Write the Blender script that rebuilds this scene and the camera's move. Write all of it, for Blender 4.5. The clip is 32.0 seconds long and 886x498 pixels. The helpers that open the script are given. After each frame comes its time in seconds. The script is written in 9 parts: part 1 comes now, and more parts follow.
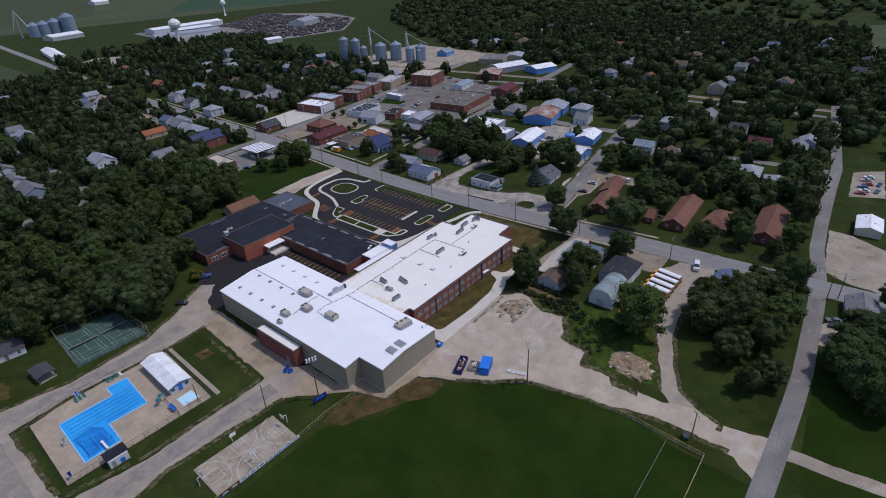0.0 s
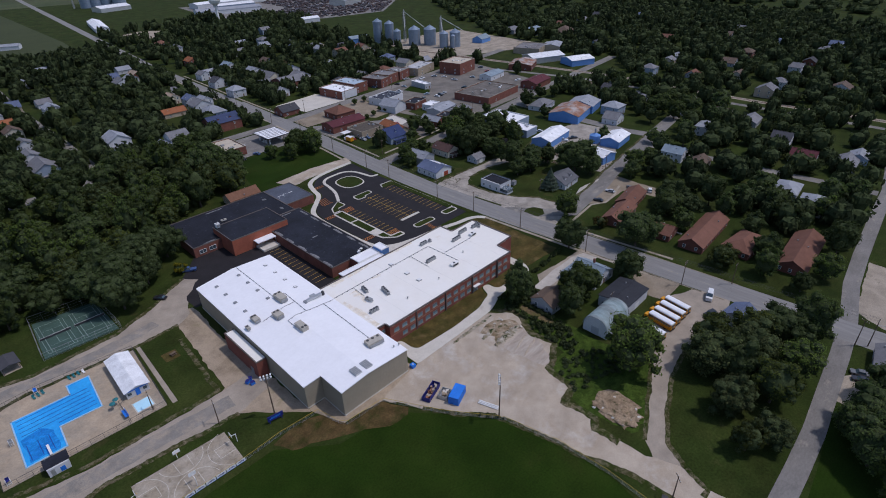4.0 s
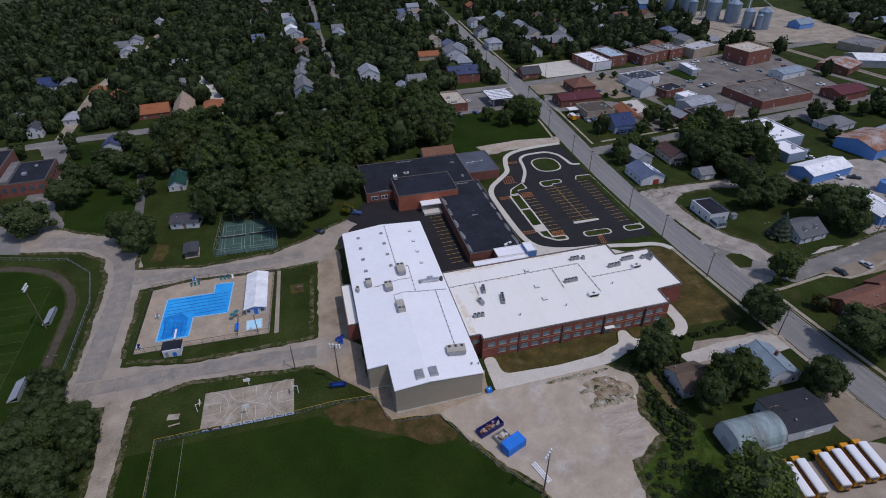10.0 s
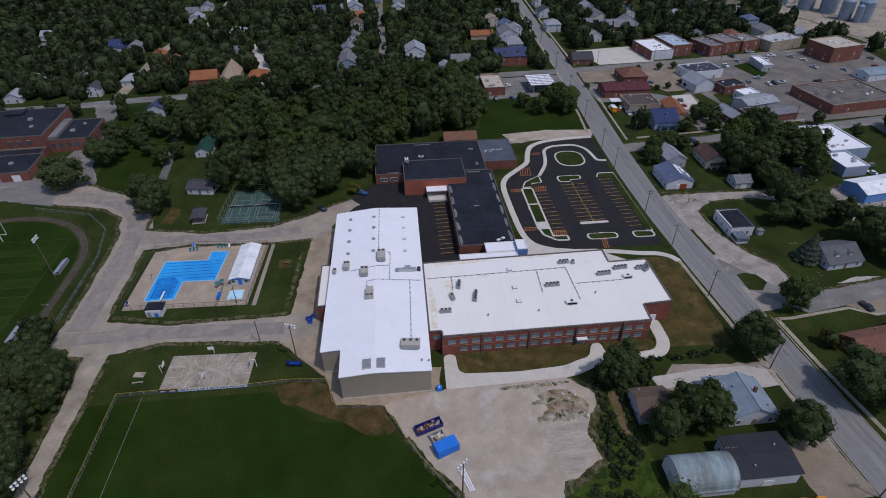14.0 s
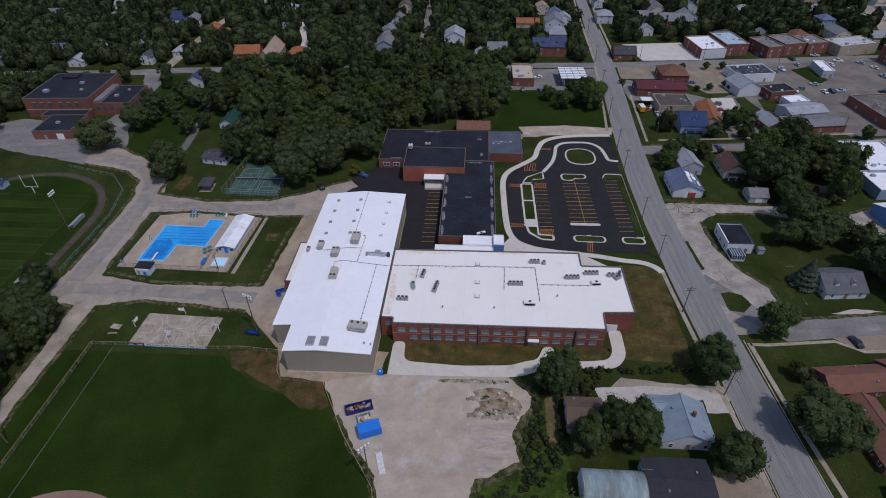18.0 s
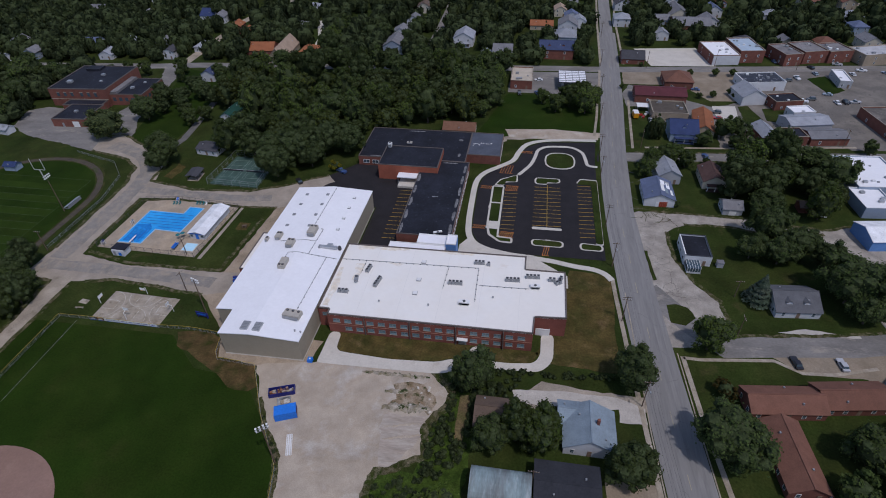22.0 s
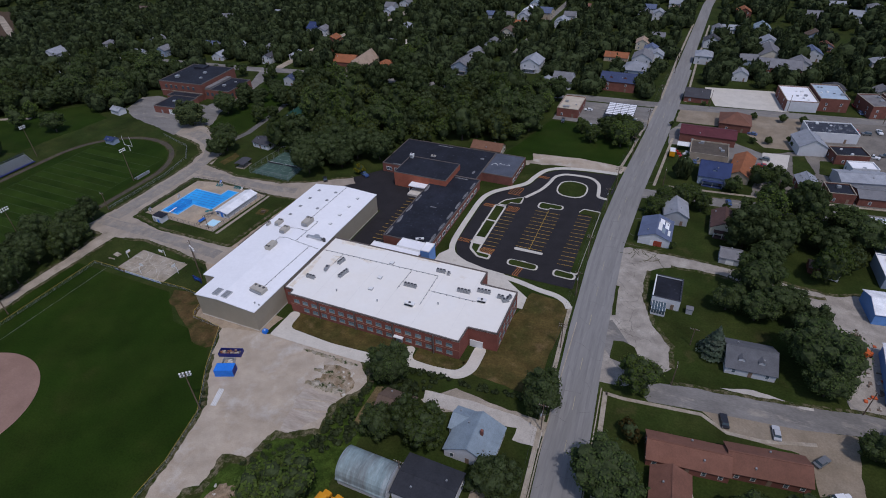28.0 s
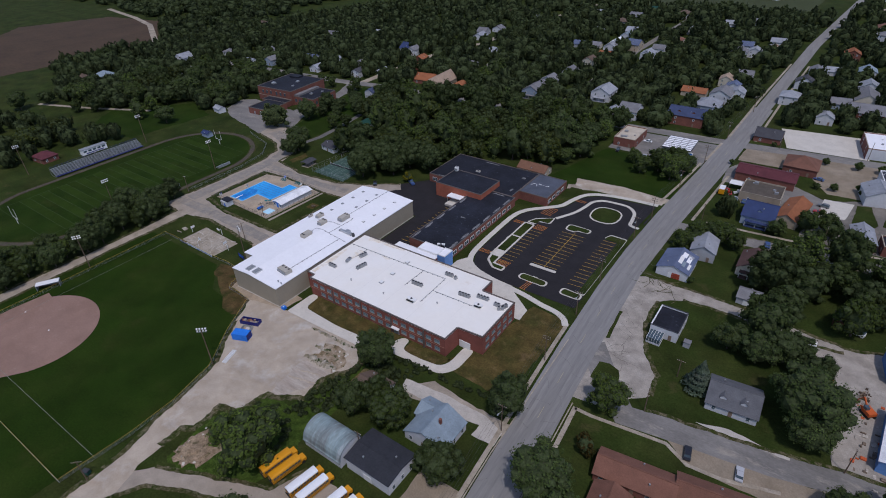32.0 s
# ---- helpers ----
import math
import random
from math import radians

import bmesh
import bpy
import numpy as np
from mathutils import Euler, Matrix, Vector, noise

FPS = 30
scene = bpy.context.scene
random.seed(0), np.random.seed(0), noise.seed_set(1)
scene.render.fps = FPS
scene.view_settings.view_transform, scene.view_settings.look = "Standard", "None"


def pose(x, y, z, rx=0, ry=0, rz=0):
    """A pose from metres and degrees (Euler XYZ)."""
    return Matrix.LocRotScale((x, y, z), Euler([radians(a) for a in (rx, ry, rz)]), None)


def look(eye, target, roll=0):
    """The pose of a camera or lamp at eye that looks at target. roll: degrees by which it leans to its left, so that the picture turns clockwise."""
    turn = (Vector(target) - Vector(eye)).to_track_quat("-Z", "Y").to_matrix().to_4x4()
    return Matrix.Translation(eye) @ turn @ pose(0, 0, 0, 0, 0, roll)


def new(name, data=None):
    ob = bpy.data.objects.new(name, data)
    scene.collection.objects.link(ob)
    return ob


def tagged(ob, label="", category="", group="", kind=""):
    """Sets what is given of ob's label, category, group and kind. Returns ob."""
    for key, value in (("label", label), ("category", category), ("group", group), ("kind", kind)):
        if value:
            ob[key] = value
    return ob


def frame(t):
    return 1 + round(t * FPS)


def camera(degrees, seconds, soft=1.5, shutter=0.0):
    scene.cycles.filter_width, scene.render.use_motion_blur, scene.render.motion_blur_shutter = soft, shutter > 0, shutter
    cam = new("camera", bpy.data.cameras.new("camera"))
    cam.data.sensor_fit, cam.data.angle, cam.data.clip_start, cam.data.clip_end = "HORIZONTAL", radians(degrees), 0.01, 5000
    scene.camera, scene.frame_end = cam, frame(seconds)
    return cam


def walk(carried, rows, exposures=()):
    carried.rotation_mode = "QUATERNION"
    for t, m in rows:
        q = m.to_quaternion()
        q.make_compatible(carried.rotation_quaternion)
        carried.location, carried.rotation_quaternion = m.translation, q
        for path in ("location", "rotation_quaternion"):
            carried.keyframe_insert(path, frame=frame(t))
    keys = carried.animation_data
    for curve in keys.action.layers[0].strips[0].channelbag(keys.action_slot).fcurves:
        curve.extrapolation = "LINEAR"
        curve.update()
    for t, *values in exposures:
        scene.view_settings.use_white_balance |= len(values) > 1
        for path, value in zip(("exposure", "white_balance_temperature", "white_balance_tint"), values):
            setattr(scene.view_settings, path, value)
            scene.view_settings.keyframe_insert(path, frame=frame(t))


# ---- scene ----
cam = camera(77.45, 32, soft=1.0)
PATH = [
    (0, (-103.88, -93.96, 115.69), (-37.76, -37.19, 66.63), -2.88),
    (0.5, (-101.15, -94.80, 116.12), (-35.19, -38.31, 66.54), -2.65),
    (1, (-98.39, -95.56, 116.56), (-32.33, -39.46, 66.67), -2.65),
    (1.5, (-95.24, -95.80, 116.41), (-28.87, -40.20, 66.38), -2.59),
    (2, (-92.13, -95.99, 116.34), (-25.59, -40.76, 66.12), -2.78),
    (2.5, (-89.01, -96.14, 116.33), (-22.62, -41.18, 65.61), -2.81),
    (4.5, (-76.07, -96.38, 116.68), (-19.15, -32.41, 65.03), -1.62),
    (5, (-72.69, -96.37, 116.83), (-19.26, -29.75, 64.79), -1.90),
    (5.5, (-69.24, -96.34, 116.98), (-19.51, -27.21, 64.56), -1.72),
    (6, (-65.73, -96.30, 117.15), (-19.64, -24.89, 64.46), -1.60),
    (6.5, (-62.16, -96.24, 117.32), (-20.80, -22.37, 64.10), -1.36),
    (7, (-58.55, -96.18, 117.49), (-20.32, -21.14, 63.57), -1.11),
    (7.5, (-54.89, -96.11, 117.67), (-19.12, -20.32, 63.12), -0.90),
    (8, (-51.20, -96.05, 117.85), (-18.38, -19.17, 62.95), -0.67),
    (8.5, (-47.49, -95.98, 118.03), (-19.11, -17.69, 62.66), -0.50),
    (9, (-43.75, -95.92, 118.21), (-18.12, -17.02, 62.38), -0.42),
    (9.5, (-39.99, -95.87, 118.40), (-16.89, -16.57, 62.02), -0.40),
    (10, (-36.23, -95.83, 118.58), (-15.47, -16.27, 61.68), -0.42),
    (10.5, (-32.45, -95.81, 118.77), (-13.98, -16.05, 61.35), -0.42),
    (11, (-28.67, -95.79, 118.97), (-12.24, -15.86, 61.17), -0.56),
    (11.5, (-24.89, -95.79, 119.17), (-10.49, -15.77, 60.96), -0.52),
    (12, (-21.11, -95.81, 119.38), (-8.61, -15.74, 60.79), -0.49),
    (12.5, (-17.32, -95.85, 119.59), (-6.48, -15.88, 60.53), -0.56),
    (13, (-13.52, -95.89, 119.81), (-4.22, -16.03, 60.36), -0.56),
    (13.5, (-9.72, -95.96, 120.04), (-1.45, -16.23, 60.25), -0.53),
    (14, (-5.90, -96.03, 120.28), (1.35, -16.49, 60.11), -0.46),
    (14.5, (-2.08, -96.12, 120.53), (3.91, -16.66, 60.11), -0.45),
    (16.5, (13.45, -96.54, 121.59), (14.94, -17.77, 60.00), -0.13),
    (17, (17.39, -96.65, 121.87), (17.06, -18.10, 59.98), -0.25),
    (17.5, (21.38, -96.76, 122.15), (18.82, -18.41, 60.06), -0.42),
    (18, (25.39, -96.85, 122.44), (20.45, -18.81, 60.11), -0.42),
    (18.5, (29.45, -96.93, 122.72), (23.58, -19.14, 60.16), -0.58),
    (19, (33.53, -97.00, 123.00), (26.47, -19.35, 60.39), -0.65),
    (19.5, (37.65, -97.05, 123.27), (29.70, -19.48, 60.67), -0.81),
    (20, (41.80, -97.07, 123.54), (32.94, -19.59, 60.95), -0.94),
    (20.5, (45.98, -97.06, 123.80), (36.50, -19.60, 61.28), -1.08),
    (21, (50.18, -97.03, 124.05), (39.45, -19.75, 61.49), -1.21),
    (21.5, (54.39, -96.96, 124.28), (43.05, -19.65, 61.87), -1.35),
    (22, (58.62, -96.85, 124.50), (44.99, -19.89, 62.12), -1.47),
    (22.5, (62.84, -96.71, 124.70), (48.36, -19.71, 62.56), -1.58),
    (23, (67.06, -96.53, 124.88), (51.38, -19.58, 62.96), -1.70),
    (23.5, (71.26, -96.31, 125.04), (54.55, -19.35, 63.40), -1.77),
    (24, (75.45, -96.04, 125.18), (57.89, -19.26, 63.58), -1.89),
    (24.5, (79.60, -95.74, 125.30), (61.00, -19.03, 63.91), -1.99),
    (25, (83.72, -95.41, 125.40), (64.68, -18.58, 64.29), -2.02),
    (25.5, (87.80, -95.04, 125.49), (66.39, -18.58, 64.70), -2.02),
    (26, (91.85, -94.65, 125.55), (64.58, -19.81, 65.10), -2.03),
    (26.5, (95.78, -94.52, 125.70), (66.44, -20.16, 65.63), -1.90),
    (28.5, (114.23, -93.34, 126.29), (78.27, -20.56, 67.89), -2.22),
    (29, (118.31, -92.97, 126.43), (80.22, -20.84, 68.58), -2.20),
    (29.5, (122.30, -92.59, 126.58), (82.67, -21.00, 69.10), -2.15),
    (30, (126.21, -92.24, 126.72), (85.43, -21.02, 69.58), -2.10),
    (30.5, (130.10, -91.92, 126.87), (87.28, -21.68, 70.02), -2.08),
    (31, (133.97, -91.62, 127.02), (88.59, -22.67, 70.58), -2.08),
    (31.5, (138.10, -91.24, 126.98), (90.06, -23.57, 71.19), -2.10),
    (32, (142.22, -90.83, 126.94), (92.38, -23.83, 71.92), -2.10),
]
walk(cam, [(t, look(e, g, r)) for t, e, g, r in PATH], [(0, -0.32, 6230, 18), (6, -0.37, 6230, 18), (12, -0.46, 6230, 18), (24, -0.50, 6230, 18), (32, -0.39, 6230, 18)])

# ---- light ----
SUN_AZ, SUN_EL = radians(-44), radians(63)      # from +x towards -y
world = bpy.data.worlds.new("sky")
scene.world = world
world.use_nodes = True
wn = world.node_tree.nodes
sky = wn.new("ShaderNodeTexSky")
sky.sky_type, sky.sun_disc = "NISHITA", False
sky.sun_elevation, sky.sun_rotation = SUN_EL, radians(90) - SUN_AZ
wn["Background"].inputs[1].default_value = 0.15
world.node_tree.links.new(sky.outputs[0], wn["Background"].inputs[0])
sun = new("sun", bpy.data.lights.new("sun", "SUN"))
sun.data.energy, sun.data.angle, sun.data.color = 2.4, radians(0.53), (1.0, 0.97, 0.93)
sun_way = Vector((math.cos(SUN_AZ) * math.cos(SUN_EL), math.sin(SUN_AZ) * math.cos(SUN_EL), math.sin(SUN_EL)))
sun.matrix_world = look(sun_way * 400, (0, 0, 0))

# ---- materials ----
MATS = {}


def mat(name, col, rough=0.85, var=0.18, big=6.0, fine=0.5, bump=0.0, metal=0.0, spec=0.3, tint=None, rand=0.0, stretch=None, spots=None):
    """A surface with a coarse and a fine variation at sizes in metres; tint: a second colour in patches; spots: a third one, its size and its thresholds; rand: change from object to object."""
    if name in MATS:
        return MATS[name]
    m = bpy.data.materials.new(name)
    m.use_nodes = True
    n, ln = m.node_tree.nodes, m.node_tree.links
    b = n["Principled BSDF"]
    b.inputs["Roughness"].default_value, b.inputs["Metallic"].default_value = rough, metal
    b.inputs["Specular IOR Level"].default_value = spec
    geo = n.new("ShaderNodeNewGeometry")
    src = geo.outputs["Position"]
    if stretch:
        mp = n.new("ShaderNodeMapping")
        mp.inputs["Scale"].default_value = stretch
        ln.new(src, mp.inputs[0])
        src = mp.outputs[0]

    def tex(size, detail):
        t = n.new("ShaderNodeTexNoise")
        t.inputs["Scale"].default_value, t.inputs["Detail"].default_value = 1 / size, detail
        t.inputs["Roughness"].default_value = 0.62
        ln.new(src, t.inputs["Vector"])
        return t.outputs[0]

    def mix(kind, a, c, fac=1.0):
        x = n.new("ShaderNodeMix")
        x.data_type, x.blend_type = "RGBA", kind
        for sock, v in ((x.inputs[0], fac), (x.inputs[6], a), (x.inputs[7], c)):
            if isinstance(v, (float, int)):
                sock.default_value = v
            elif isinstance(v, tuple):
                sock.default_value = (*v, 1)
            else:
                ln.new(v, sock)
        return x.outputs[2]

    def span(v, lo, hi, a=0.3, c=0.7):
        x = n.new("ShaderNodeMapRange")
        ln.new(v, x.inputs[0])
        for i, q in enumerate((a, c, lo, hi)):
            x.inputs[i + 1].default_value = q
        return x.outputs[0]

    big_t, fine_t = tex(big, 5), tex(fine, 3)
    c = tuple(col)
    if tint:
        c = mix("MIX", c, tuple(tint), span(tex(big * 1.7, 6), 0, 1, 0.42, 0.62))
    if spots:
        c = mix("MIX", c, tuple(spots[0]), span(tex(spots[1], 7), 0, spots[4] if len(spots) > 4 else 1, spots[2], spots[3]))
    c = mix("MULTIPLY", c, span(big_t, 1 - var, 1 + var))
    c = mix("MULTIPLY", c, span(fine_t, 1 - var * 0.8, 1 + var * 0.8))
    if rand:
        oi = n.new("ShaderNodeObjectInfo")
        c = mix("MULTIPLY", c, span(oi.outputs["Random"], 1 - rand, 1 + rand, 0, 1))
    ln.new(c, b.inputs["Base Color"])
    if bump:
        bp = n.new("ShaderNodeBump")
        bp.inputs["Strength"].default_value, bp.inputs["Distance"].default_value = 0.6, bump
        ln.new(fine_t, bp.inputs["Height"])
        ln.new(bp.outputs[0], b.inputs["Normal"])
    MATS[name] = m
    return m


def leafy(name, col, dry):
    m = mat(name, col, 0.75, 0.35, 2.2, 0.35, tint=dry, rand=0.5, spec=0.1)
    return thin(m)


def thin(m, share=0.45):
    """Lets part of the light through, as leaves do."""
    n, ln = m.node_tree.nodes, m.node_tree.links
    b = n["Principled BSDF"]
    t, x = n.new("ShaderNodeBsdfTranslucent"), n.new("ShaderNodeMixShader")
    ln.new(b.inputs["Base Color"].links[0].from_socket, t.inputs[0])
    x.inputs[0].default_value = share
    ln.new(b.outputs[0], x.inputs[1])
    ln.new(t.outputs[0], x.inputs[2])
    ln.new(x.outputs[0], n["Material Output"].inputs[0])
    return m


GRASS = mat("grass", (0.0245, 0.0380, 0.0078), 0.95, 0.36, 12, 0.6, tint=(0.033, 0.042, 0.010), spec=0.08, spots=((0.06, 0.055, 0.020), 9, 0.60, 0.70, 0.6))
LAWN = mat("mown_grass", (0.0145, 0.0310, 0.0036), 0.95, 0.26, 16, 0.5, tint=(0.0205, 0.0355, 0.0052), spec=0.06, spots=((0.029, 0.037, 0.008), 14, 0.58, 0.72, 0.7))
DRYGRASS = mat("dry_grass", (0.084, 0.062, 0.021), 0.95, 0.3, 4, 0.6, tint=(0.050, 0.047, 0.014), spec=0.08, spots=((0.14, 0.095, 0.045), 6, 0.56, 0.70, 0.8))
DIRT = mat("bare_dirt", (0.15, 0.105, 0.058), 0.95, 0.3, 4, 0.5, tint=(0.09, 0.085, 0.03), spec=0.1, bump=0.05)
GRAVEL = mat("pale_gravel", (0.35, 0.30, 0.24), 0.95, 0.2, 7, 0.4, tint=(0.27, 0.23, 0.18), bump=0.03, spec=0.12, spots=((0.17, 0.145, 0.095), 5, 0.56, 0.70, 0.8))
LOTGRAVEL = mat("lot_gravel", (0.405, 0.343, 0.272), 0.95, 0.15, 6, 0.3, tint=(0.35, 0.285, 0.215), bump=0.04, spec=0.12, spots=((0.48, 0.44, 0.39), 10, 0.52, 0.68, 0.85))
LANE = mat("lane_gravel", (0.325, 0.276, 0.222), 0.95, 0.12, 5, 0.3, tint=(0.275, 0.236, 0.192), bump=0.03, spec=0.12, spots=((0.375, 0.325, 0.27), 7, 0.5, 0.74, 0.8))
VERGE = mat("weedy_verge", (0.026, 0.040, 0.007), 0.95, 0.3, 3, 0.4, spec=0.08, tint=(0.06, 0.056, 0.022), spots=((0.17, 0.14, 0.095), 1.6, 0.46, 0.66, 0.8))
CRUSHED = mat("crushed_stone", (0.345, 0.275, 0.20), 0.95, 0.2, 4, 0.3, tint=(0.26, 0.205, 0.145), bump=0.03, spec=0.12, spots=((0.15, 0.13, 0.07), 4, 0.58, 0.72, 0.7))
OLDROAD = mat("old_asphalt", (0.205, 0.194, 0.180), 0.9, 0.15, 5, 0.5, tint=(0.165, 0.156, 0.145), bump=0.01, spec=0.15, spots=((0.27, 0.245, 0.21), 4, 0.56, 0.68), stretch=(0.45, 1, 1))
ROADM = mat("worn_road", (0.232, 0.225, 0.216), 0.9, 0.08, 2.6, 0.5, tint=(0.202, 0.196, 0.188), bump=0.01, spec=0.15, spots=((0.255, 0.247, 0.236), 1.6, 0.54, 0.70), stretch=(1, 0.09, 1))
NEWASPH = mat("new_asphalt", (0.020, 0.018, 0.020), 0.85, 0.2, 6, 0.5, spec=0.25)
CONC = mat("concrete", (0.53, 0.495, 0.435), 0.85, 0.08, 5, 0.6, spots=((0.43, 0.39, 0.33), 3, 0.58, 0.68, 0.7))
DECK = mat("pool_deck", (0.38, 0.30, 0.215), 0.85, 0.16, 4, 0.6, tint=(0.31, 0.26, 0.2))
SLAB = mat("old_slab", (0.35, 0.305, 0.245), 0.9, 0.18, 3, 0.5, tint=(0.28, 0.235, 0.175), spots=((0.19, 0.155, 0.105), 2.2, 0.56, 0.66, 0.7))
YELLOW = mat("yellow_line_paint", (0.46, 0.29, 0.04), 0.7, 0.15, 3, 0.3)
WHITEP = mat("white_line_paint", (0.75, 0.75, 0.73), 0.7, 0.12, 3, 0.3)
SOIL = mat("infield_clay", (0.255, 0.160, 0.125), 0.95, 0.09, 9, 0.6, tint=(0.23, 0.142, 0.108), spots=((0.285, 0.19, 0.15), 4, 0.56, 0.7, 0.7))
FIELD = mat("plowed_field", (0.062, 0.038, 0.021), 0.95, 0.2, 30, 3)
CROP = mat("crop_field", (0.045, 0.062, 0.02), 0.95, 0.2, 60, 6, tint=(0.06, 0.066, 0.026))
CROPD = mat("bean_field", (0.02, 0.055, 0.02), 0.95, 0.12, 90, 6)
STUBBLE = mat("stubble_field", (0.040, 0.050, 0.015), 0.95, 0.15, 80, 6)
TRACK = mat("cinder_track", (0.062, 0.05, 0.04), 0.95, 0.25, 5, 0.6, tint=(0.08, 0.066, 0.045), spots=((0.035, 0.045, 0.012), 5, 0.54, 0.64, 0.8))
GYMROOF = mat("white_roof_membrane", (0.80, 0.80, 0.82), 0.6, 0.03, 6, 1.0)
WINGROOF = mat("cream_roof_membrane", (0.775, 0.745, 0.69), 0.7, 0.018, 8, 1.5, tint=(0.785, 0.765, 0.725), spots=((0.62, 0.52, 0.38), 9, 0.66, 0.78, 0.6))
TARROOF = mat("black_tar_roof", (0.015, 0.017, 0.026), 0.8, 0.35, 7, 0.8, tint=(0.010, 0.011, 0.017), spots=((0.06, 0.068, 0.085), 1.4, 0.63, 0.68))
FADED = mat("faded_tar_roof", (0.075, 0.085, 0.11), 0.8, 0.2, 5, 0.6)
GREYROOF = mat("grey_flat_roof", (0.20, 0.19, 0.19), 0.85, 0.2, 6, 0.6, tint=(0.14, 0.13, 0.13))
BEIGE = mat("beige_metal_panel", (0.30, 0.262, 0.20), 0.6, 0.05, 5, 0.6)
BRICK = mat("red_brick", (0.21, 0.07, 0.052), 0.9, 0.16, 3, 0.25, rand=0.06)
OLDBRICK = mat("old_red_brick", (0.175, 0.068, 0.05), 0.9, 0.2, 2.5, 0.25, rand=0.12)
TANBRICK = mat("tan_brick", (0.33, 0.27, 0.2), 0.9, 0.15, 3, 0.3, rand=0.1)
TRIM = mat("white_trim", (0.72, 0.72, 0.71), 0.6, 0.05, 3, 0.5)
COPING = mat("bronze_coping", (0.12, 0.10, 0.09), 0.5, 0.1, 3, 0.5)
GLASS = mat("window_glass", (0.06, 0.09, 0.11), 0.12, 0.2, 3, 0.8, spec=0.6)
TEALGL = mat("blue_window_glass", (0.17, 0.27, 0.31), 0.15, 0.2, 3, 0.8, spec=0.6)
STEEL = mat("galvanised_steel", (0.48, 0.49, 0.50), 0.45, 0.12, 3, 0.4, metal=0.6)
GREYMET = mat("grey_metal", (0.30, 0.31, 0.32), 0.5, 0.1, 3, 0.4, metal=0.3)
DARKMET = mat("dark_metal", (0.045, 0.045, 0.05), 0.5, 0.2, 3, 0.4)
WOODP = mat("weathered_pole_wood", (0.12, 0.085, 0.06), 0.9, 0.25, 2, 0.3)
BARK = mat("bark", (0.07, 0.055, 0.042), 0.95, 0.3, 1, 0.2)
WATER = mat("pool_floor", (0.02, 0.30, 0.72), 0.25, 0.10, 6, 1.2, tint=(0.03, 0.36, 0.78), spec=0.4)
LINEB = mat("dark_lane_paint", (0.01, 0.06, 0.28), 0.5, 0.1, 2, 0.3)
TENNIS = mat("green_court_paint", (0.045, 0.085, 0.07), 0.85, 0.18, 4, 0.5)
BLUEP = mat("blue_paint", (0.02, 0.17, 0.62), 0.5, 0.1, 3, 0.5)
NAVY = mat("navy_paint", (0.02, 0.025, 0.16), 0.5, 0.1, 3, 0.5)
BUSY = mat("bus_yellow", (0.62, 0.27, 0.01), 0.4, 0.06, 3, 0.5)
RUBBER = mat("black_rubber", (0.015, 0.015, 0.016), 0.8, 0.2, 1, 0.2)
BLUEWALL = mat("blue_siding", (0.12, 0.26, 0.55), 0.6, 0.08, 4, 0.5)
RUST = mat("rusty_roof_metal", (0.25, 0.11, 0.06), 0.7, 0.3, 4, 0.6, tint=(0.35, 0.33, 0.32))
LEAF = [leafy("leaf_dark", (0.045, 0.068, 0.021), (0.063, 0.088, 0.027)), leafy("leaf_mid", (0.055, 0.082, 0.023), (0.074, 0.099, 0.028)),
        leafy("leaf_light", (0.064, 0.097, 0.020), (0.083, 0.114, 0.026)), leafy("leaf_spruce", (0.082, 0.112, 0.074), (0.10, 0.12, 0.09)),
        leafy("leaf_yellow", (0.13, 0.11, 0.008), (0.09, 0.09, 0.01)), leafy("leaf_rust", (0.08, 0.05, 0.014), (0.05, 0.055, 0.014))]
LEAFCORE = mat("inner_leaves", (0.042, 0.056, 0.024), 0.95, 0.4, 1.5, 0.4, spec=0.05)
SHINGLE = {k: mat("shingle_" + k, c, 0.9, 0.16, 3, 0.3, rand=0.08) for k, c in dict(
    grey=(0.17, 0.17, 0.18), dark=(0.06, 0.06, 0.068), blue=(0.10, 0.125, 0.20), red=(0.165, 0.077, 0.053), brown=(0.12, 0.085, 0.065),
    light=(0.27, 0.285, 0.315), orange=(0.27, 0.10, 0.045), navy=(0.045, 0.06, 0.12), white=(0.72, 0.73, 0.75), green=(0.012, 0.055, 0.042),
    maroon=(0.10, 0.028, 0.035), paleblue=(0.21, 0.265, 0.31), tan=(0.36, 0.27, 0.20), cobalt=(0.03, 0.046, 0.115)).items()}
SIDING = {k: mat("siding_" + k, c, 0.75, 0.07, 3, 0.4, rand=0.06) for k, c in dict(
    white=(0.55, 0.56, 0.58), cream=(0.55, 0.5, 0.4), grey=(0.36, 0.37, 0.39), blue=(0.27, 0.33, 0.41), brown=(0.2, 0.14, 0.1),
    tan=(0.42, 0.35, 0.26), yellow=(0.55, 0.47, 0.25)).items()}
SIDING["brick"], SIDING["tanbrick"], SIDING["bluewall"], SIDING["steel"] = OLDBRICK, TANBRICK, BLUEWALL, STEEL


# ---- building blocks ----
def part(name, bm, material, parent=None, label="", m=None):
    """Links a bmesh as one mesh object under a thing."""
    me = bpy.data.meshes.new(name)
    bm.to_mesh(me)
    bm.free()
    me.materials.append(material)
    ob = new(name, me)
    if parent:
        ob.parent = parent
    if m is not None:
        ob.matrix_basis = m
    if label:
        ob["label"] = label
    return ob


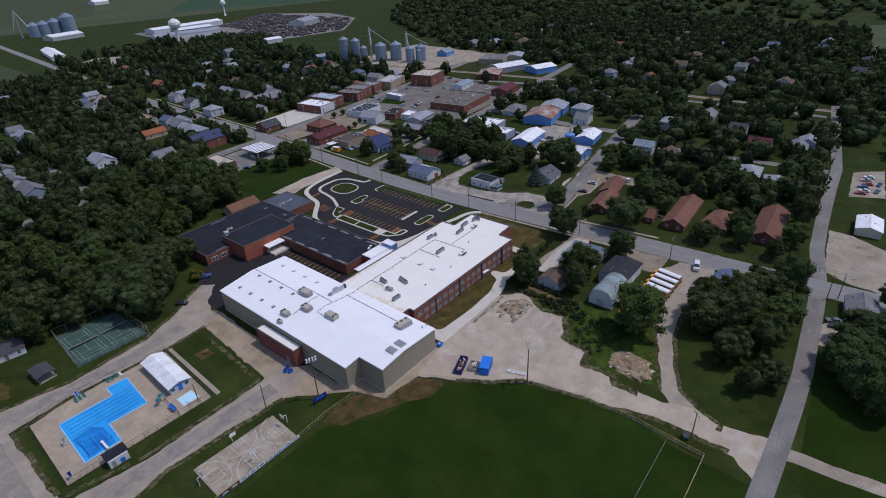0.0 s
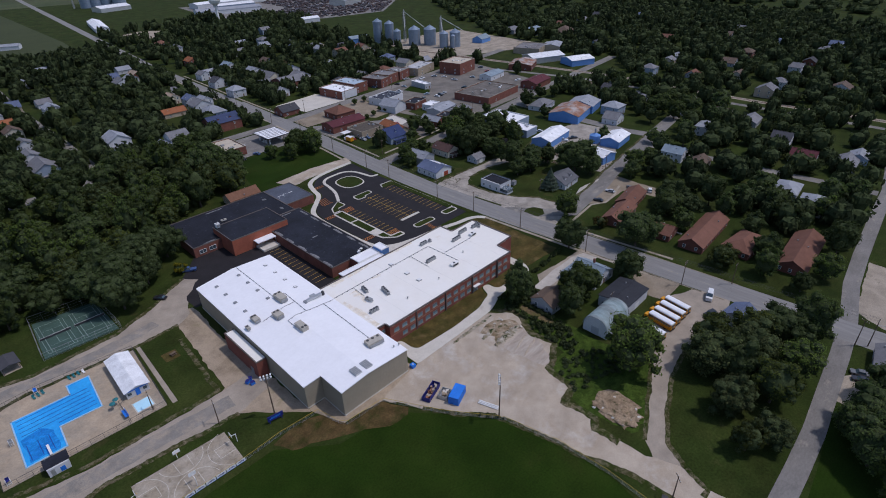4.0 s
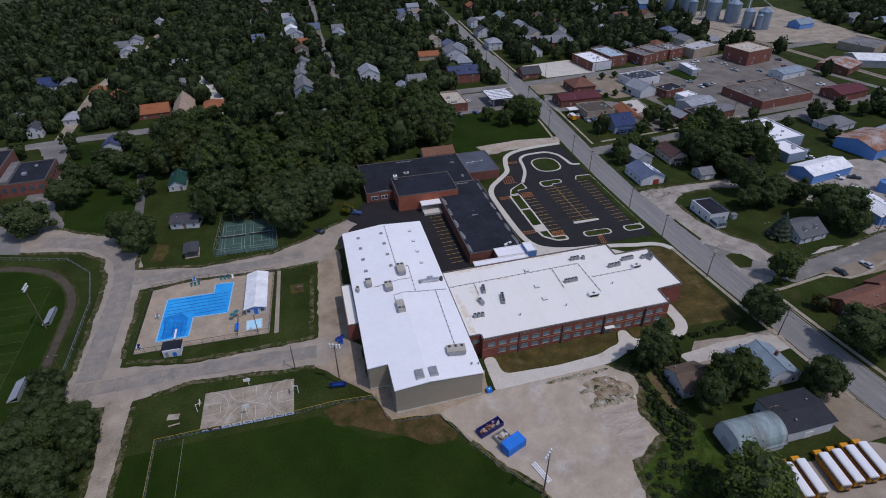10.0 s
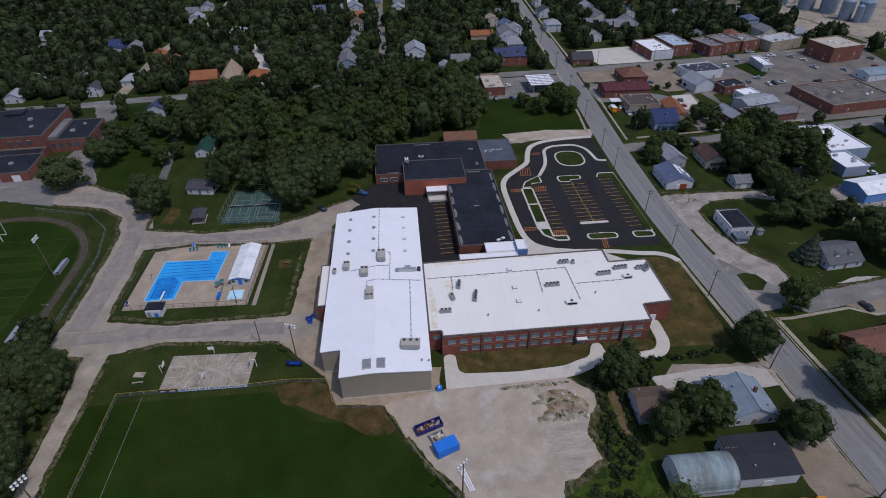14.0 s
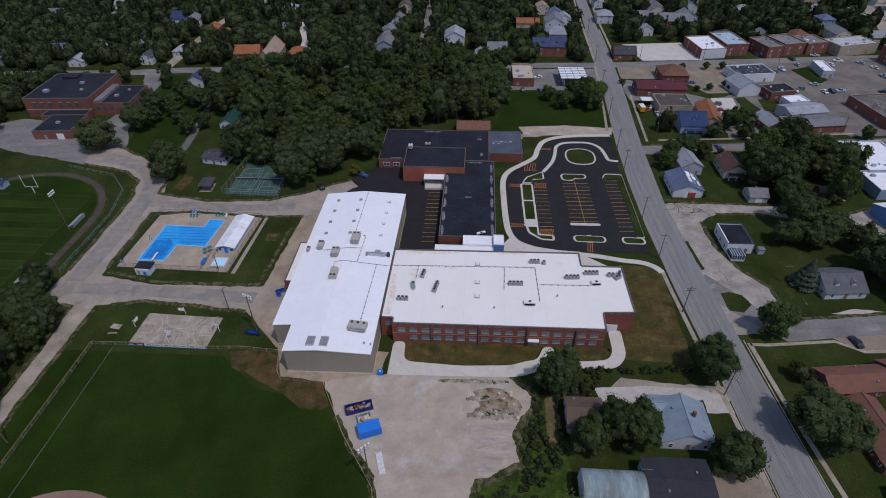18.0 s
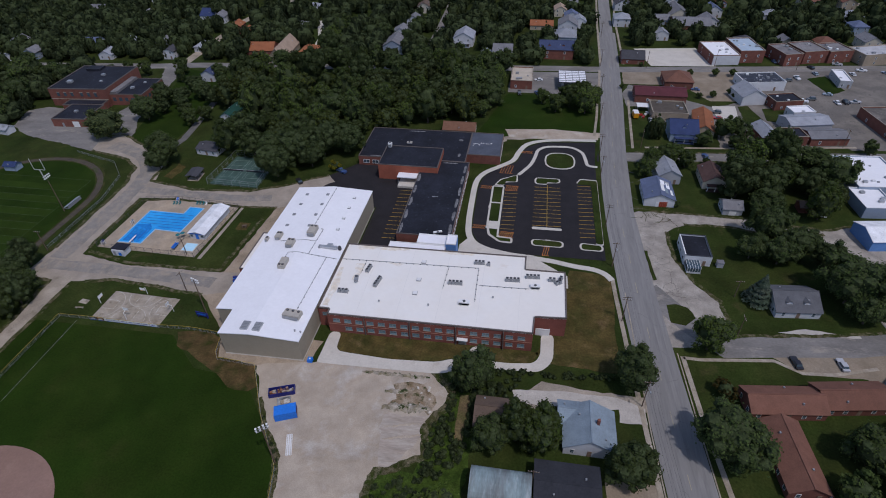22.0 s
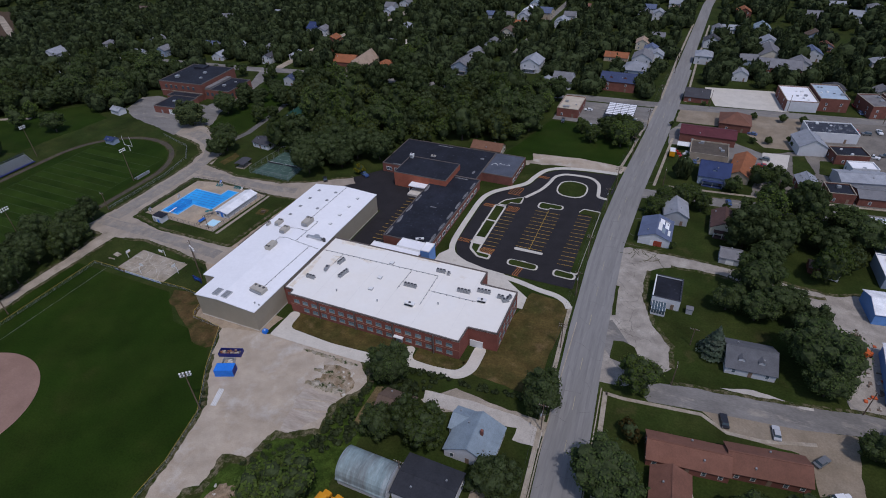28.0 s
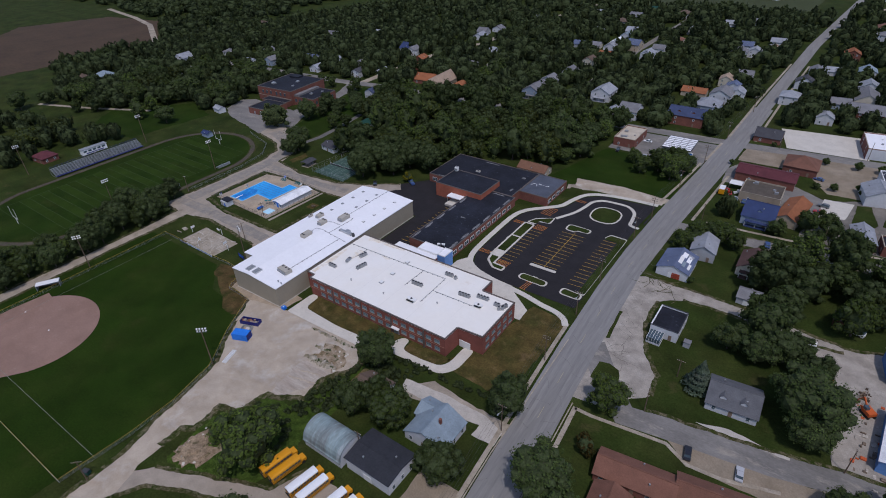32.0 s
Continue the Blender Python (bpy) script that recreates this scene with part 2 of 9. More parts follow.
def twin(name, data, parent, m):
    """A piece that shares its mesh with its likes."""
    ob = new(name, data)
    ob.parent, ob.matrix_basis = parent, m
    return ob


def mesh_of(name, bm, material):
    me = bpy.data.meshes.new(name)
    bm.to_mesh(me)
    bm.free()
    me.materials.append(material)
    return me


def root(name, x, y, z=0.0, turn=0.0):
    e = new(name)
    e.matrix_basis = pose(x, y, z, 0, 0, turn)
    return e


def box(bm, x0, x1, y0, y1, z0, z1):
    v = [bm.verts.new((x, y, z)) for z in (z0, z1) for x, y in ((x0, y0), (x1, y0), (x1, y1), (x0, y1))]
    for f in ((3, 2, 1, 0), (4, 5, 6, 7), (0, 1, 5, 4), (1, 2, 6, 5), (2, 3, 7, 6), (3, 0, 4, 7)):
        bm.faces.new([v[i] for i in f])
    return bm


def boxes(*rows):
    bm = bmesh.new()
    for r in rows:
        box(bm, *r)
    return bm


def prism(bm, pts, z0, z1):
    if sum(a[0] * b[1] - b[0] * a[1] for a, b in zip(pts, pts[1:] + pts[:1])) < 0:
        pts = pts[::-1]
    lo, hi = [bm.verts.new((x, y, z0)) for x, y in pts], [bm.verts.new((x, y, z1)) for x, y in pts]
    bm.faces.new(hi)
    bm.faces.new(lo[::-1])
    k = len(pts)
    for i in range(k):
        bm.faces.new((lo[i], lo[(i + 1) % k], hi[(i + 1) % k], hi[i]))
    return bm


def lathe(bm, rings, sides=12, x=0.0, y=0.0):
    """Rings of (radius, height), closed at both ends."""
    rows = [[bm.verts.new((x + r * math.cos(2 * math.pi * i / sides), y + r * math.sin(2 * math.pi * i / sides), z)) for i in range(sides)] for r, z in rings]
    for a, b in zip(rows, rows[1:]):
        for i in range(sides):
            bm.faces.new((a[i], a[(i + 1) % sides], b[(i + 1) % sides], b[i]))
    bm.faces.new(rows[0][::-1])
    bm.faces.new(rows[-1])
    return bm


def bar(bm, a, b, r):
    """A square bar from a to b."""
    a, b = Vector(a), Vector(b)
    m = (b - a).to_track_quat("Z", "Y").to_matrix()
    q = [m @ Vector(c) * r for c in ((1, 1, 0), (-1, 1, 0), (-1, -1, 0), (1, -1, 0))]
    lo, hi = [bm.verts.new(a + c) for c in q], [bm.verts.new(b + c) for c in q]
    for i in range(4):
        bm.faces.new((lo[i], lo[(i + 1) % 4], hi[(i + 1) % 4], hi[i]))
    bm.faces.new(lo[::-1])
    bm.faces.new(hi)


def ragged(pts, step=2.0, amp=0.5):
    """An outline with an uneven edge."""
    out = []
    for a, b in zip(pts, pts[1:] + pts[:1]):
        n = max(1, int(math.dist(a, b) / step))
        for i in range(n):
            x, y = a[0] + (b[0] - a[0]) * i / n, a[1] + (b[1] - a[1]) * i / n
            w = noise.noise_vector(Vector((x * 0.35, y * 0.35, 1.7))) + 0.6 * noise.noise_vector(Vector((x * 1.1, y * 1.1, 4.1)))
            out.append((x + w.x * amp, y + w.y * amp))
    return out


def rounded(pts, r=2.0, k=4):
    """An outline with rounded corners."""
    out = []
    n = len(pts)
    for i in range(n):
        p, a, b = Vector(pts[i]), Vector(pts[i - 1]), Vector(pts[(i + 1) % n])
        d = min(r, (a - p).length / 2.05, (b - p).length / 2.05)
        s, e = p + (a - p).normalized() * d, p + (b - p).normalized() * d
        for j in range(k + 1):
            u = j / k
            q = s * (1 - u) ** 2 + p * 2 * u * (1 - u) + e * u * u
            out.append((q.x, q.y))
    return out


def smooth(pts, k=4, closed=True):
    """A curve through the points."""
    n, out = len(pts), []
    for i in range(n if closed else n - 1):
        p = [Vector(pts[(i + q) % n] if closed else pts[min(max(i + q, 0), n - 1)]) for q in (-1, 0, 1, 2)]
        for j in range(k):
            t = j / k
            v = 0.5 * (2 * p[1] + (p[2] - p[0]) * t + (2 * p[0] - 5 * p[1] + 4 * p[2] - p[3]) * t * t + (3 * p[1] - p[0] - 3 * p[2] + p[3]) * t ** 3)
            out.append((v.x, v.y))
    return out if closed else out + [tuple(pts[-1])]


def ribbon(pts, width, k=5):
    """The outline of a smooth path of even width."""
    c = [Vector(q) for q in smooth(pts, k, False)]
    left, right = [], []
    for i, q in enumerate(c):
        d = (c[min(i + 1, len(c) - 1)] - c[max(i - 1, 0)]).normalized()
        nrm = Vector((-d.y, d.x)) * width / 2
        left.append(tuple(q + nrm))
        right.append(tuple(q - nrm))
    return left + right[::-1]


BLOCKED = []          # outlines that no scattered tree or house may stand on


def inside(x, y, pts):
    hit, j = False, len(pts) - 1
    for i in range(len(pts)):
        (xi, yi), (xj, yj) = pts[i], pts[j]
        if (yi > y) != (yj > y) and x < (xj - xi) * (y - yi) / (yj - yi) + xi:
            hit = not hit
        j = i
    return hit


def block(pts, grow=0.0):
    xs, ys = [p[0] for p in pts], [p[1] for p in pts]
    BLOCKED.append((min(xs) - grow, max(xs) + grow, min(ys) - grow, max(ys) + grow, pts, grow))


def free(x, y, grow=0.0):
    for x0, x1, y0, y1, pts, g in BLOCKED:
        if x0 - grow < x < x1 + grow and y0 - grow < y < y1 + grow:
            if inside(x, y, pts):
                return False
            q = g + grow
            if q > 0 and any(inside(x + dx * q, y + dy * q, pts) for dx, dy in ((1, 0), (-1, 0), (0, 1), (0, -1), (.7, .7), (-.7, .7), (.7, -.7), (-.7, -.7))):
                return False
    return True


def area(name, pts, z, material, label, category="", rough=0.0, edge=0.0, grow=0.0, solid=True):
    """A laid surface: a slab from below the ground to z."""
    if rough:
        pts = ragged(pts, 2.0, rough)
    if solid:
        block(pts, grow)
    ob = part(name, prism(bmesh.new(), pts, -0.3, z), material)
    return tagged(ob, label, category or name, kind="structure")


def strip(name, pts, width, z, material, label, category="road", rough=0.0, grow=1.0):
    """A road along a centre line."""
    left, right = [], []
    p = [Vector(q) for q in pts]
    for i, q in enumerate(p):
        d = (p[min(i + 1, len(p) - 1)] - p[max(i - 1, 0)]).normalized()
        nrm = Vector((-d.y, d.x)) * width / 2
        left.append(tuple(q + nrm))
        right.append(tuple(q - nrm))
    return area(name, left + right[::-1], z, material, label, category, rough, grow=grow)

# ---- ground, fields, roads ----
tagged(part("ground", boxes((-4000, 4000, -1500, 4500, -1.0, 0.0)), GRASS), "green summer grass ground of a small prairie town", "ground", kind="structure")

area("field_north", [(-900, 640), (-60, 630), (88, 622), (96, 720), (110, 1700), (-900, 1700)], 0.02, STUBBLE, "pale stubble farm field beyond the town", "field")
area("field_far", [(100, 1180), (900, 980), (1500, 1500), (300, 2600)], 0.02, CROP, "wide light green farm field towards the horizon", "field")
area("bean_field", [(520, 1200), (900, 960), (1500, 1500), (1100, 2000)], 0.03, CROPD, "dark green bean field behind the grain bins", "field")
area("stubble_field", [(-200, 1250), (420, 1330), (800, 2300), (-600, 2600)], 0.03, STUBBLE, "yellow green stubble field near the horizon", "field")
area("plowed_field", [(-455, 60), (-440, 215), (-550, 285), (-640, 270), (-680, 180), (-560, 60)], 0.03, FIELD, "brown plowed field beyond the western trees", "field", rough=3)
area("meadow_west", [(-205, 112), (-212, 60), (-250, 48), (-275, 80), (-235, 125)], 0.02, LAWN, "mown green meadow behind the football stand", "field", rough=1.5)
strip("park_lane", [(-340, 60), (-300, 74), (-268, 88), (-250, 96)], 3, 0.03, GRAVEL, "narrow pale lane through the park trees", rough=0.4)
strip("street_west", [(-430, 166), (-348, 177), (-268, 192), (-210, 209)], 5, 0.04, OLDROAD, "narrow street between western houses")
area("school_green", [(-137, 128), (-124, 107), (-113, 110), (-111, 150), (-122, 204), (-154, 214), (-147, 170)], 0.016, LAWN, "mown sloping lawn between lane and school yard", "grass", solid=False)

MAIN = [(126, -520), (116, -260), (112, -180), (109, -108), (104.6, -50), (101.6, -10), (97.9, 40), (95.6, 90), (97.3, 140), (101, 195), (104.4, 270), (105.8, 310)]
strip("road_main_north", [(105.8, 310), (108.5, 380), (113, 500), (130, 720), (190, 1500)], 8.5, 0.05, ROADM, "main road leaving the town northwards", grow=-1)
strip("road_main", MAIN, 11.6, 0.05, ROADM, "wide worn grey asphalt main road through the town", grow=1.5)
strip("road_south", [(-94, -95), (-60, -94.8), (1, -94.2), (20, -94.3), (40, -94.2), (56, -93.8), (74, -92.4), (93, -91), (110, -89.4), (138, -84.2), (162, -82), (206, -79), (237, -77.5), (284, -71), (335, -63.5), (372, -58.5)], 5.2, 0.045, OLDROAD, "pale worn asphalt cross road at the edge of the ball field")
strip("road_east", [(98, 133), (125, 135.5), (160, 140), (220, 146.5), (300, 158), (420, 172)], 8, 0.045, OLDROAD, "narrow grey town street with parked cars")
strip("road_north", [(-330, 204), (-180, 216), (-150, 221), (-107, 224.5), (-81, 226), (-54, 228), (-27, 231), (30, 235), (60, 238), (100, 240), (190, 250), (300, 264), (380, 275)], 8.5, 0.047, OLDROAD, "grey residential street along the wood")
strip("road_side", [(101, 45), (112, 30), (120, 22), (134, 24.5), (156, 27.5), (170, 31), (240, 42), (330, 55)], 8, 0.046, OLDROAD, "narrow grey side street with gravel shoulders")
strip("road_hill", [(-12, 232), (-11, 300), (-13, 420), (-10, 560)], 5.5, 0.043, OLDROAD, "narrow residential street between trees")
strip("road_west", [(-163, 220), (-164, 310), (-158, 351), (-147, 374), (-148, 415), (-146, 470), (-137, 540), (-120, 640)], 6.5, 0.042, GRAVEL, "pale winding street running north")
strip("road_block", [(222, 38), (224, 10), (226, -20), (229.5, -55), (231, -74.6)], 6, 0.0425, OLDROAD, "narrow grey street between eastern houses")
area("field_east", [(560, -56), (600, -84), (800, -76), (780, -38)], 0.03, CROP, "light green field far to the east", "field")
strip("road_court", [(240, 147), (236, 60), (240, 40)], 8, 0.042, OLDROAD, "grey back street between sheds")
strip("road_far_east", [(300, 264), (318, 200), (330, 150), (334, 60), (338, -58)], 5, 0.04, OLDROAD, "pale street at the east of the town")
strip("railway", [(270, 480), (325, 330), (340, 230), (349, 165), (354, 130), (350, 80), (350, 16), (356, -80), (362, -160)], 6, 0.05, GRAVEL, "pale ballast bed of a railway line", "railway")
strip("farm_lane", [(-700, 300), (-600, 282), (-540, 266), (-436, 212), (-425, 195)], 6, 0.05, GRAVEL, "pale gravel lane beside the plowed field")

# west side: lanes round the pool, school yard, football ground
area("lane_pool_south", [(-112, 22), (-98, 21), (-78, 25), (-44, 22), (-33, 25), (-31, 35), (-43, 33.5), (-80, 32.8), (-99, 36.5), (-111, 38)], 0.05, LANE, "pale worn gravel lane south of the pool", "road", rough=0.5)
area("lane_pool_west", [(-111, 34), (-112, 82), (-116, 96), (-124, 103), (-147, 109), (-150, 119), (-139, 125), (-131, 120), (-114, 112), (-103, 99), (-100, 82), (-98.5, 56), (-98.5, 34)], 0.045, LANE, "broad pale asphalt lane west of the pool", "road", rough=0.4)
area("lane_pool_north", [(-102, 73.5), (-84, 75), (-54, 73), (-38, 74), (-33, 78), (-30, 88), (-22, 96), (-26, 101), (-40, 92), (-56, 84.5), (-80, 82), (-103, 86)], 0.04, LANE, "pale gravel lane between pool and tennis court", "road", rough=0.6)
area("lane_south", [(-100, 24), (-92.4, 24.5), (-93, 9), (-92.4, -10), (-92.4, -48), (-86, -420), (-92, -420), (-96.4, -140), (-98.4, -48), (-97.8, -2), (-99, 12)], 0.06, GRAVEL, "long pale gravel lane along the ball field", "road", rough=0.4)
area("school_yard", [(-212, 146), (-206, 128), (-190, 119), (-166, 113.5), (-146, 108), (-131, 108), (-137, 128), (-146, 147), (-150, 172), (-158, 218), (-172, 216), (-158, 184), (-160, 149), (-186, 150), (-204, 152)], 0.04, OLDROAD, "grey gravel yard before the old brick school", "yard", rough=0.8)
strip("path_wood", [(-112, 104), (-108.5, 125), (-110.5, 142), (-114.5, 168)], 3.6, 0.045, mat("grey_lane", (0.13, 0.125, 0.115), 0.9, 0.15, 3, 0.4, spec=0.15), "narrow lane into the wood")
area("gym_gravel_west", [(-44, 22), (-30, 8), (-30, 27), (-33, 30), (-31, 80), (-38, 82), (-40, 66), (-42, 34), (-46, 33)], 0.03, CRUSHED, "crushed stone strip west of the gymnasium", "gravel", rough=0.7)
area("gym_gravel_south", [(-30, 9), (-26, -2), (-13, -3.5), (1, -2.5), (3, 8), (-10, 10)], 0.035, CRUSHED, "pale crushed stone round the gymnasium footing", "gravel", rough=0.4)
area("gravel_lot", [(-13, -3.2), (4, 0.5), (7, 1), (23, 1), (38, 1.6), (44, -5), (43, -10), (38.4, -16.6), (39.5, -24.8), (33, -28.5), (29, -30), (27, -40), (21, -41.6), (21.2, -50), (18.4, -52.4), (19.4, -60), (19.4, -66), (22.4, -73), (20.6, -82), (23.4, -92), (7, -92.2), (11.4, -86), (12.3, -76), (12.3, -66), (8.9, -54.7), (6.4, -40.5), (4, -30), (-2, -23), (-8, -14)], 0.04, LOTGRAVEL, "wide pale gravel construction lot", "gravel", rough=0.8)
area("lane_barn", [(54.6, -50.5), (58, -41), (88, -40), (97, -44), (103, -56), (92, -58), (76, -57), (62, -56.6), (50, -58.6), (37.3, -63), (27, -68.2), (23, -74), (20.6, -81), (17, -80), (17.4, -73.4), (19.4, -68.4), (24, -63.6), (37, -57.6)], 0.038, LANE, "pale gravel yard and lane by the bus barn", "yard", rough=0.5)
area("gravel_east", [(121, -89), (159, -85.5), (158, -94), (151, -106), (130, -112), (114, -112), (117, -95)], 0.038, GRAVEL, "pale gravel yard across the main road", "yard", rough=0.6)
SLOPE = mat("brown_slope", (0.088, 0.058, 0.024), 0.95, 0.3, 3, 0.5, tint=(0.055, 0.045, 0.016), spec=0.08, spots=((0.026, 0.034, 0.007), 5, 0.54, 0.64, 0.8))
area("dirt_slope", [(-43.0, 5.3), (-37.9, 6.8), (-33.0, 6.9), (-28.4, 4.8), (-26.8, -0.0), (-25.8, -2.4), (-19.9, -3.0), (-13.2, -3.1), (-11.7, -8.4), (-10.1, -10.9), (-12.1, -12.8), (-18.3, -12.1), (-23.4, -7.8), (-32.0, -3.7), (-40.6, 0.4)], 0.02, SLOPE, "brown dried grass slope below the gymnasium", "grass", rough=0.7)
area("brush_ground", [(36.6, -1), (44.6, -2), (50, -6), (51, -20), (51, -38), (54, -42), (50, -52), (36, -63), (24, -60), (22, -46), (29, -30), (38, -29), (38.6, -21), (41, -12), (44, -6)], 0.03, mat("rank_grass", (0.046, 0.074, 0.012), 0.95, 0.4, 2, 0.4, tint=(0.028, 0.05, 0.008), spec=0.08, bump=0.2), "rank bright green weeds beside the gravel lot", "weeds", rough=1.2, solid=False)
area("road_side_edge", [(137, 30.6), (145.4, 33), (153.6, 32.6), (160, 32.8), (160, 31.4), (145.2, 30.4)], 0.05, mat("white_gravel", (0.44, 0.405, 0.36), 0.95, 0.14, 3, 0.4, spec=0.1), "white gravel edge of the side street", "gravel", rough=0.4)
area("tan_lot", [(83, -24.5), (95.7, -23.8), (96.3, -30.4), (98, -39.5), (84, -40)], 0.045, mat("tan_gravel", (0.225, 0.18, 0.128), 0.95, 0.16, 6, 0.5, tint=(0.26, 0.215, 0.16)), "tan gravel parking strip beside the workshop", "yard", rough=0.4)
area("bald_patch", [(-98, 103), (-93.5, 100), (-94, 89), (-98.5, 91)], 0.02, DRYGRASS, "worn yellow patch in the grass", "grass", rough=1.2, solid=False)
area("corner_lawn", [(10, -100), (46, -97.5), (70, -95), (66, -130), (8, -130)], 0.012, LAWN, "dark mown lawn south of the cross road", "grass", solid=False)
strip("lane_corner", [(20, -95), (20.8, -100), (21, -106), (23, -121), (27, -200), (30, -420)], 4.2, 0.038, GRAVEL, "pale gravel lane leaving the cross road", rough=0.4)
area("vehicle_lot", [(202, -87), (237, -85), (247, -97), (208, -101)], 0.04, GRAVEL, "gravel lot with parked cars", "yard", rough=0.6)
area("corner_yard", [(72, -94), (82, -93), (90, -97), (84, -103), (80, -112), (70, -112)], 0.04, GRAVEL, "pale gravel yard at the road corner", "yard", rough=0.6)
pile = bmesh.new()
bmesh.ops.create_icosphere(pile, subdivisions=4, radius=1)
for v in pile.verts:
    q = noise.noise(v.co * 2.3) * 0.4 + noise.noise(v.co * 6) * 0.3 + noise.noise(v.co * 15) * 0.16
    v.co = Vector((v.co.x * 6.2, v.co.y * 4.4, v.co.z * 0.7)) * (1 + q)
tagged(part("dirt_pile", pile, mat("rubble_dirt", (0.21, 0.15, 0.095), 0.95, 0.3, 1.2, 0.3, tint=(0.30, 0.225, 0.15), spots=((0.07, 0.065, 0.025), 1.5, 0.55, 0.66)), m=pose(28, -53.6, 0, 0, 0, 80)), "heap of brown dirt and rubble beside the lot", "dirt pile")
area("dirt_mound", [(26, -47), (31, -46), (34.5, -50), (33.5, -57), (28, -60), (25, -57)], 0.046, mat("rubble_dirt", (0.26, 0.19, 0.12)), "bare brown dirt patch beside the gravel lot", "dirt", rough=1.5)
area("drive_blue_house", [(60, -5), (68, 2.5), (80, 1), (95, 1), (95, -3.5), (86, -3.5), (76, -3.5), (66, -7)], 0.04, GRAVEL, "pale gravel house drive", "driveway", rough=0.4)
area("apron_east", [(103.5, 90), (112, 91), (145, 90.5), (168, 86), (192, 94), (230, 90), (234, 60), (180, 36), (169, 36), (168.5, 47), (169.5, 60), (164.5, 72), (159, 80.5), (150, 80), (136, 84), (119, 83.5), (112, 78), (112, 64), (117, 50), (123, 42), (124, 33), (118, 27), (112, 21), (104, 20), (101.5, 30), (99, 60), (99, 88)], 0.036, mat("worn_yard", (0.335, 0.302, 0.260), 0.95, 0.2, 4, 0.3, tint=(0.265, 0.238, 0.205), bump=0.03, spec=0.12, spots=((0.40, 0.365, 0.32), 6, 0.52, 0.68, 0.8)), "cracked pale concrete and gravel yard along the road", "yard", rough=0.6)
area("apron_island", [(102.3, 65.2), (103.4, 65.3), (104.7, 50), (103.6, 49.5)], 0.12, GRASS, "narrow grass island in the yard", "island", rough=0.3)
area("parking_side", [(131.8, 20.8), (145, 22.6), (170, 26.6), (169, 14), (169.4, 5), (166, 1.6), (159.6, 0.4), (158.6, 11.6), (155.8, 15.6), (138.7, 15.4)], 0.04, mat("tan_gravel", (0.225, 0.18, 0.128), 0.95, 0.16, 6, 0.5, tint=(0.26, 0.215, 0.16)), "tan gravel parking bay beside the brown bungalows", "yard", rough=0.5)
area("town_lot_tan", [(109, 219), (141, 220), (152, 200), (167, 201), (175, 246), (110, 238)], 0.042, mat("tan_gravel", (0.225, 0.18, 0.128), 0.95, 0.16, 6, 0.5, tint=(0.26, 0.215, 0.16)), "tan gravel town lots", "yard", rough=0.4)
area("town_lot_white", [(121, 279), (160, 284), (166, 252), (128, 249)], 0.055, CONC, "bright pale concrete lot in the town centre", "yard")
area("town_pavement", [(146, 147), (205, 152), (300, 160), (318, 262), (195, 250), (176, 246), (168, 201), (150, 190)], 0.026, mat("town_asphalt", (0.145, 0.132, 0.117), 0.9, 0.18, 8, 0.6, tint=(0.20, 0.18, 0.155), spec=0.15, spots=((0.11, 0.1, 0.09), 4, 0.56, 0.66)), "grey asphalt of the town centre", "pavement", rough=0.6)
area("town_lot_south", [(108, 189), (118, 189), (120, 170), (136, 172), (150, 172), (152, 192), (112, 218), (107, 205)], 0.035, OLDROAD, "patched asphalt behind the town shops", "yard", rough=0.4)
for nm, pts, m, lb in (("yard_pale", [(151, 174), (161, 177), (163.5, 194.5), (151.5, 193.5)], CONC, "pale concrete car park behind a shed"), ("grass_plot", [(164.5, 194), (169.5, 196), (173, 178.5), (167.5, 166.5), (163.5, 175.5)], GRASS, "green grass plot between town buildings"),
                      ("grass_plot", [(176, 193), (189, 195), (181.5, 176.5), (174.5, 178.5)], GRASS, "green grass plot between town buildings"), ("grass_plot", [(211.6, 237.4), (223.1, 242.5), (226.2, 222), (216.3, 214.8)], LAWN, "mown green corner lawn in the town centre"),
                      ("grass_plot", [(150, 150), (202, 154.5), (203, 151.5), (150, 147)], GRASS, "narrow grass verge of the town street"), ("dirt_strip", [(47, 154.5), (70, 157), (92, 155), (91, 147.4), (64, 146.2), (49, 146.6)], LOTGRAVEL, "pale bare dirt strip north of the parking lot"),
                      ("lawn_patch", [(48.5, 143.5), (54, 144), (55, 134.5), (48.8, 133)], GRASS, "small lawn patch between concrete paths"), ("lawn_patch", [(48.7, 130), (54, 130.4), (53, 122.8), (48.7, 122.6)], GRASS, "small lawn patch between concrete paths"),
                      ("grass_island", [(106.2, 38), (109, 39), (112.6, 37.8), (114.1, 33.3), (110.3, 29.5), (106.4, 30.5)], GRASS, "oval grass island beside the yard"), ("drive_white", [(60, -1.6), (72.5, -0.2), (88, -0.2), (94.6, -2.6), (95, -7.6), (87.8, -8), (88, -3.8), (78, -5.2), (61, -5.4)], mat("white_gravel", (0.44, 0.405, 0.36), 0.95, 0.14, 3, 0.4, spec=0.1), "bright white gravel drive beside the bungalow"),
                      ("dirt_path", [(46.4, -5), (49, -5), (49, -10.8), (48.6, -19), (46.4, -20), (46, -13.5)], DIRT, "bare brown path through the weeds")):
    area(nm, pts, 0.064 if nm in ("lawn_patch", "grass_island", "drive_white") else 0.05, m, lb, nm.replace("_", " "), rough=0.35, solid=nm != "grass_plot")
area("station_lot", [(45, 200), (95, 201), (96, 234), (45, 231)], 0.036, OLDROAD, "grey asphalt of a filling station", "yard")
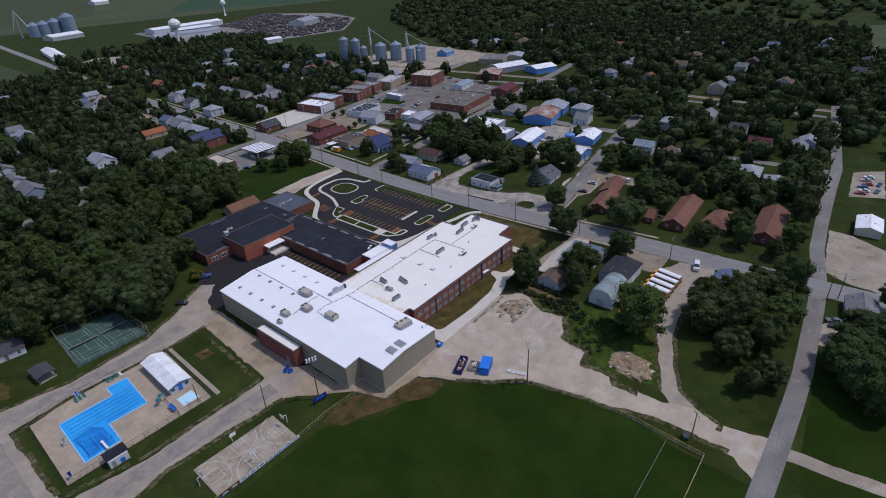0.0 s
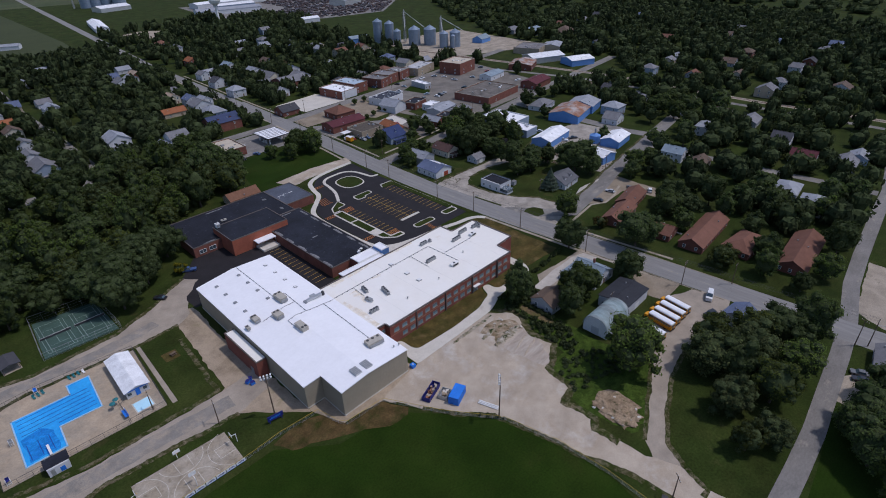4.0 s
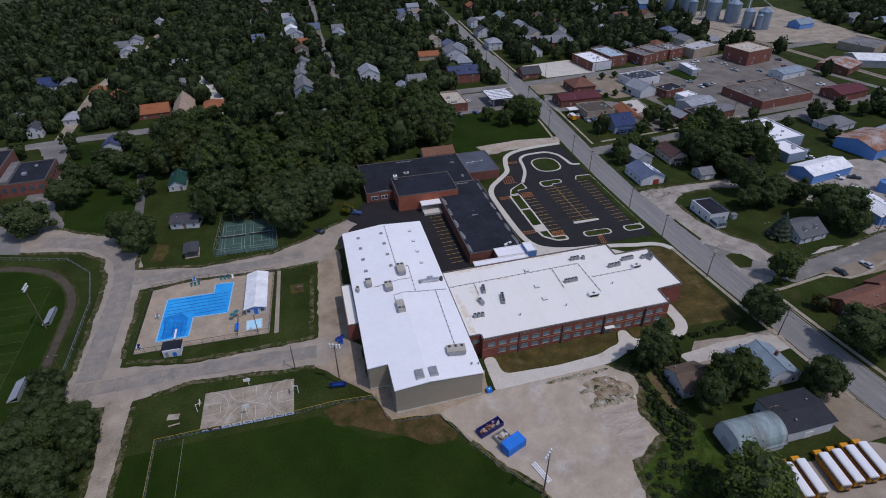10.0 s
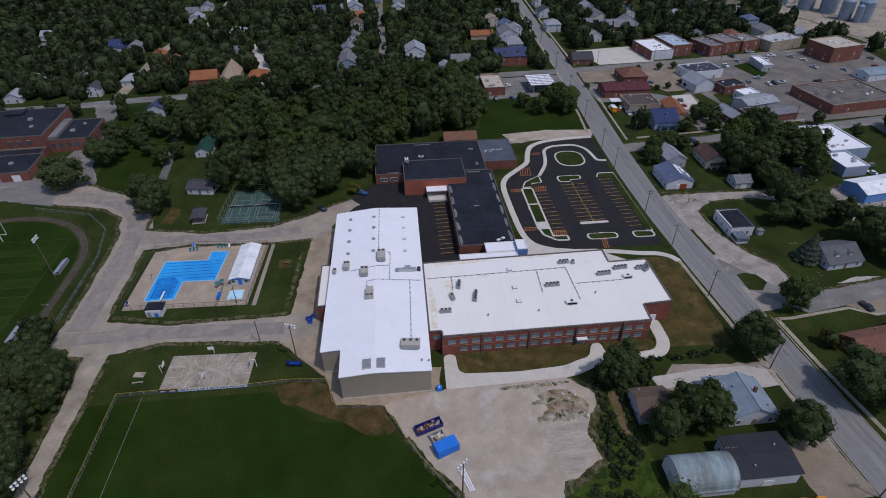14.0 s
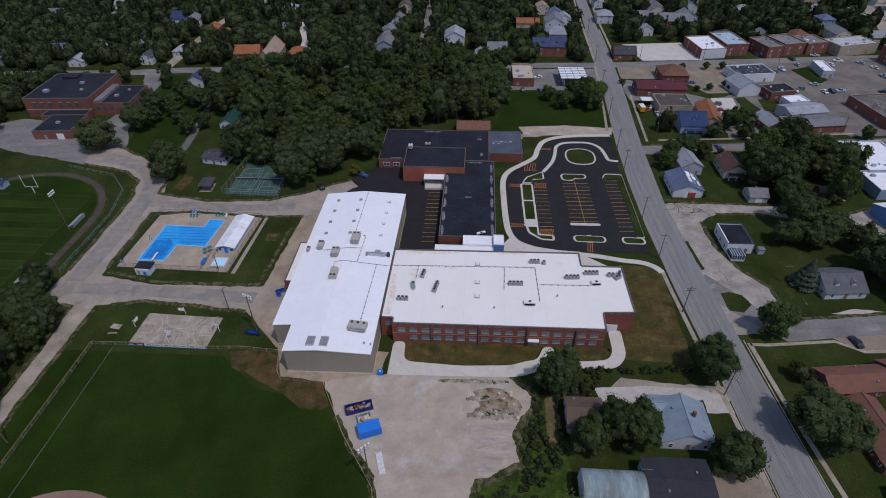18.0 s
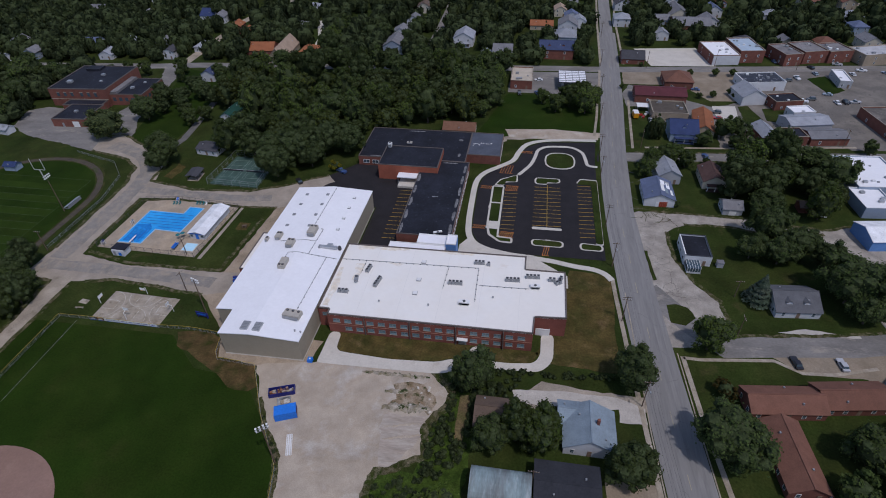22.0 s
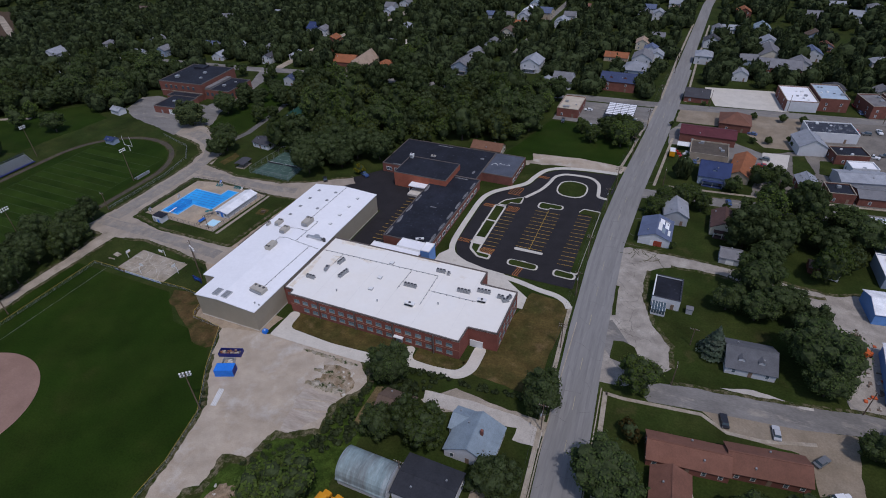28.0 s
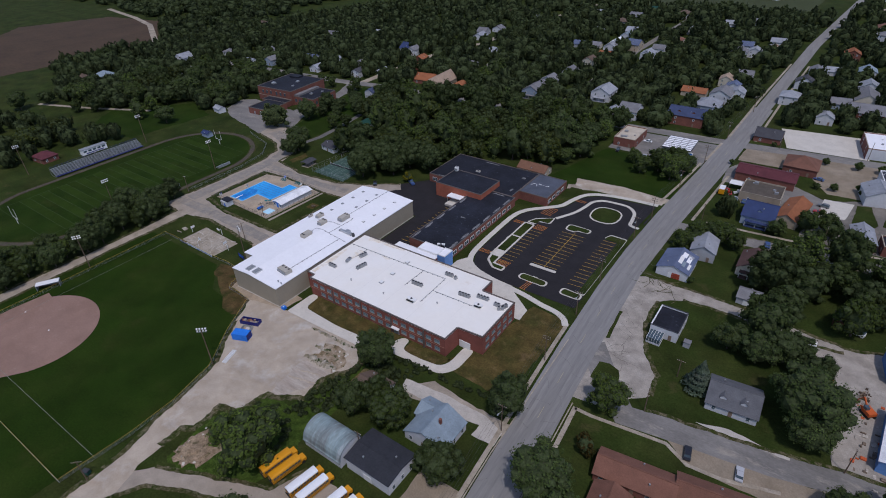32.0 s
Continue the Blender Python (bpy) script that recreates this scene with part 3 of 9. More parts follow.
area("grain_yard", [(300, 300), (330, 400), (440, 400), (430, 250), (352, 280)], 0.036, GRAVEL, "pale gravel round the grain bins", "yard", rough=1)
area("factory_yard", [(300, 730), (357, 690), (389, 612), (490, 592), (605, 690), (640, 800), (585, 930), (440, 860), (320, 920)], 0.036, OLDROAD, "far gravel yard full of scrap and cars", "yard", rough=2)
area("sand_pit", [(150, 705), (185, 724), (216, 694), (184, 652), (160, 668)], 0.036, GRAVEL, "far bare sandy patch", "yard", rough=2)
area("church_drive", [(-100, 320), (-85, 279), (-78, 232), (-86, 232), (-93, 279), (-107, 318)], 0.036, CONC, "pale concrete drive beside the church", "driveway")
area("lawn_school", [(68, 9), (89, 8), (90, 50), (76, 51), (75, 40), (66, 12)], 0.02, DRYGRASS, "thin yellowing lawn before the school wing", "grass", rough=0.5)
area("lawn_strip", [(8, 5.2), (24, 4.2), (37.5, 5.2), (41.6, 7), (45, 7.6), (47, 12.4), (51, 12.4), (51, 7.8), (57.8, 7.6), (65, 8.6), (66.6, 12), (66.6, 12.8), (5, 13)], 0.02, DRYGRASS, "narrow dry lawn under the classroom windows", "grass", rough=0.2)
area("lawn_wood", [(33, 146), (62, 147), (92, 150), (94, 196), (45, 198)], 0.02, LAWN, "mown green lawn beside the main road", "grass", rough=0.6)

# ball field
area("ball_field", [(-92, 4), (-44, 4), (-31, -7), (-14, -9), (-5, -20), (5, -34), (8, -48), (8.5, -62), (6, -74), (4, -130), (-90, -130)], 0.015, LAWN, "smooth dark green ball field grass", "grass")
area("infield", [(-63 + 21.5 * math.cos(radians(a)), -58 + 21 * math.sin(radians(a))) for a in range(-28, 142, 6)] + [(-83, -44), (-84.5, -56), (-84.5, -82), (-60, -82), (-50, -76)], 0.03, SOIL, "smooth reddish clay infield of a softball diamond", "infield")


# ---- trees ----
def crown(r, h, seed, cards, lumps, size, kind="round"):
    """A crown as numpy faces: leaf cards on uneven lumps, with gaps between them."""
    rng = np.random.default_rng(seed)
    if kind == "spruce":
        n = cards
        u = rng.random(n) ** 0.6
        a = rng.random(n) * 2 * np.pi
        layer = 0.82 + 0.18 * np.sin(u * 40)
        rr = r * u * layer * (0.75 + 0.25 * rng.random(n))
        c = np.c_[rr * np.cos(a), rr * np.sin(a), h * (1 - u) + 0.3]
        nrm = np.c_[np.cos(a), np.sin(a), np.full(n, 0.5)]
    else:
        k = lumps
        d0 = rng.normal(size=(k, 3))
        d0[:, 2] = np.abs(d0[:, 2]) * rng.choice([1, 1, 1, -0.45], k)
        d0 /= np.linalg.norm(d0, axis=1)[:, None]
        lr = r * (0.17 + 0.17 * rng.random(k))
        out = (0.7 + 0.36 * rng.random(k) ** 1.3)[:, None]
        side = 1 + 0.16 * np.sin(np.arctan2(d0[:, 1], d0[:, 0]) * 2 + seed)[:, None]
        lc = d0 * out * side * np.c_[r - lr * 0.7, r - lr * 0.7, h * 0.56 - lr * 0.5] + [0, 0, h * 0.42]
        pick = rng.integers(0, k, cards)
        d = rng.normal(size=(cards, 3))
        d[:, 2] = d[:, 2] * 0.9 + 0.25
        d /= np.linalg.norm(d, axis=1)[:, None]
        c = lc[pick] + d * (lr[pick] * (0.72 + 0.48 * rng.random(cards)))[:, None] * [1, 1, 0.85]
        nrm = d + np.array([0, 0, 0.35])
    nrm = nrm + rng.normal(size=nrm.shape) * 0.4
    nrm /= np.linalg.norm(nrm, axis=1)[:, None]
    t = np.cross(nrm, rng.normal(size=nrm.shape))
    t /= np.linalg.norm(t, axis=1)[:, None] + 1e-9
    b = np.cross(nrm, t)
    s = size * (0.6 + 0.8 * rng.random((len(c), 1)))
    v = np.stack([c + t * s, c + b * s * 0.7, c - t * s, c - b * s * 0.7], 1).reshape(-1, 3)
    return v, None if kind == "spruce" else (lc, lr)


def leaf_mesh(name, v, material):
    me = bpy.data.meshes.new(name)
    n = len(v) // 4
    me.vertices.add(len(v))
    me.vertices.foreach_set("co", v.astype(np.float32).ravel())
    me.loops.add(4 * n)
    me.loops.foreach_set("vertex_index", np.arange(4 * n, dtype=np.int32))
    me.polygons.add(n)
    me.polygons.foreach_set("loop_start", np.arange(0, 4 * n, 4, dtype=np.int32))
    me.update()
    me.materials.append(material)
    return me


def trunk_mesh(name, h, top, r, seed, reach):
    rng = random.Random(seed)
    bm = bmesh.new()
    lathe(bm, [(r * 1.5, -0.3), (r, h * 0.15), (r * 0.8, h * 0.6), (r * 0.3, top)], 7)
    for i in range(6):
        a, z = i * 1.05 + rng.random(), h * (0.5 + 0.1 * i)
        q = Vector((math.cos(a) * reach, math.sin(a) * reach, z + reach * 0.8))
        mid = Vector((0, 0, z)).lerp(q, 0.5) + Vector((0, 0, 0.3))
        bar(bm, (0, 0, z), mid, r * 0.32)
        bar(bm, mid, q, r * 0.18)
    return mesh_of(name, bm, BARK)


TREES = []


def tree_kind(r, h, seed, cards, lumps, size, leaf, kind="round"):
    clear = 0.5 if kind == "spruce" else h * 0.12
    v, lump = crown(r, h - clear, seed, cards, lumps, size, kind)
    v[:, 2] += clear
    body = leaf_mesh("crown", v, leaf)
    stem = trunk_mesh("trunk", h * 0.45, h * 0.85, max(0.14, h * 0.022), seed, r * 0.55)
    if lump:
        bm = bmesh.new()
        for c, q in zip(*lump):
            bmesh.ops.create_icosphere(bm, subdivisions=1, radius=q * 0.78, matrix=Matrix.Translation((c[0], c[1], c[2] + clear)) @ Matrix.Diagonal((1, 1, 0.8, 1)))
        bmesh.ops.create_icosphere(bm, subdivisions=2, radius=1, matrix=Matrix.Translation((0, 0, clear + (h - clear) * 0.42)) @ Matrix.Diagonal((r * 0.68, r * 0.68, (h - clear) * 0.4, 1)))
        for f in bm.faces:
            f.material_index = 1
        bm.from_mesh(body)
        bm.to_mesh(body)
        bm.free()
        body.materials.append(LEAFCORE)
    TREES.append((body, stem, r, h, kind))
    return len(TREES) - 1


BIG = [tree_kind(5.9, 12.0, 11, 3300, 70, 0.25, LEAF[0]), tree_kind(5.4, 11.0, 12, 3000, 64, 0.25, LEAF[1]), tree_kind(6.6, 12.5, 13, 3600, 76, 0.255, LEAF[0]), tree_kind(5.0, 11.5, 14, 3000, 62, 0.24, LEAF[2])]
MID = [tree_kind(4.6, 9.5, 21, 1700, 34, 0.32, LEAF[0]), tree_kind(4.2, 9.0, 22, 1600, 30, 0.32, LEAF[1])]
SMALL = [tree_kind(2.2, 4.2, 31, 1000, 16, 0.2, LEAF[1]), tree_kind(1.8, 3.4, 32, 1000, 16, 0.18, LEAF[5])]
WOODT = [tree_kind(6.0, 12.0, 61, 1700, 40, 0.35, LEAF[0]), tree_kind(5.4, 11.2, 62, 1500, 36, 0.35, LEAF[1]), tree_kind(6.6, 12.6, 63, 1800, 44, 0.36, LEAF[0]), tree_kind(5.2, 11.8, 64, 1500, 36, 0.34, LEAF[2]), tree_kind(4.6, 13.0, 65, 1500, 36, 0.33, LEAF[1]), tree_kind(5.6, 10.5, 66, 1500, 36, 0.34, leafy("leaf_olive", (0.064, 0.078, 0.016), (0.045, 0.06, 0.014)))]
FART = [tree_kind(5.8, 12.0, 71 + i, 640, 22, 0.52, LEAF[i % 3]) for i in range(5)]
OLIVE = [tree_kind(6.2, 11.5, 15, 3000, 60, 0.26, leafy("leaf_pale", (0.066, 0.084, 0.030), (0.085, 0.098, 0.040))), tree_kind(5.6, 12.5, 16, 2800, 54, 0.26, leafy("leaf_olive", (0, 0, 0), (0, 0, 0)))]
SPRUCE = [tree_kind(3.3, 8.0, 41, 3200, 0, 0.26, LEAF[3], "spruce")]
YELLOWT = tree_kind(3.0, 5.5, 51, 1600, 14, 0.24, LEAF[4])
TREE_SPOTS = []


def tree(kind, x, y, size=1.0, label="", tall=1.0, turn=None):
    body, stem, r, h, form = TREES[kind]
    e = root("spruce_tree" if form == "spruce" else "tree", x, y, 0, random.uniform(0, 360) if turn is None else turn)
    e.scale = (size, size, size * tall)
    twin("trunk", stem, e, Matrix())
    twin("crown", body, e, Matrix())
    TREE_SPOTS.append((x, y, r * size))
    words = label or ("bluish green conical spruce tree on a lawn" if form == "spruce" else "full green leafy shade tree in summer")
    return tagged(e, words, "tree", "trees of the town")


# ---- houses ----
def pane_set():
    w = mesh_of("window", boxes((-0.55, 0.55, -0.06, 0.06, -0.75, 0.75)), TRIM)
    p = mesh_of("pane", boxes((-0.43, 0.43, -0.075, 0.075, -0.63, -0.04), (-0.43, 0.43, -0.075, 0.075, 0.04, 0.63)), GLASS)
    d = mesh_of("door", boxes((-0.5, 0.5, -0.07, 0.07, 0, 2.05)), SIDING["brown"])
    s = mesh_of("garage_door", boxes((-1.3, 1.3, -0.07, 0.07, 0, 2.2)), TRIM)
    bm = boxes((-0.55, 0.55, -0.06, 0.06, -0.75, 0.75))
    box(bm, -0.43, 0.43, -0.075, 0.075, -0.63, -0.04)
    box(bm, -0.43, 0.43, -0.075, 0.075, 0.04, 0.63)
    for f in list(bm.faces)[6:]:
        f.material_index = 1
    f = mesh_of("window", bm, TRIM)
    f.materials.append(GLASS)
    return w, p, d, s, f


WIN, PANE, DOOR, GDOOR, FARWIN = pane_set()


def gable(bm, w, d, z, rise, over=0.35, thick=0.18, axis="x"):
    """A pitched roof: two slabs that meet on a ridge along the axis."""
    a, b = (w, d) if axis == "x" else (d, w)
    k = rise / (b / 2)
    e, x = b / 2 + over, a / 2 + over
    sect = [(-e, z - over * k), (0, z + rise), (e, z - over * k), (e, z - over * k + thick), (0, z + rise + thick), (-e, z - over * k + thick)]
    ends = []
    for q in (-x, x):
        ends.append([bm.verts.new((q, s, h) if axis == "x" else (s, q, h)) for s, h in sect])
    for i in range(6):
        j = (i + 1) % 6
        bm.faces.new((ends[0][i], ends[1][i], ends[1][j], ends[0][j]))
    for end in ends:
        bm.faces.new((end[0], end[1], end[4], end[5]))
        bm.faces.new((end[1], end[2], end[3], end[4]))
    bmesh.ops.recalc_face_normals(bm, faces=bm.faces)
    return bm


def hip(bm, w, d, z, rise, over=0.4):
    x, y = w / 2 + over, d / 2 + over
    r = max(0.15, abs(w - d) / 2)
    rx, ry = (r, 0.05) if w >= d else (0.05, r)
    lo = [bm.verts.new((sx * x, sy * y, z)) for sx, sy in ((-1, -1), (1, -1), (1, 1), (-1, 1))]
    lip = [bm.verts.new((sx * x, sy * y, z + 0.15)) for sx, sy in ((-1, -1), (1, -1), (1, 1), (-1, 1))]
    hi = [bm.verts.new((sx * rx, sy * ry, z + rise)) for sx, sy in ((-1, -1), (1, -1), (1, 1), (-1, 1))]
    for i in range(4):
        j = (i + 1) % 4
        bm.faces.new((lo[i], lo[j], lip[j], lip[i]))
        bm.faces.new((lip[i], lip[j], hi[j], hi[i]))
    bm.faces.new(lo[::-1])
    bm.faces.new(hi)
    return bm


def gable_wall(bm, w, d, h, rise, axis):
    a, b = (w, d) if axis == "x" else (d, w)
    ends = []
    for q in (-a / 2, a / 2):
        ends.append([bm.verts.new((q, s, z) if axis == "x" else (s, q, z)) for s, z in ((-b / 2, -0.3), (b / 2, -0.3), (b / 2, h), (0, h + rise * 0.985), (-b / 2, h))])
    for i in range(5):
        j = (i + 1) % 5
        bm.faces.new((ends[0][i], ends[1][i], ends[1][j], ends[0][j]))
    bm.faces.new(ends[0])
    bm.faces.new(ends[1])
    bmesh.ops.recalc_face_normals(bm, faces=bm.faces)
    return bm


def house(x, y, w, d, h=3.0, wall="white", roof="grey", form="gable", axis="x", turn=0.0, rise=None, label="", name="house", category="house",
          windows=True, porch="", chimney=False, garage="", group="", dormers=0, keep=1.0):
    """A building on its own plot; porch and garage: the side, s, n, e or w, on which they lie."""
    e = root(name, x, y, 0, turn)
    span = d if axis == "x" else w
    rise = span * 0.27 if rise is None else rise
    wm, rm = SIDING[wall], SHINGLE[roof] if isinstance(roof, str) else roof
    if form == "gable":
        part("wall", gable_wall(bmesh.new(), w, d, h, rise, axis), wm, e)
        part("roof", gable(bmesh.new(), w, d, h, rise, axis=axis), rm, e)
    elif form == "hip":
        part("wall", boxes((-w / 2, w / 2, -d / 2, d / 2, -0.3, h)), wm, e)
        part("roof", hip(bmesh.new(), w, d, h, rise), rm, e)
    else:
        t = 0.3
        part("wall", boxes((-w / 2, w / 2, -d / 2, -d / 2 + t, -0.3, h + 0.5), (-w / 2, w / 2, d / 2 - t, d / 2, -0.3, h + 0.5), (-w / 2, -w / 2 + t, -d / 2 + t, d / 2 - t, -0.3, h + 0.5), (w / 2 - t, w / 2, -d / 2 + t, d / 2 - t, -0.3, h + 0.5)), wm, e)
        part("roof", boxes((-w / 2 + t, w / 2 - t, -d / 2 + t, d / 2 - t, h - 0.3, h + 0.12)), rm, e)
    near = y < 150 and -100 < x < 165
    rng = random.Random(int(x * 7 + y * 13))
    if form == "flat":
        cap = 0.16
        for x0, x1, y0, y1 in ((-w / 2 - 0.06, w / 2 + 0.06, -d / 2 - 0.06, -d / 2 + t), (-w / 2 - 0.06, w / 2 + 0.06, d / 2 - t, d / 2 + 0.06), (-w / 2 - 0.06, -w / 2 + t, -d / 2 + t, d / 2 - t), (w / 2 - t, w / 2 + 0.06, -d / 2 + t, d / 2 - t)):
            part("coping", boxes((x0, x1, y0, y1, h + 0.5, h + 0.5 + cap)), SLAB if wall in ("brick", "tanbrick") else DARKMET if rm is TARROOF and x1 > 0 else TRIM, e)
        for i in range(0 if wall == "white" and rm is TARROOF else min(7, int(w * d / 55))):
            u, v, k = rng.uniform(-w * 0.38, w * 0.38), rng.uniform(-d * 0.38, d * 0.38), rng.uniform(0.3, 0.9)
            part("roof_unit", boxes((u - k, u + k, v - k * 0.8, v + k * 0.8, h + 0.1, h + 0.2 + k)), rng.choice((STEEL, GREYMET, TRIM)), e)
    elif form == "gable":
        run = w if axis == "x" else d
        cap = boxes((-run / 2 - 0.36, run / 2 + 0.36, -0.16, 0.16, h + rise + 0.1, h + rise + 0.26))
        part("ridge_cap", cap, rm, e, m=Matrix() if axis == "x" else pose(0, 0, 0, 0, 0, 90))
        for i in range(2):
            q = rng.uniform(0.2, 0.7)
            u, v = rng.uniform(-run * 0.35, run * 0.35), (1 - q) * span / 2 * (1 if i else -1)
            part("roof_vent", boxes((u - 0.2, u + 0.2, v - 0.2, v + 0.2, h + rise * q, h + rise * q + 0.65)), GREYMET, e, m=Matrix() if axis == "x" else pose(0, 0, 0, 0, 0, 90))
    sides = {"s": (0, -d / 2, 0, w), "n": (0, d / 2, 180, w), "e": (w / 2, 0, 90, d), "w": (-w / 2, 0, -90, d)}
    if windows:
        for key, (sx, sy, rz, span) in sides.items():
            if key == garage:
                twin("garage_door", GDOOR, e, pose(sx, sy, 0, 0, 0, rz) @ pose(0, -0.02, 0))
                continue
            n = max(2, min(7, int(span / 3.4))) if near else 2
            if not near and key == "n":
                continue
            for lev in range(2 if h > 4.6 else 1):
                for i in range(n):
                    u = (i + 0.5) / n * span - span / 2
                    if lev == 0 and i == n // 2 and key in "sn":
                        twin("door", DOOR, e, pose(sx, sy, 0, 0, 0, rz) @ pose(u, -0.02, 0.1))
                        continue
                    o = twin("window", WIN if near else FARWIN, e, pose(sx, sy, 0, 0, 0, rz) @ pose(u, 0, 1.55 + 2.7 * lev))
                    if near:
                        twin("pane", PANE, o, Matrix())
    for i in range(dormers):
        u = (i + 0.5) / dormers * (w if axis == "x" else d) * 0.8 - (w if axis == "x" else d) * 0.4
        q = pose(u, -d * 0.24, h + rise * 0.18) if axis == "x" else pose(-w * 0.24, u, h + rise * 0.18, 0, 0, -90)
        dm = part("dormer", gable_wall(bmesh.new(), 1.7, 2.2, 1.3, 0.6, "y"), wm, e, m=q)
        part("dormer_roof", gable(bmesh.new(), 1.7, 2.2, 1.3, 0.6, 0.15, 0.1, "y"), rm, dm)
    if porch:
        sx, sy, rz, span = sides[porch]
        p = part("porch", boxes((-span * 0.35, span * 0.35, -2.2, 0, 2.5, 2.68), (-span * 0.35, span * 0.35, -2.2, 0, -0.2, 0.35)), rm, e, m=pose(sx, sy, 0, 0, 0, rz))
        for u in (-0.33, 0, 0.33):
            part("porch_post", boxes((span * u - 0.08, span * u + 0.08, -2.1, -1.94, 0.35, 2.5)), TRIM, p)
    if chimney:
        part("chimney", boxes((w * 0.12, w * 0.12 + 0.7, -0.35, 0.35, h * 0.8, h + (rise if form != "flat" else 0.6) + 0.9)), OLDBRICK, e)
    c, s = math.cos(radians(turn)), math.sin(radians(turn))
    block([(x + c * px - s * py, y + s * px + c * py) for px, py in ((-w / 2, -d / 2), (w / 2, -d / 2), (w / 2, d / 2), (-w / 2, d / 2))], keep)
    words = label or "%s house with a %s %s roof" % ({"brick": "red brick", "tanbrick": "tan brick"}.get(wall, wall + " sided"), roof if isinstance(roof, str) else "flat", {"gable": "gabled", "hip": "hipped", "flat": "flat"}[form])
    return tagged(e, words, category, group)


# ---- the school ----
gym = root("gymnasium", 0, 0)
GX, GE, GR = -15.0, 8.3, 9.5           # ridge line, eaves and ridge heights


def roof_z(x):
    return GR - (GR - GE) * abs(x - GX) / 15.0


def wall_run(bm, a, b, top_a, top_b, thick=0.3, mid=None):
    """An upright wall from a to b whose top slopes."""
    a, b = Vector(a), Vector(b)
    d = (b - a).normalized()
    nrm = Vector((-d.y, d.x)) * thick
    pts = [(a, top_a), (b, top_b)] if mid is None else [(a, top_a), (a.lerp(b, mid[0]), mid[1]), (b, top_b)]
    rows = [[bm.verts.new((*q, z)) for q, z in ((p, -0.3), (p, h), (p + nrm, h), (p + nrm, -0.3))] for p, h in pts]
    for r0, r1 in zip(rows, rows[1:]):
        for i in range(4):
            bm.faces.new((r0[i], r0[(i + 1) % 4], r1[(i + 1) % 4], r1[i]))
    bm.faces.new(rows[0])
    bm.faces.new(rows[-1])
    bmesh.ops.recalc_face_normals(bm, faces=bm.faces)


GYM = [(-0.5, 0), (0.1, 78.4), (-28.9, 77.0), (-29.7, 9.3), (-24.2, 9.3), (-24.2, -0.4)]
block(GYM, 2)
for a, b in zip(GYM, GYM[1:] + GYM[:1]):
    mid = ((GX - a[0]) / (b[0] - a[0]), GR - 0.1) if (a[0] - GX) * (b[0] - GX) < 0 else None
    bm = bmesh.new()
    wall_run(bm, a, b, roof_z(a[0]) - 0.1, roof_z(b[0]) - 0.1, 0.3, mid)
    part("wall", bm, BEIGE, gym)
    # standing ribs of the wall panels
    n = int(math.dist(a, b) / 1.0)
    bm = bmesh.new()
    d = (Vector(b) - Vector(a)).normalized()
    out = Vector((d.y, -d.x)) * -0.03
    for i in range(1, n):
        p = Vector(a).lerp(Vector(b), i / n) + out
        box(bm, p.x - 0.045, p.x + 0.045, p.y - 0.045, p.y + 0.045, 0.5, roof_z(p.x) - 0.35)
    part("wall_ribs", bm, BEIGE, gym)
    bm = bmesh.new()
    q0, q1 = Vector(a) - out * 2, Vector(b) - out * 2
    wall_run(bm, q0, q1, 0.45, 0.45, 0.1)
    part("footing", bm, CONC, gym)
for pts in ([(-29.95, 9.1), (-24.4, 9.1), (-24.4, -0.6), (GX, -0.5), (GX, 78.0), (-29.15, 77.2)], [(GX, -0.5), (-0.3, -0.2), (0.35, 78.6), (GX, 78.0)]):
    bm = bmesh.new()
    lo, hi = [bm.verts.new((x, y, roof_z(x) - 0.15)) for x, y in pts], [bm.verts.new((x, y, roof_z(x) + 0.12)) for x, y in pts]
    bm.faces.new(hi)
    bm.faces.new(lo[::-1])
    for i in range(len(pts)):
        j = (i + 1) % len(pts)
        bm.faces.new((lo[i], lo[j], hi[j], hi[i]))
    bmesh.ops.recalc_face_normals(bm, faces=bm.faces)
    part("roof", bm, GYMROOF, gym, "bright white membrane roof")
tagged(gym, "large beige metal gymnasium with a low white gabled roof", "school building")

annex = root("gym_annex", -29.75, 40)
part("wall", boxes((-3.2, 0, -10, 10, -0.3, 5.9)), BRICK, annex)
part("roof", boxes((-2.9, 0, -9.7, 9.7, 5.9, 6.0)), WINGROOF, annex)
part("coping", boxes((-3.25, -2.9, -10.05, 10.05, 5.9, 6.25), (-2.9, 0, -10.05, -9.7, 5.9, 6.25), (-2.9, 0, 9.7, 10.05, 5.9, 6.25)), COPING, annex)
part("door", boxes((-3.28, -3.18, -7, -5.2, 0, 2.2)), GREYMET, annex)
block([(-34, 29), (-30, 29), (-30, 51), (-34, 51)], 1)
tagged(annex, "red brick annex with a white roof beside the gymnasium", "school building")

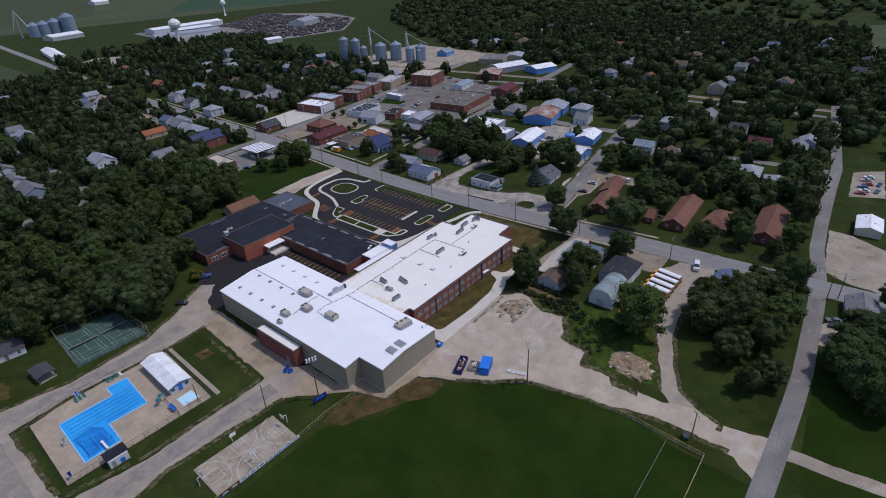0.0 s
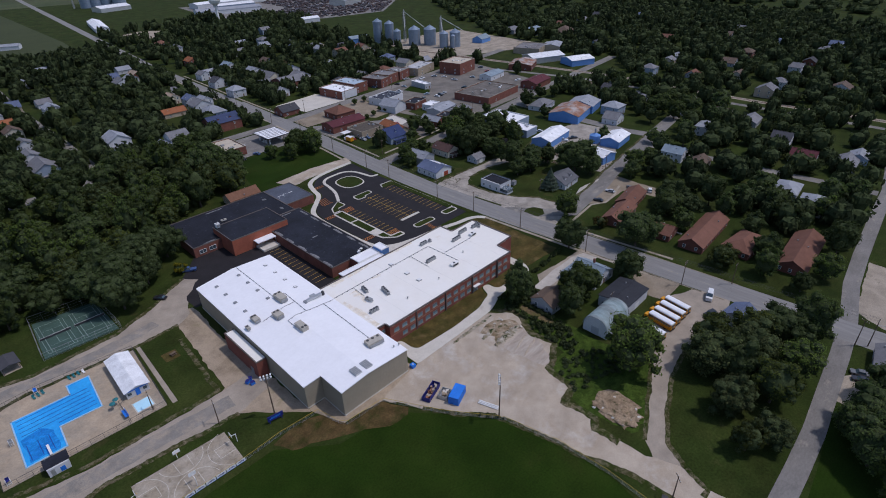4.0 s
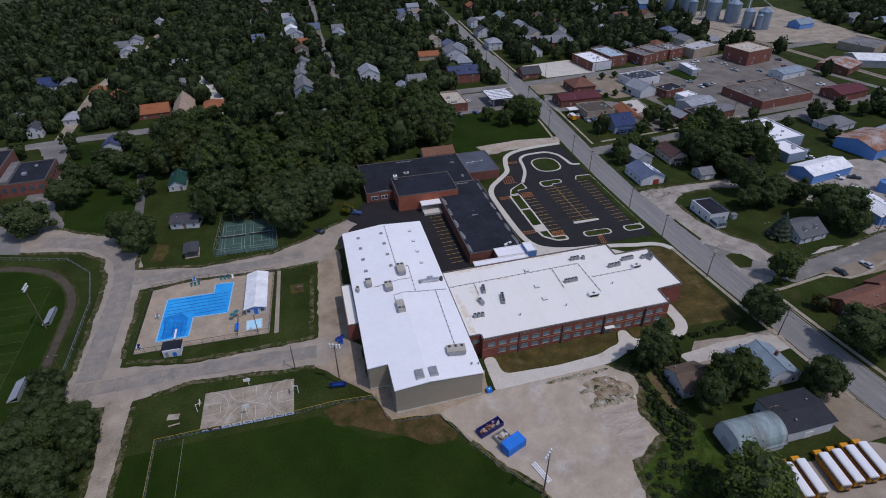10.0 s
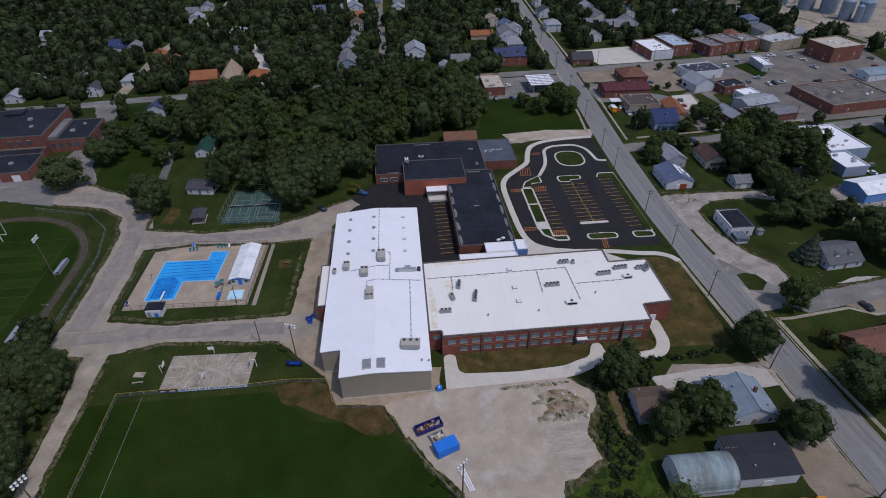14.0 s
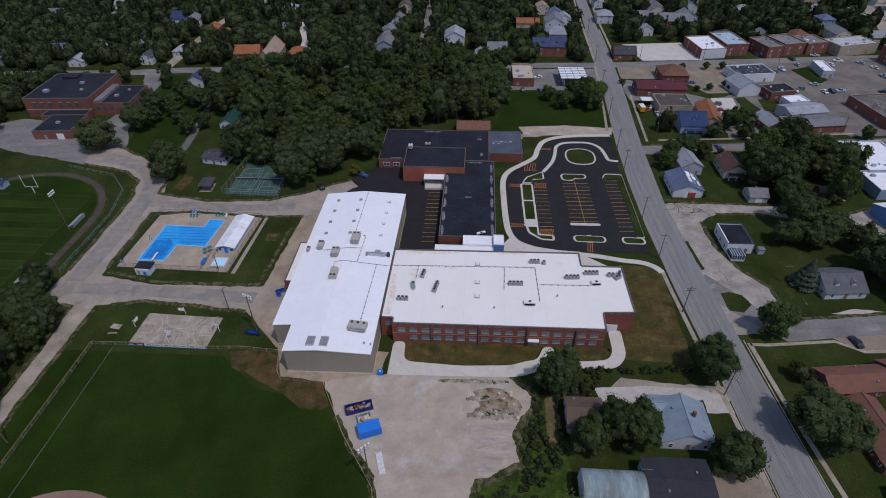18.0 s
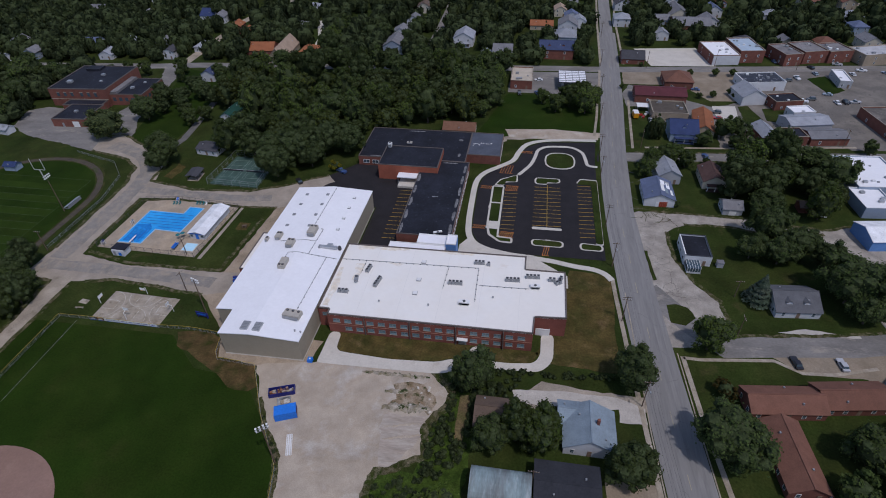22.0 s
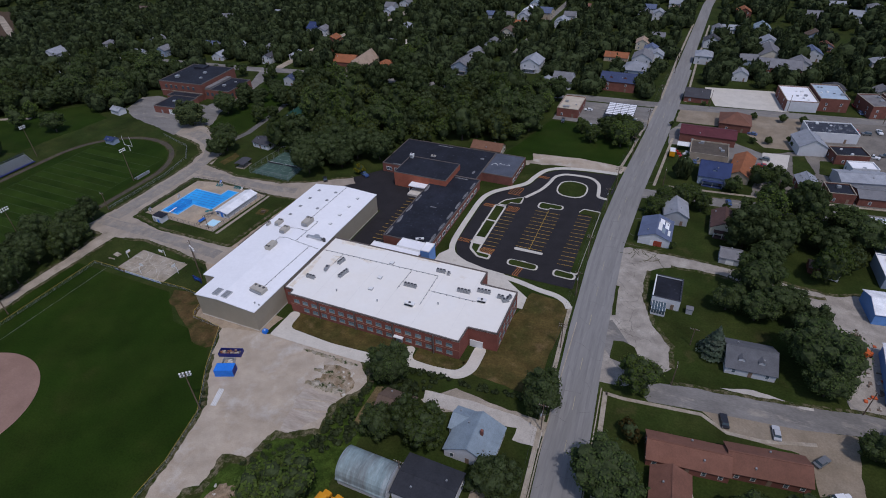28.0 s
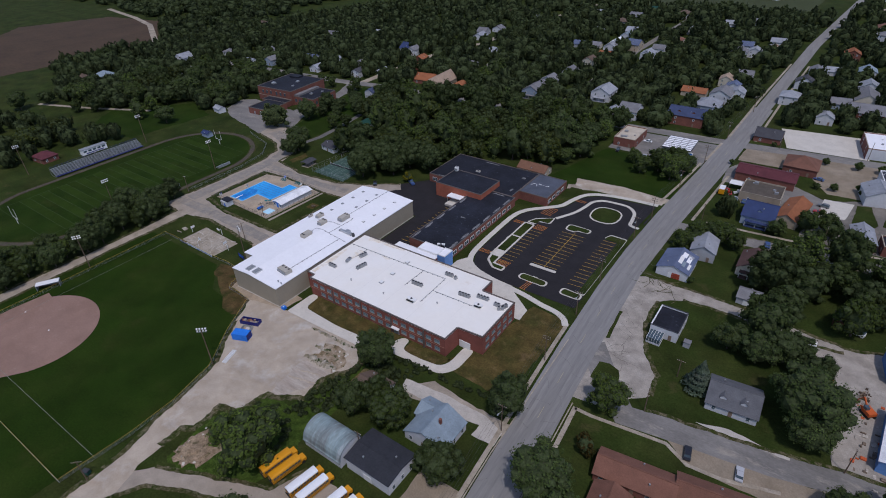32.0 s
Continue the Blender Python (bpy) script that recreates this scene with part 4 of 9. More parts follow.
wing = root("classroom_wing", 0, 0)
WH = 7.3
WING = [(0.02, 14.6), (3.6, 14.6), (3.6, 12.4), (64.5, 12.9), (64.8, 19.6), (74.0, 20.2), (73.9, 40.9), (61.2, 40.7), (61.2, 47.2), (0.25, 46.2)]
block(WING, 2)
for a, b in zip(WING, WING[1:] + WING[:1]):
    bm = bmesh.new()
    wall_run(bm, a, b, WH, WH, 0.3)
    part("wall", bm, BRICK, wing)
    bm = bmesh.new()
    d = (Vector(b) - Vector(a)).normalized()
    o = Vector((d.y, -d.x)) * 0.06
    wall_run(bm, Vector(a) + o, Vector(b) + o, WH + 0.35, WH + 0.35, 0.42)
    for v in bm.verts:
        v.co.z = max(v.co.z, WH)
    part("coping", bm, COPING, wing)
part("roof", prism(bmesh.new(), WING, WH - 0.25, WH + 0.06), WINGROOF, wing, "cream white membrane roof with rust stains")


def lattice(xs, zs, holes, y0, y1):
    """One connected frame: a plate with square openings."""
    bm = bmesh.new()
    solid = {(i, j) for i in range(len(xs) - 1) for j in range(len(zs) - 1)} - set(holes)
    g = {}

    def v(i, j, k):
        if (i, j, k) not in g:
            g[i, j, k] = bm.verts.new((xs[i], (y0, y1)[k], zs[j]))
        return g[i, j, k]
    for i, j in solid:
        bm.faces.new((v(i, j, 0), v(i + 1, j, 0), v(i + 1, j + 1, 0), v(i, j + 1, 0)))
        bm.faces.new((v(i, j, 1), v(i, j + 1, 1), v(i + 1, j + 1, 1), v(i + 1, j, 1)))
        for di, dj, a, b in ((-1, 0, (0, 0), (0, 1)), (1, 0, (1, 1), (1, 0)), (0, -1, (1, 0), (0, 0)), (0, 1, (0, 1), (1, 1))):
            if (i + di, j + dj) not in solid:
                bm.faces.new((v(i + a[0], j + a[1], 0), v(i + b[0], j + b[1], 0), v(i + b[0], j + b[1], 1), v(i + a[0], j + a[1], 1)))
    bmesh.ops.recalc_face_normals(bm, faces=bm.faces)
    return bm


wf = mesh_of("window", lattice((-1.05, -0.97, -0.04, 0.04, 0.97, 1.05), (-0.72, -0.64, -0.08, 0.0, 0.64, 0.72), ((1, 1), (3, 1), (1, 3), (3, 3)), -0.05, 0.06), mat("window_grey", (0.20, 0.21, 0.215), 0.5, 0.05))
WPANES = [mesh_of("pane", boxes((x0, x1, -0.02, 0.05, z0, z1)), TEALGL if z0 < -0.2 else mat("dull_pane", (0.11, 0.17, 0.19), 0.15, 0.25, 2, 0.6, spec=0.6)) for x0, x1 in ((-0.97, -0.04), (0.04, 0.97)) for z0, z1 in ((-0.64, -0.08), (0.0, 0.64))]
ws = mesh_of("sill", boxes((-1.2, 1.2, -0.12, 0.05, -0.9, -0.75)), SLAB)


def glaze(o):
    for me in WPANES:
        twin("pane", me, o, Matrix())


for i in range(17):
    for z in (2.0, 5.1):
        if z < 3 and i in (0, 11):
            continue
        x = 6.3 + i * 3.44
        o = twin("window", wf, wing, pose(x, 12.4 + 0.5 * (x - 3.6) / 60.9, z))
        glaze(o)
        twin("sill", ws, o, Matrix())
o = twin("window", wf, wing, pose(2.3, 14.58, 5.1))
glaze(o)
for i in range(5):
    for z in (2.0, 5.1):
        o = twin("window", wf, wing, pose(73.98, 23 + i * 3.7, z, 0, 0, 90))
        glaze(o)
        twin("sill", ws, o, Matrix())
for x in (14.9, 28.6, 42.4, 56.2):
    part("downpipe", boxes((x - 0.12, x + 0.12, 12.2, 12.56 + 0.008 * (x - 15), 0, WH)), COPING, wing)
part("band", boxes((3.7, 64.4, -0.08, 0.08, 3.5, 3.62)), mat("pale_brick_band", (0.34, 0.16, 0.11), 0.9, 0.1), wing, m=pose(0, 12.36, 0, 0, 0, 0.47))
part("door", boxes((43.1, 45.5, 12.62, 12.8, 0, 2.3)), GREYMET, wing)
part("door_canopy", boxes((42.7, 45.9, 11.6, 12.72, 2.6, 2.8)), TRIM, wing)
part("door", boxes((65.4, 69.6, 19.5, 19.72, 0, 2.8)), TRIM, wing, "white framed glass entrance doors")
STAIN = mat("rust_stained_membrane", (0.70, 0.62, 0.50), 0.75, 0.1, 1.5, 0.5, tint=(0.77, 0.74, 0.68))
for pts in ([(1, 16), (2.6, 16), (3.2, 26), (2, 34), (1, 34)], [(3, 45.6), (10, 46), (22, 46.3), (22, 45.2), (12, 44.6), (5, 43.6)], [(30, 46.4), (44, 46.8), (44, 45.8), (36, 45.2)], [(6, 36.5), (9, 36.5), (8.6, 30), (7, 28)], [(16, 38), (22, 38.4), (20, 36.6)]):
    part("roof_stain", prism(bmesh.new(), ragged(pts, 0.8, 0.5), WH, WH + 0.064), STAIN, wing)
for x in (12, 24, 36, 48, 60):
    part("roof_seam", boxes((x - 0.05, x + 0.05, 13.4, 46, WH + 0.04, WH + 0.075)), mat("membrane_seam", (0.70, 0.68, 0.64), 0.7, 0.05), wing)
tagged(wing, "two storey red brick classroom wing with a cream flat roof", "school building")


def flat_block(name, x0, x1, y0, y1, h, wallm, roofm, label, edge=COPING, lip=0.35):
    e = root(name, (x0 + x1) / 2, (y0 + y1) / 2)
    a, b = (x1 - x0) / 2, (y1 - y0) / 2
    part("wall", boxes((-a, a, -b, b, -0.3, h)), wallm, e)
    part("roof", boxes((-a + 0.3, a - 0.3, -b + 0.3, b - 0.3, h, h + 0.1)), roofm, e)
    part("coping", boxes((-a, a, -b, -b + 0.3, h, h + lip), (-a, a, b - 0.3, b, h, h + lip), (-a, -a + 0.3, -b + 0.3, b - 0.3, h, h + lip), (a - 0.3, a, -b + 0.3, b - 0.3, h, h + lip)), edge, e)
    block([(x0, y0), (x1, y0), (x1, y1), (x0, y1)], 1)
    return tagged(e, label, "school building")


flat_block("old_school_wing", 14, 34.3, 58.2, 112, 4.2, OLDBRICK, TARROOF, "long low old brick school wing with a black tar roof")
flat_block("old_school_block", -15.5, 32.3, 112.02, 140.3, 4.2, OLDBRICK, TARROOF, "low old brick school block with a black tar roof")
flat_block("old_gym", -3.6, 22.0, 101.5, 118.5, 6.8, mat("orange_brick", (0.30, 0.092, 0.055), 0.9, 0.16, 2.5, 0.25), TARROOF, "raised old brick school hall with a black tar roof")
flat_block("old_school_office", 32.35, 47, 119.3, 140.6, 4.1, OLDBRICK, FADED, "low brick school office with a faded grey roof")
flat_block("connector", 13.2, 33.2, 49.5, 52.8, 4.6, BRICK, GYMROOF, "low connecting corridor with a white roof", TRIM)
flat_block("connector_hall", 22.7, 33.2, 52.85, 58.15, 4.9, BRICK, GYMROOF, "entrance hall with a bright white roof", TRIM)
flat_block("lift_tower", 33.25, 36.8, 51.7, 57.2, 6.2, BLUEWALL, GYMROOF, "small pale blue stair tower", TRIM)
for x0, y0, n, dx, dy, rz in ((34.35, 62, 11, 0, 4.4, 90), (-12, 111.98, 2, 4.2, 0, 0), (47.05, 122, 4, 0, 4.6, 90)):
    for i in range(n):
        o = part("old_window", boxes((-1.3, 1.3, -0.05, 0.05, 1.2, 2.7)), GLASS, m=pose(x0 + dx * i, y0 + dy * i, 0, 0, 0, rz))
        part("frame", lattice((-1.42, -1.3, -0.05, 0.05, 1.3, 1.42), (1.08, 1.2, 2.7, 2.82), ((1, 1), (3, 1)), -0.08, 0.06), TRIM, o)
        tagged(o, "wide white framed window of the old school", "window", "old school windows", kind="structure")
TARSTREAK = mat("pale_tar_streak", (0.19, 0.19, 0.195), 0.85, 0.35, 0.8, 0.3, tint=(0.11, 0.112, 0.118))
for k, (x, y, w, d) in enumerate([(33.1, 63 + 8.6 * i, 0.55, 3.2) for i in range(6)] + [(15.0, 62 + 8.8 * i, 0.55, 3.0) for i in range(6)] + [(24, 84, 1.2, 0.4), (26, 110.6, 3.2, 0.4), (-8, 113.2, 2.6, 0.4), (6, 138.6, 4, 0.4), (28, 132, 1.0, 0.9), (29, 118, 0.6, 1.4)]):
    pts = [(x + w * math.cos(a * 0.5236) * abs(math.cos(a * 0.5236)) ** -0.4 if abs(math.cos(a * 0.5236)) > 0.01 else x, y + d * math.sin(a * 0.5236)) for a in range(12)]
    tagged(part("roof_patch", prism(bmesh.new(), ragged(pts, 0.7, 0.28), 4.25, 4.318), TARSTREAK), "pale sealed patch on the tar roof", "roof patch", "tar roof patches", kind="structure")
for x, y, w, d, a in ((35, 130, 1.6, 0.16, 10), (38, 130.6, 1.2, 0.2, -20), (40.4, 130.2, 1.5, 0.14, 5), (36.6, 129, 0.2, 0.8, 30), (34.2, 128.4, 0.9, 0.14, 60), (42, 130.6, 0.5, 0.4, 0), (37.4, 130.4, 0.8, 0.12, 70)):
    tagged(part("sealant_mark", boxes((-w * 0.7, w * 0.7, -d * 0.7, d * 0.7, 4.15, 4.228)), TRIM, m=pose(x, y, 0, 0, 0, a)), "white sealant mark on the faded roof", "roof patch", "white sealant marks", kind="structure")
dock = root("dock_canopy", 9.5, 100.1)
part("roof", boxes((-4.2, 4.2, -2.4, 1.35, 3.3, 3.7)), GYMROOF, dock)
for x in (-3.9, 3.9):
    part("post", boxes((x - 0.1, x + 0.1, -2.2, -2.0, 0, 3.3)), GREYMET, dock)
part("platform", boxes((-3.6, 4.0, -5.0, 1.3, 0, 0.9)), CONC, dock)
tagged(dock, "white flat canopy over a concrete loading dock", "canopy")

# ---- houses near the school ----
house(25, 149, 15.5, 8.5, 2.9, "tan", mat("faded_brown_shingles", (0.17, 0.085, 0.052), 0.9, 0.16, 2, 0.3), label="low bungalow with a faded orange brown roof behind the school")
house(79.5, -13, 12.5, 11.5, 3.0, "white", "paleblue", axis="y", label="white bungalow with a pale blue shingle roof", chimney=True)
house(76, -8.8, 8, 7, 2.9, "white", "paleblue", axis="x", windows=False, name="house_wing", label="side wing of the bungalow with pale blue shingles")
house(55.5, -11.5, 9, 9, 2.9, "grey", "brown", label="small weathered house under trees with a brown roof")
house(129.5, 3.2, 19, 8.4, 2.8, "brick", "red", turn=7, label="long low brick bungalow with a brown red shingle roof")
house(147.5, 7.2, 18, 8.4, 2.8, "brick", "red", turn=9, label="second half of the brown red roofed bungalow row")
house(127, -13, 9, 19, 2.8, "brick", "red", axis="y", turn=4, label="low brick bungalow end with a brown red roof")
house(138, -31, 31, 9.5, 2.8, "brick", "red", turn=3, label="long brick bungalow row with a brown red roof")
house(139, -47, 18, 10.5, 2.8, "brick", "red", turn=-6, label="brick bungalow with a hipped brown red roof", form="hip")
house(146, -65, 31, 10.5, 2.8, "brick", "red", turn=3, label="long brick bungalow near the corner with a brown red roof")
house(143.8, 43.6, 13.2, 12.0, 2.6, "white", mat("slate_shingles", (0.105, 0.108, 0.118), 0.9, 0.16, 3, 0.3), turn=5, rise=3.3, dormers=2, label="white cottage with a dark shingle roof and two dormers")
house(119.0, 65.5, 8.8, 12.2, 3.6, "white", TARROOF, "flat", label="plain white flat roofed house with a black roof")
porch = root("sun_porch", 117.2, 57.0)
part("sill_wall", boxes((-2.2, 2.2, -2.1, -2.0, -0.2, 0.7), (-2.2, -2.1, -2.0, 2.5, -0.2, 0.7), (2.1, 2.2, -2.0, 2.5, -0.2, 0.7)), SIDING["white"], porch)
for i in range(5):
    part("pane", boxes((-2.1 + i * 0.84, -1.3 + i * 0.84, -2.08, -2.03, 0.74, 2.2)), GLASS, porch)
    part("pane", boxes((-2.18, -2.13, -2.0 + i * 0.9, -1.14 + i * 0.9, 0.74, 2.2)), GLASS, porch)
    part("roof_pane", boxes((-2.15 + i * 0.87, -1.35 + i * 0.87, -2.15, 2.5, 2.3, 2.36)), GLASS, porch)
for i in range(6):
    part("mullion", boxes((-2.2 + i * 0.86, -2.12 + i * 0.86, -2.18, 2.5, 2.26, 2.42), (-2.2 + i * 0.84, -2.12 + i * 0.84, -2.12, -2.04, 0.7, 2.3)), TRIM, porch)
tagged(porch, "glazed white sun porch of the flat roofed house", "porch")
house(111.3, 101.5, 11.5, 14, 3.4, "white", "blue", axis="y", garage="s", label="white garage with a patched blue roof and a red door", rise=2.2)
e = root("roof_patches", 111.3, 101.5, 3.4)
for i, (u, v, w, d) in enumerate(((0.6, -3.5, 1.5, 5.5), (2.2, -4.5, 1.2, 3.5), (0.9, 1.5, 1.8, 3.2), (3.0, -0.5, 1.6, 4.5), (4.3, -4.5, 1.0, 3.6), (2.6, 3.4, 2.4, 1.6))):
    q = math.degrees(math.atan2(2.2, 5.75))
    part("patch", boxes((0, w, 0, d, 0, 0.05)), (TRIM, SHINGLE["paleblue"], GYMROOF, SHINGLE["white"], TRIM, SHINGLE["light"])[i], e, m=pose(u, v, 2.2 - u * 2.2 / 5.75 + 0.24, 0, q, 0))
tagged(e, "white and pale blue tarpaulin patches on the garage roof", "roof patch")
e = root("red_garage_door", 112.8, 94.42)
for i in range(4):
    part("panel", boxes((-1.5, 1.5, -0.07, 0.0, 0.05 + i * 0.6, 0.6 + i * 0.6)), mat("red_door_paint", (0.33, 0.06, 0.03), 0.6, 0.12), e)
tagged(e, "red sectional door of the white garage", "garage door")
house(117, 118, 9, 12, 4.2, "grey", "light", axis="y", turn=6, label="grey house with a pale shingle roof")
house(135, 116.5, 9, 13, 3.6, "cream", mat("dark_plum_shingles", (0.085, 0.048, 0.042), 0.9, 0.16, 2, 0.3), axis="y", porch="s", label="tan house with a brown roof and a porch")
house(138, 95.5, 7, 7, 2.7, "grey", "grey", axis="x", garage="s", label="small grey garage with a shingle roof", name="garage", category="garage")
house(130, 158.5, 12.5, 15, 4.0, "blue", "cobalt", dormers=1, porch="s", label="blue house with a blue shingle roof and a dormer")
house(141.5, 168, 9, 22, 3.4, "tan", "orange", axis="y", turn=-8, label="long shed like house with an orange roof", windows=False)

# ---- town centre ----
house(127, 180, 17, 15, 4, "tanbrick", mat("brown_flat_roof", (0.085, 0.07, 0.056), 0.9, 0.25, 4, 0.6), "flat", label="low shop with a grey brown flat roof", name="shop", category="shop")
house(125.5, 200.5, 26, 12.5, 4.2, "brick", "maroon", label="long brick shop with a dark red metal roof", name="shop", category="shop", rise=1.9)
house(138, 222, 15, 15, 4.0, "brick", "red", "hip", label="brick building with a dark red hipped roof", name="shop", category="shop")
house(117.3, 256.5, 13.5, 12, 3.2, "brick", "dark", label="brick bank with a dark shingle roof", name="bank", category="bank")
store = house(169.7, 267, 16, 25, 5.5, "brick", GYMROOF, "flat", turn=8, label="brick store with a white front and a bright white roof", name="shop", category="shop")
part("front_panel", boxes((-7.9, 7.9, -12.62, -12.5, 0.1, 5.7)), SIDING["white"], store, "pale painted shop front")
house(185.5, 272, 14.5, 24, 6.8, "brick", mat("pale_blue_roof", (0.36, 0.44, 0.52), 0.7, 0.1), "flat", turn=8, label="orange brick store with a pale blue roof", name="shop", category="shop")
house(207, 266.5, 11, 19, 6.5, "brick", GREYROOF, "flat", turn=16, label="old brick shop front with a grey roof", name="shop", category="shop")
house(221, 271.5, 15, 18, 6.8, "brick", GREYROOF, "flat", turn=16, label="old two storey brick shop with a grey roof", name="shop", category="shop")
house(236.5, 273, 15, 15, 6.5, "brick", GREYROOF, "flat", turn=16, label="old brick shop with tall windows", name="shop", category="shop")
house(261, 272, 28, 15, 6.0, "tanbrick", mat("pale_grey_roof", (0.42, 0.42, 0.43), 0.8, 0.2, 4, 0.6), "flat", turn=16, label="row of old shops with a pale grey roof", name="shop", category="shop")
house(227.5, 234, 6.2, 17, 3.6, "grey", GYMROOF, "flat", turn=-4, label="narrow strip of shops with a white roof", name="shop", category="shop")
house(285, 248, 25, 21, 9.0, "brick", mat("cream_flat_roof", (0.46, 0.40, 0.32), 0.8, 0.12, 4, 0.6), "flat", turn=12, label="three storey square brick building with a pale roof", name="brick_block", category="shop")
house(171, 204, 12.5, 14, 4.6, "white", "light", axis="y", turn=12, label="white metal sided garage with pale roof", name="garage", category="garage", windows=False, garage="s")
house(182, 224, 22, 14.5, 4.4, "white", mat("patched_navy_roof", (0.035, 0.04, 0.055), 0.85, 0.3, 3, 0.5, spots=((0.4, 0.41, 0.43), 1.3, 0.60, 0.64)), "flat", turn=9, label="shop with a patched dark navy roof", name="shop", category="shop")
house(187, 198, 14.5, 10, 4.2, "brick", TARROOF, "flat", turn=14, label="brick store with a black flat roof", name="shop", category="shop")
house(189, 173, 20, 11.5, 4.2, "grey", "light", turn=12, label="grey metal store with a pale roof", name="shop", category="shop", rise=1.6, windows=False)
house(193.5, 160, 17, 10, 3.6, "brick", "grey", turn=8, label="low grey store beside the town street", name="shop", category="shop", rise=1.5)
house(178.8, 158, 10, 9.5, 4.0, "brick", TARROOF, "flat", turn=8, label="small brick office with a black roof", name="shop", category="shop")
house(242, 177, 42, 30, 4.6, "brick", mat("stained_store_roof", (0.14, 0.125, 0.11), 0.9, 0.3, 5, 0.6, tint=(0.09, 0.08, 0.072), spots=((0.22, 0.2, 0.18), 4, 0.57, 0.66)), "flat", turn=8, label="wide brick store with a stained grey flat roof", name="supermarket", category="shop")
house(286, 209, 22, 11, 3.8, "white", "paleblue", turn=10, label="white shop with a blue green roof", name="shop", category="shop", rise=1.4)
house(289, 166, 24, 14, 4.4, "brick", "maroon", turn=8, label="brick hall with a dark purple roof", name="hall", category="hall", rise=2)
house(331, 211, 24, 20, 4.6, "brick", RUST, turn=25, label="store with a rust red metal roof", name="store", category="shop", rise=2)
house(366, 214, 34, 20, 5.0, "steel", "white", turn=-22, label="long metal warehouse with a white roof", name="warehouse", category="warehouse", rise=2.2, windows=False)
house(374, 182, 24, 18, 5.0, "bluewall", "white", turn=-22, label="blue metal warehouse with a white roof", name="warehouse", category="warehouse", rise=2, windows=False)
house(392, 248, 30, 26, 5, "tanbrick", GREYROOF, "flat", turn=20, label="long tan brick warehouse", name="warehouse", category="warehouse", windows=False)
house(414, 236, 22, 20, 4.4, "tan", "light", turn=20, label="tan metal warehouse with a pale roof", name="warehouse", category="warehouse", windows=False, rise=2)
# Plant walls take blue siding: their bluish shade is put into the colour
house(197, 123.5, 20, 25, 5.0, "blue", GYMROOF, "flat", turn=4, label="low metal plant with a bright white roof", name="warehouse", category="warehouse", windows=False)
house(190.5, 104, 11.5, 14.5, 4.2, "blue", GYMROOF, "flat", turn=4, label="lower white roofed bay of the metal plant", name="warehouse", category="warehouse", windows=False)
house(191, 83, 25, 12, 4.2, "bluewall", "white", turn=8, label="blue metal shed with a white roof", name="shed", category="shed", rise=2, windows=False, garage="s")
house(184.5, 50.5, 11.5, 22, 4.0, "bluewall", "white", axis="y", turn=-4, label="blue shed with a white metal roof", name="shed", category="shed", rise=1.8, windows=False)
house(213, 52.5, 18, 11, 4.0, "bluewall", "white", turn=8, label="blue shed with a pale metal roof", name="shed", category="shed", rise=1.8, windows=False)
house(237, 100, 25, 20, 5.0, "bluewall", RUST, turn=14, label="blue walled shed with a rusted metal roof", name="shed", category="shed", rise=2.6, windows=False)
house(259, 103, 18, 18, 5.0, "bluewall", "light", turn=14, label="blue walled shed with a grey metal roof", name="shed", category="shed", rise=2.6, windows=False)
house(305, 110, 9, 9, 4.6, "white", "dark", axis="y", label="white house with a dark roof beside the railway")
house(246, 73, 12, 10, 3.6, "white", "grey", axis="y", turn=8, label="small white house behind the sheds")
house(300, 128, 14, 9, 3.2, "tan", "brown", label="tan house with a brown roof by the tracks")
house(243, 127, 18, 12, 3.0, "white", "grey", "hip", turn=12, label="white ranch house with a grey hipped roof")
house(400, 320, 18, 12, 4.0, "bluewall", "paleblue", turn=10, label="small blue shed beside the grain bins", name="shed", category="shed", windows=False)
house(191, 185.5, 11, 7.5, 3.6, "white", GYMROOF, "flat", turn=12, label="small store with a bright white roof", name="shop", category="shop")
house(167.6, 160, 8, 14, 3.6, "brick", "light", axis="y", turn=8, label="narrow grey roofed shed beside the town street", name="shed", category="shed")
house(166.5, 99.5, 6, 5, 2.5, "brick", "brown", label="small brown garden shed under trees", name="shed", category="shed", windows=False)
house(52, 215.5, 12, 21, 4.4, "brick", mat("cream_flat_roof", (0.46, 0.40, 0.32), 0.8, 0.12, 4, 0.6), "flat", label="brick shop with a pale flat roof", name="shop", category="shop")
house(71, 261, 21, 14, 6.0, "brick", "navy", label="large brick house with a dark blue roof", dormers=2, rise=3.5)
house(10.5, 279, 13, 15, 5.6, "white", "light", axis="y", porch="s", label="tall white house with a pale gabled roof")
house(38, 254, 12, 13, 5.2, "white", "grey", porch="s", label="white two storey house with a grey roof")
house(28, 250, 7, 9, 3.6, "white", "light", axis="y", label="small white cottage with a pale roof")
house(77, 287, 14, 15, 5.6, "blue", "light", "hip", label="pale blue two storey house with a light roof")
house(79, 312, 13, 14, 5.6, "white", "grey", axis="y", label="white two storey house beside the main road")
house(61, 316, 16, 9, 3.2, "tan", "orange", label="low house with an orange brown roof")
house(117, 330, 11, 12, 5.4, "white", "light", axis="y", label="white house with a hipped roof", form="hip")
house(163, 324, 25, 20, 5, "brick", "grey", label="brick church hall with a grey roof", name="hall", category="hall", rise=3)

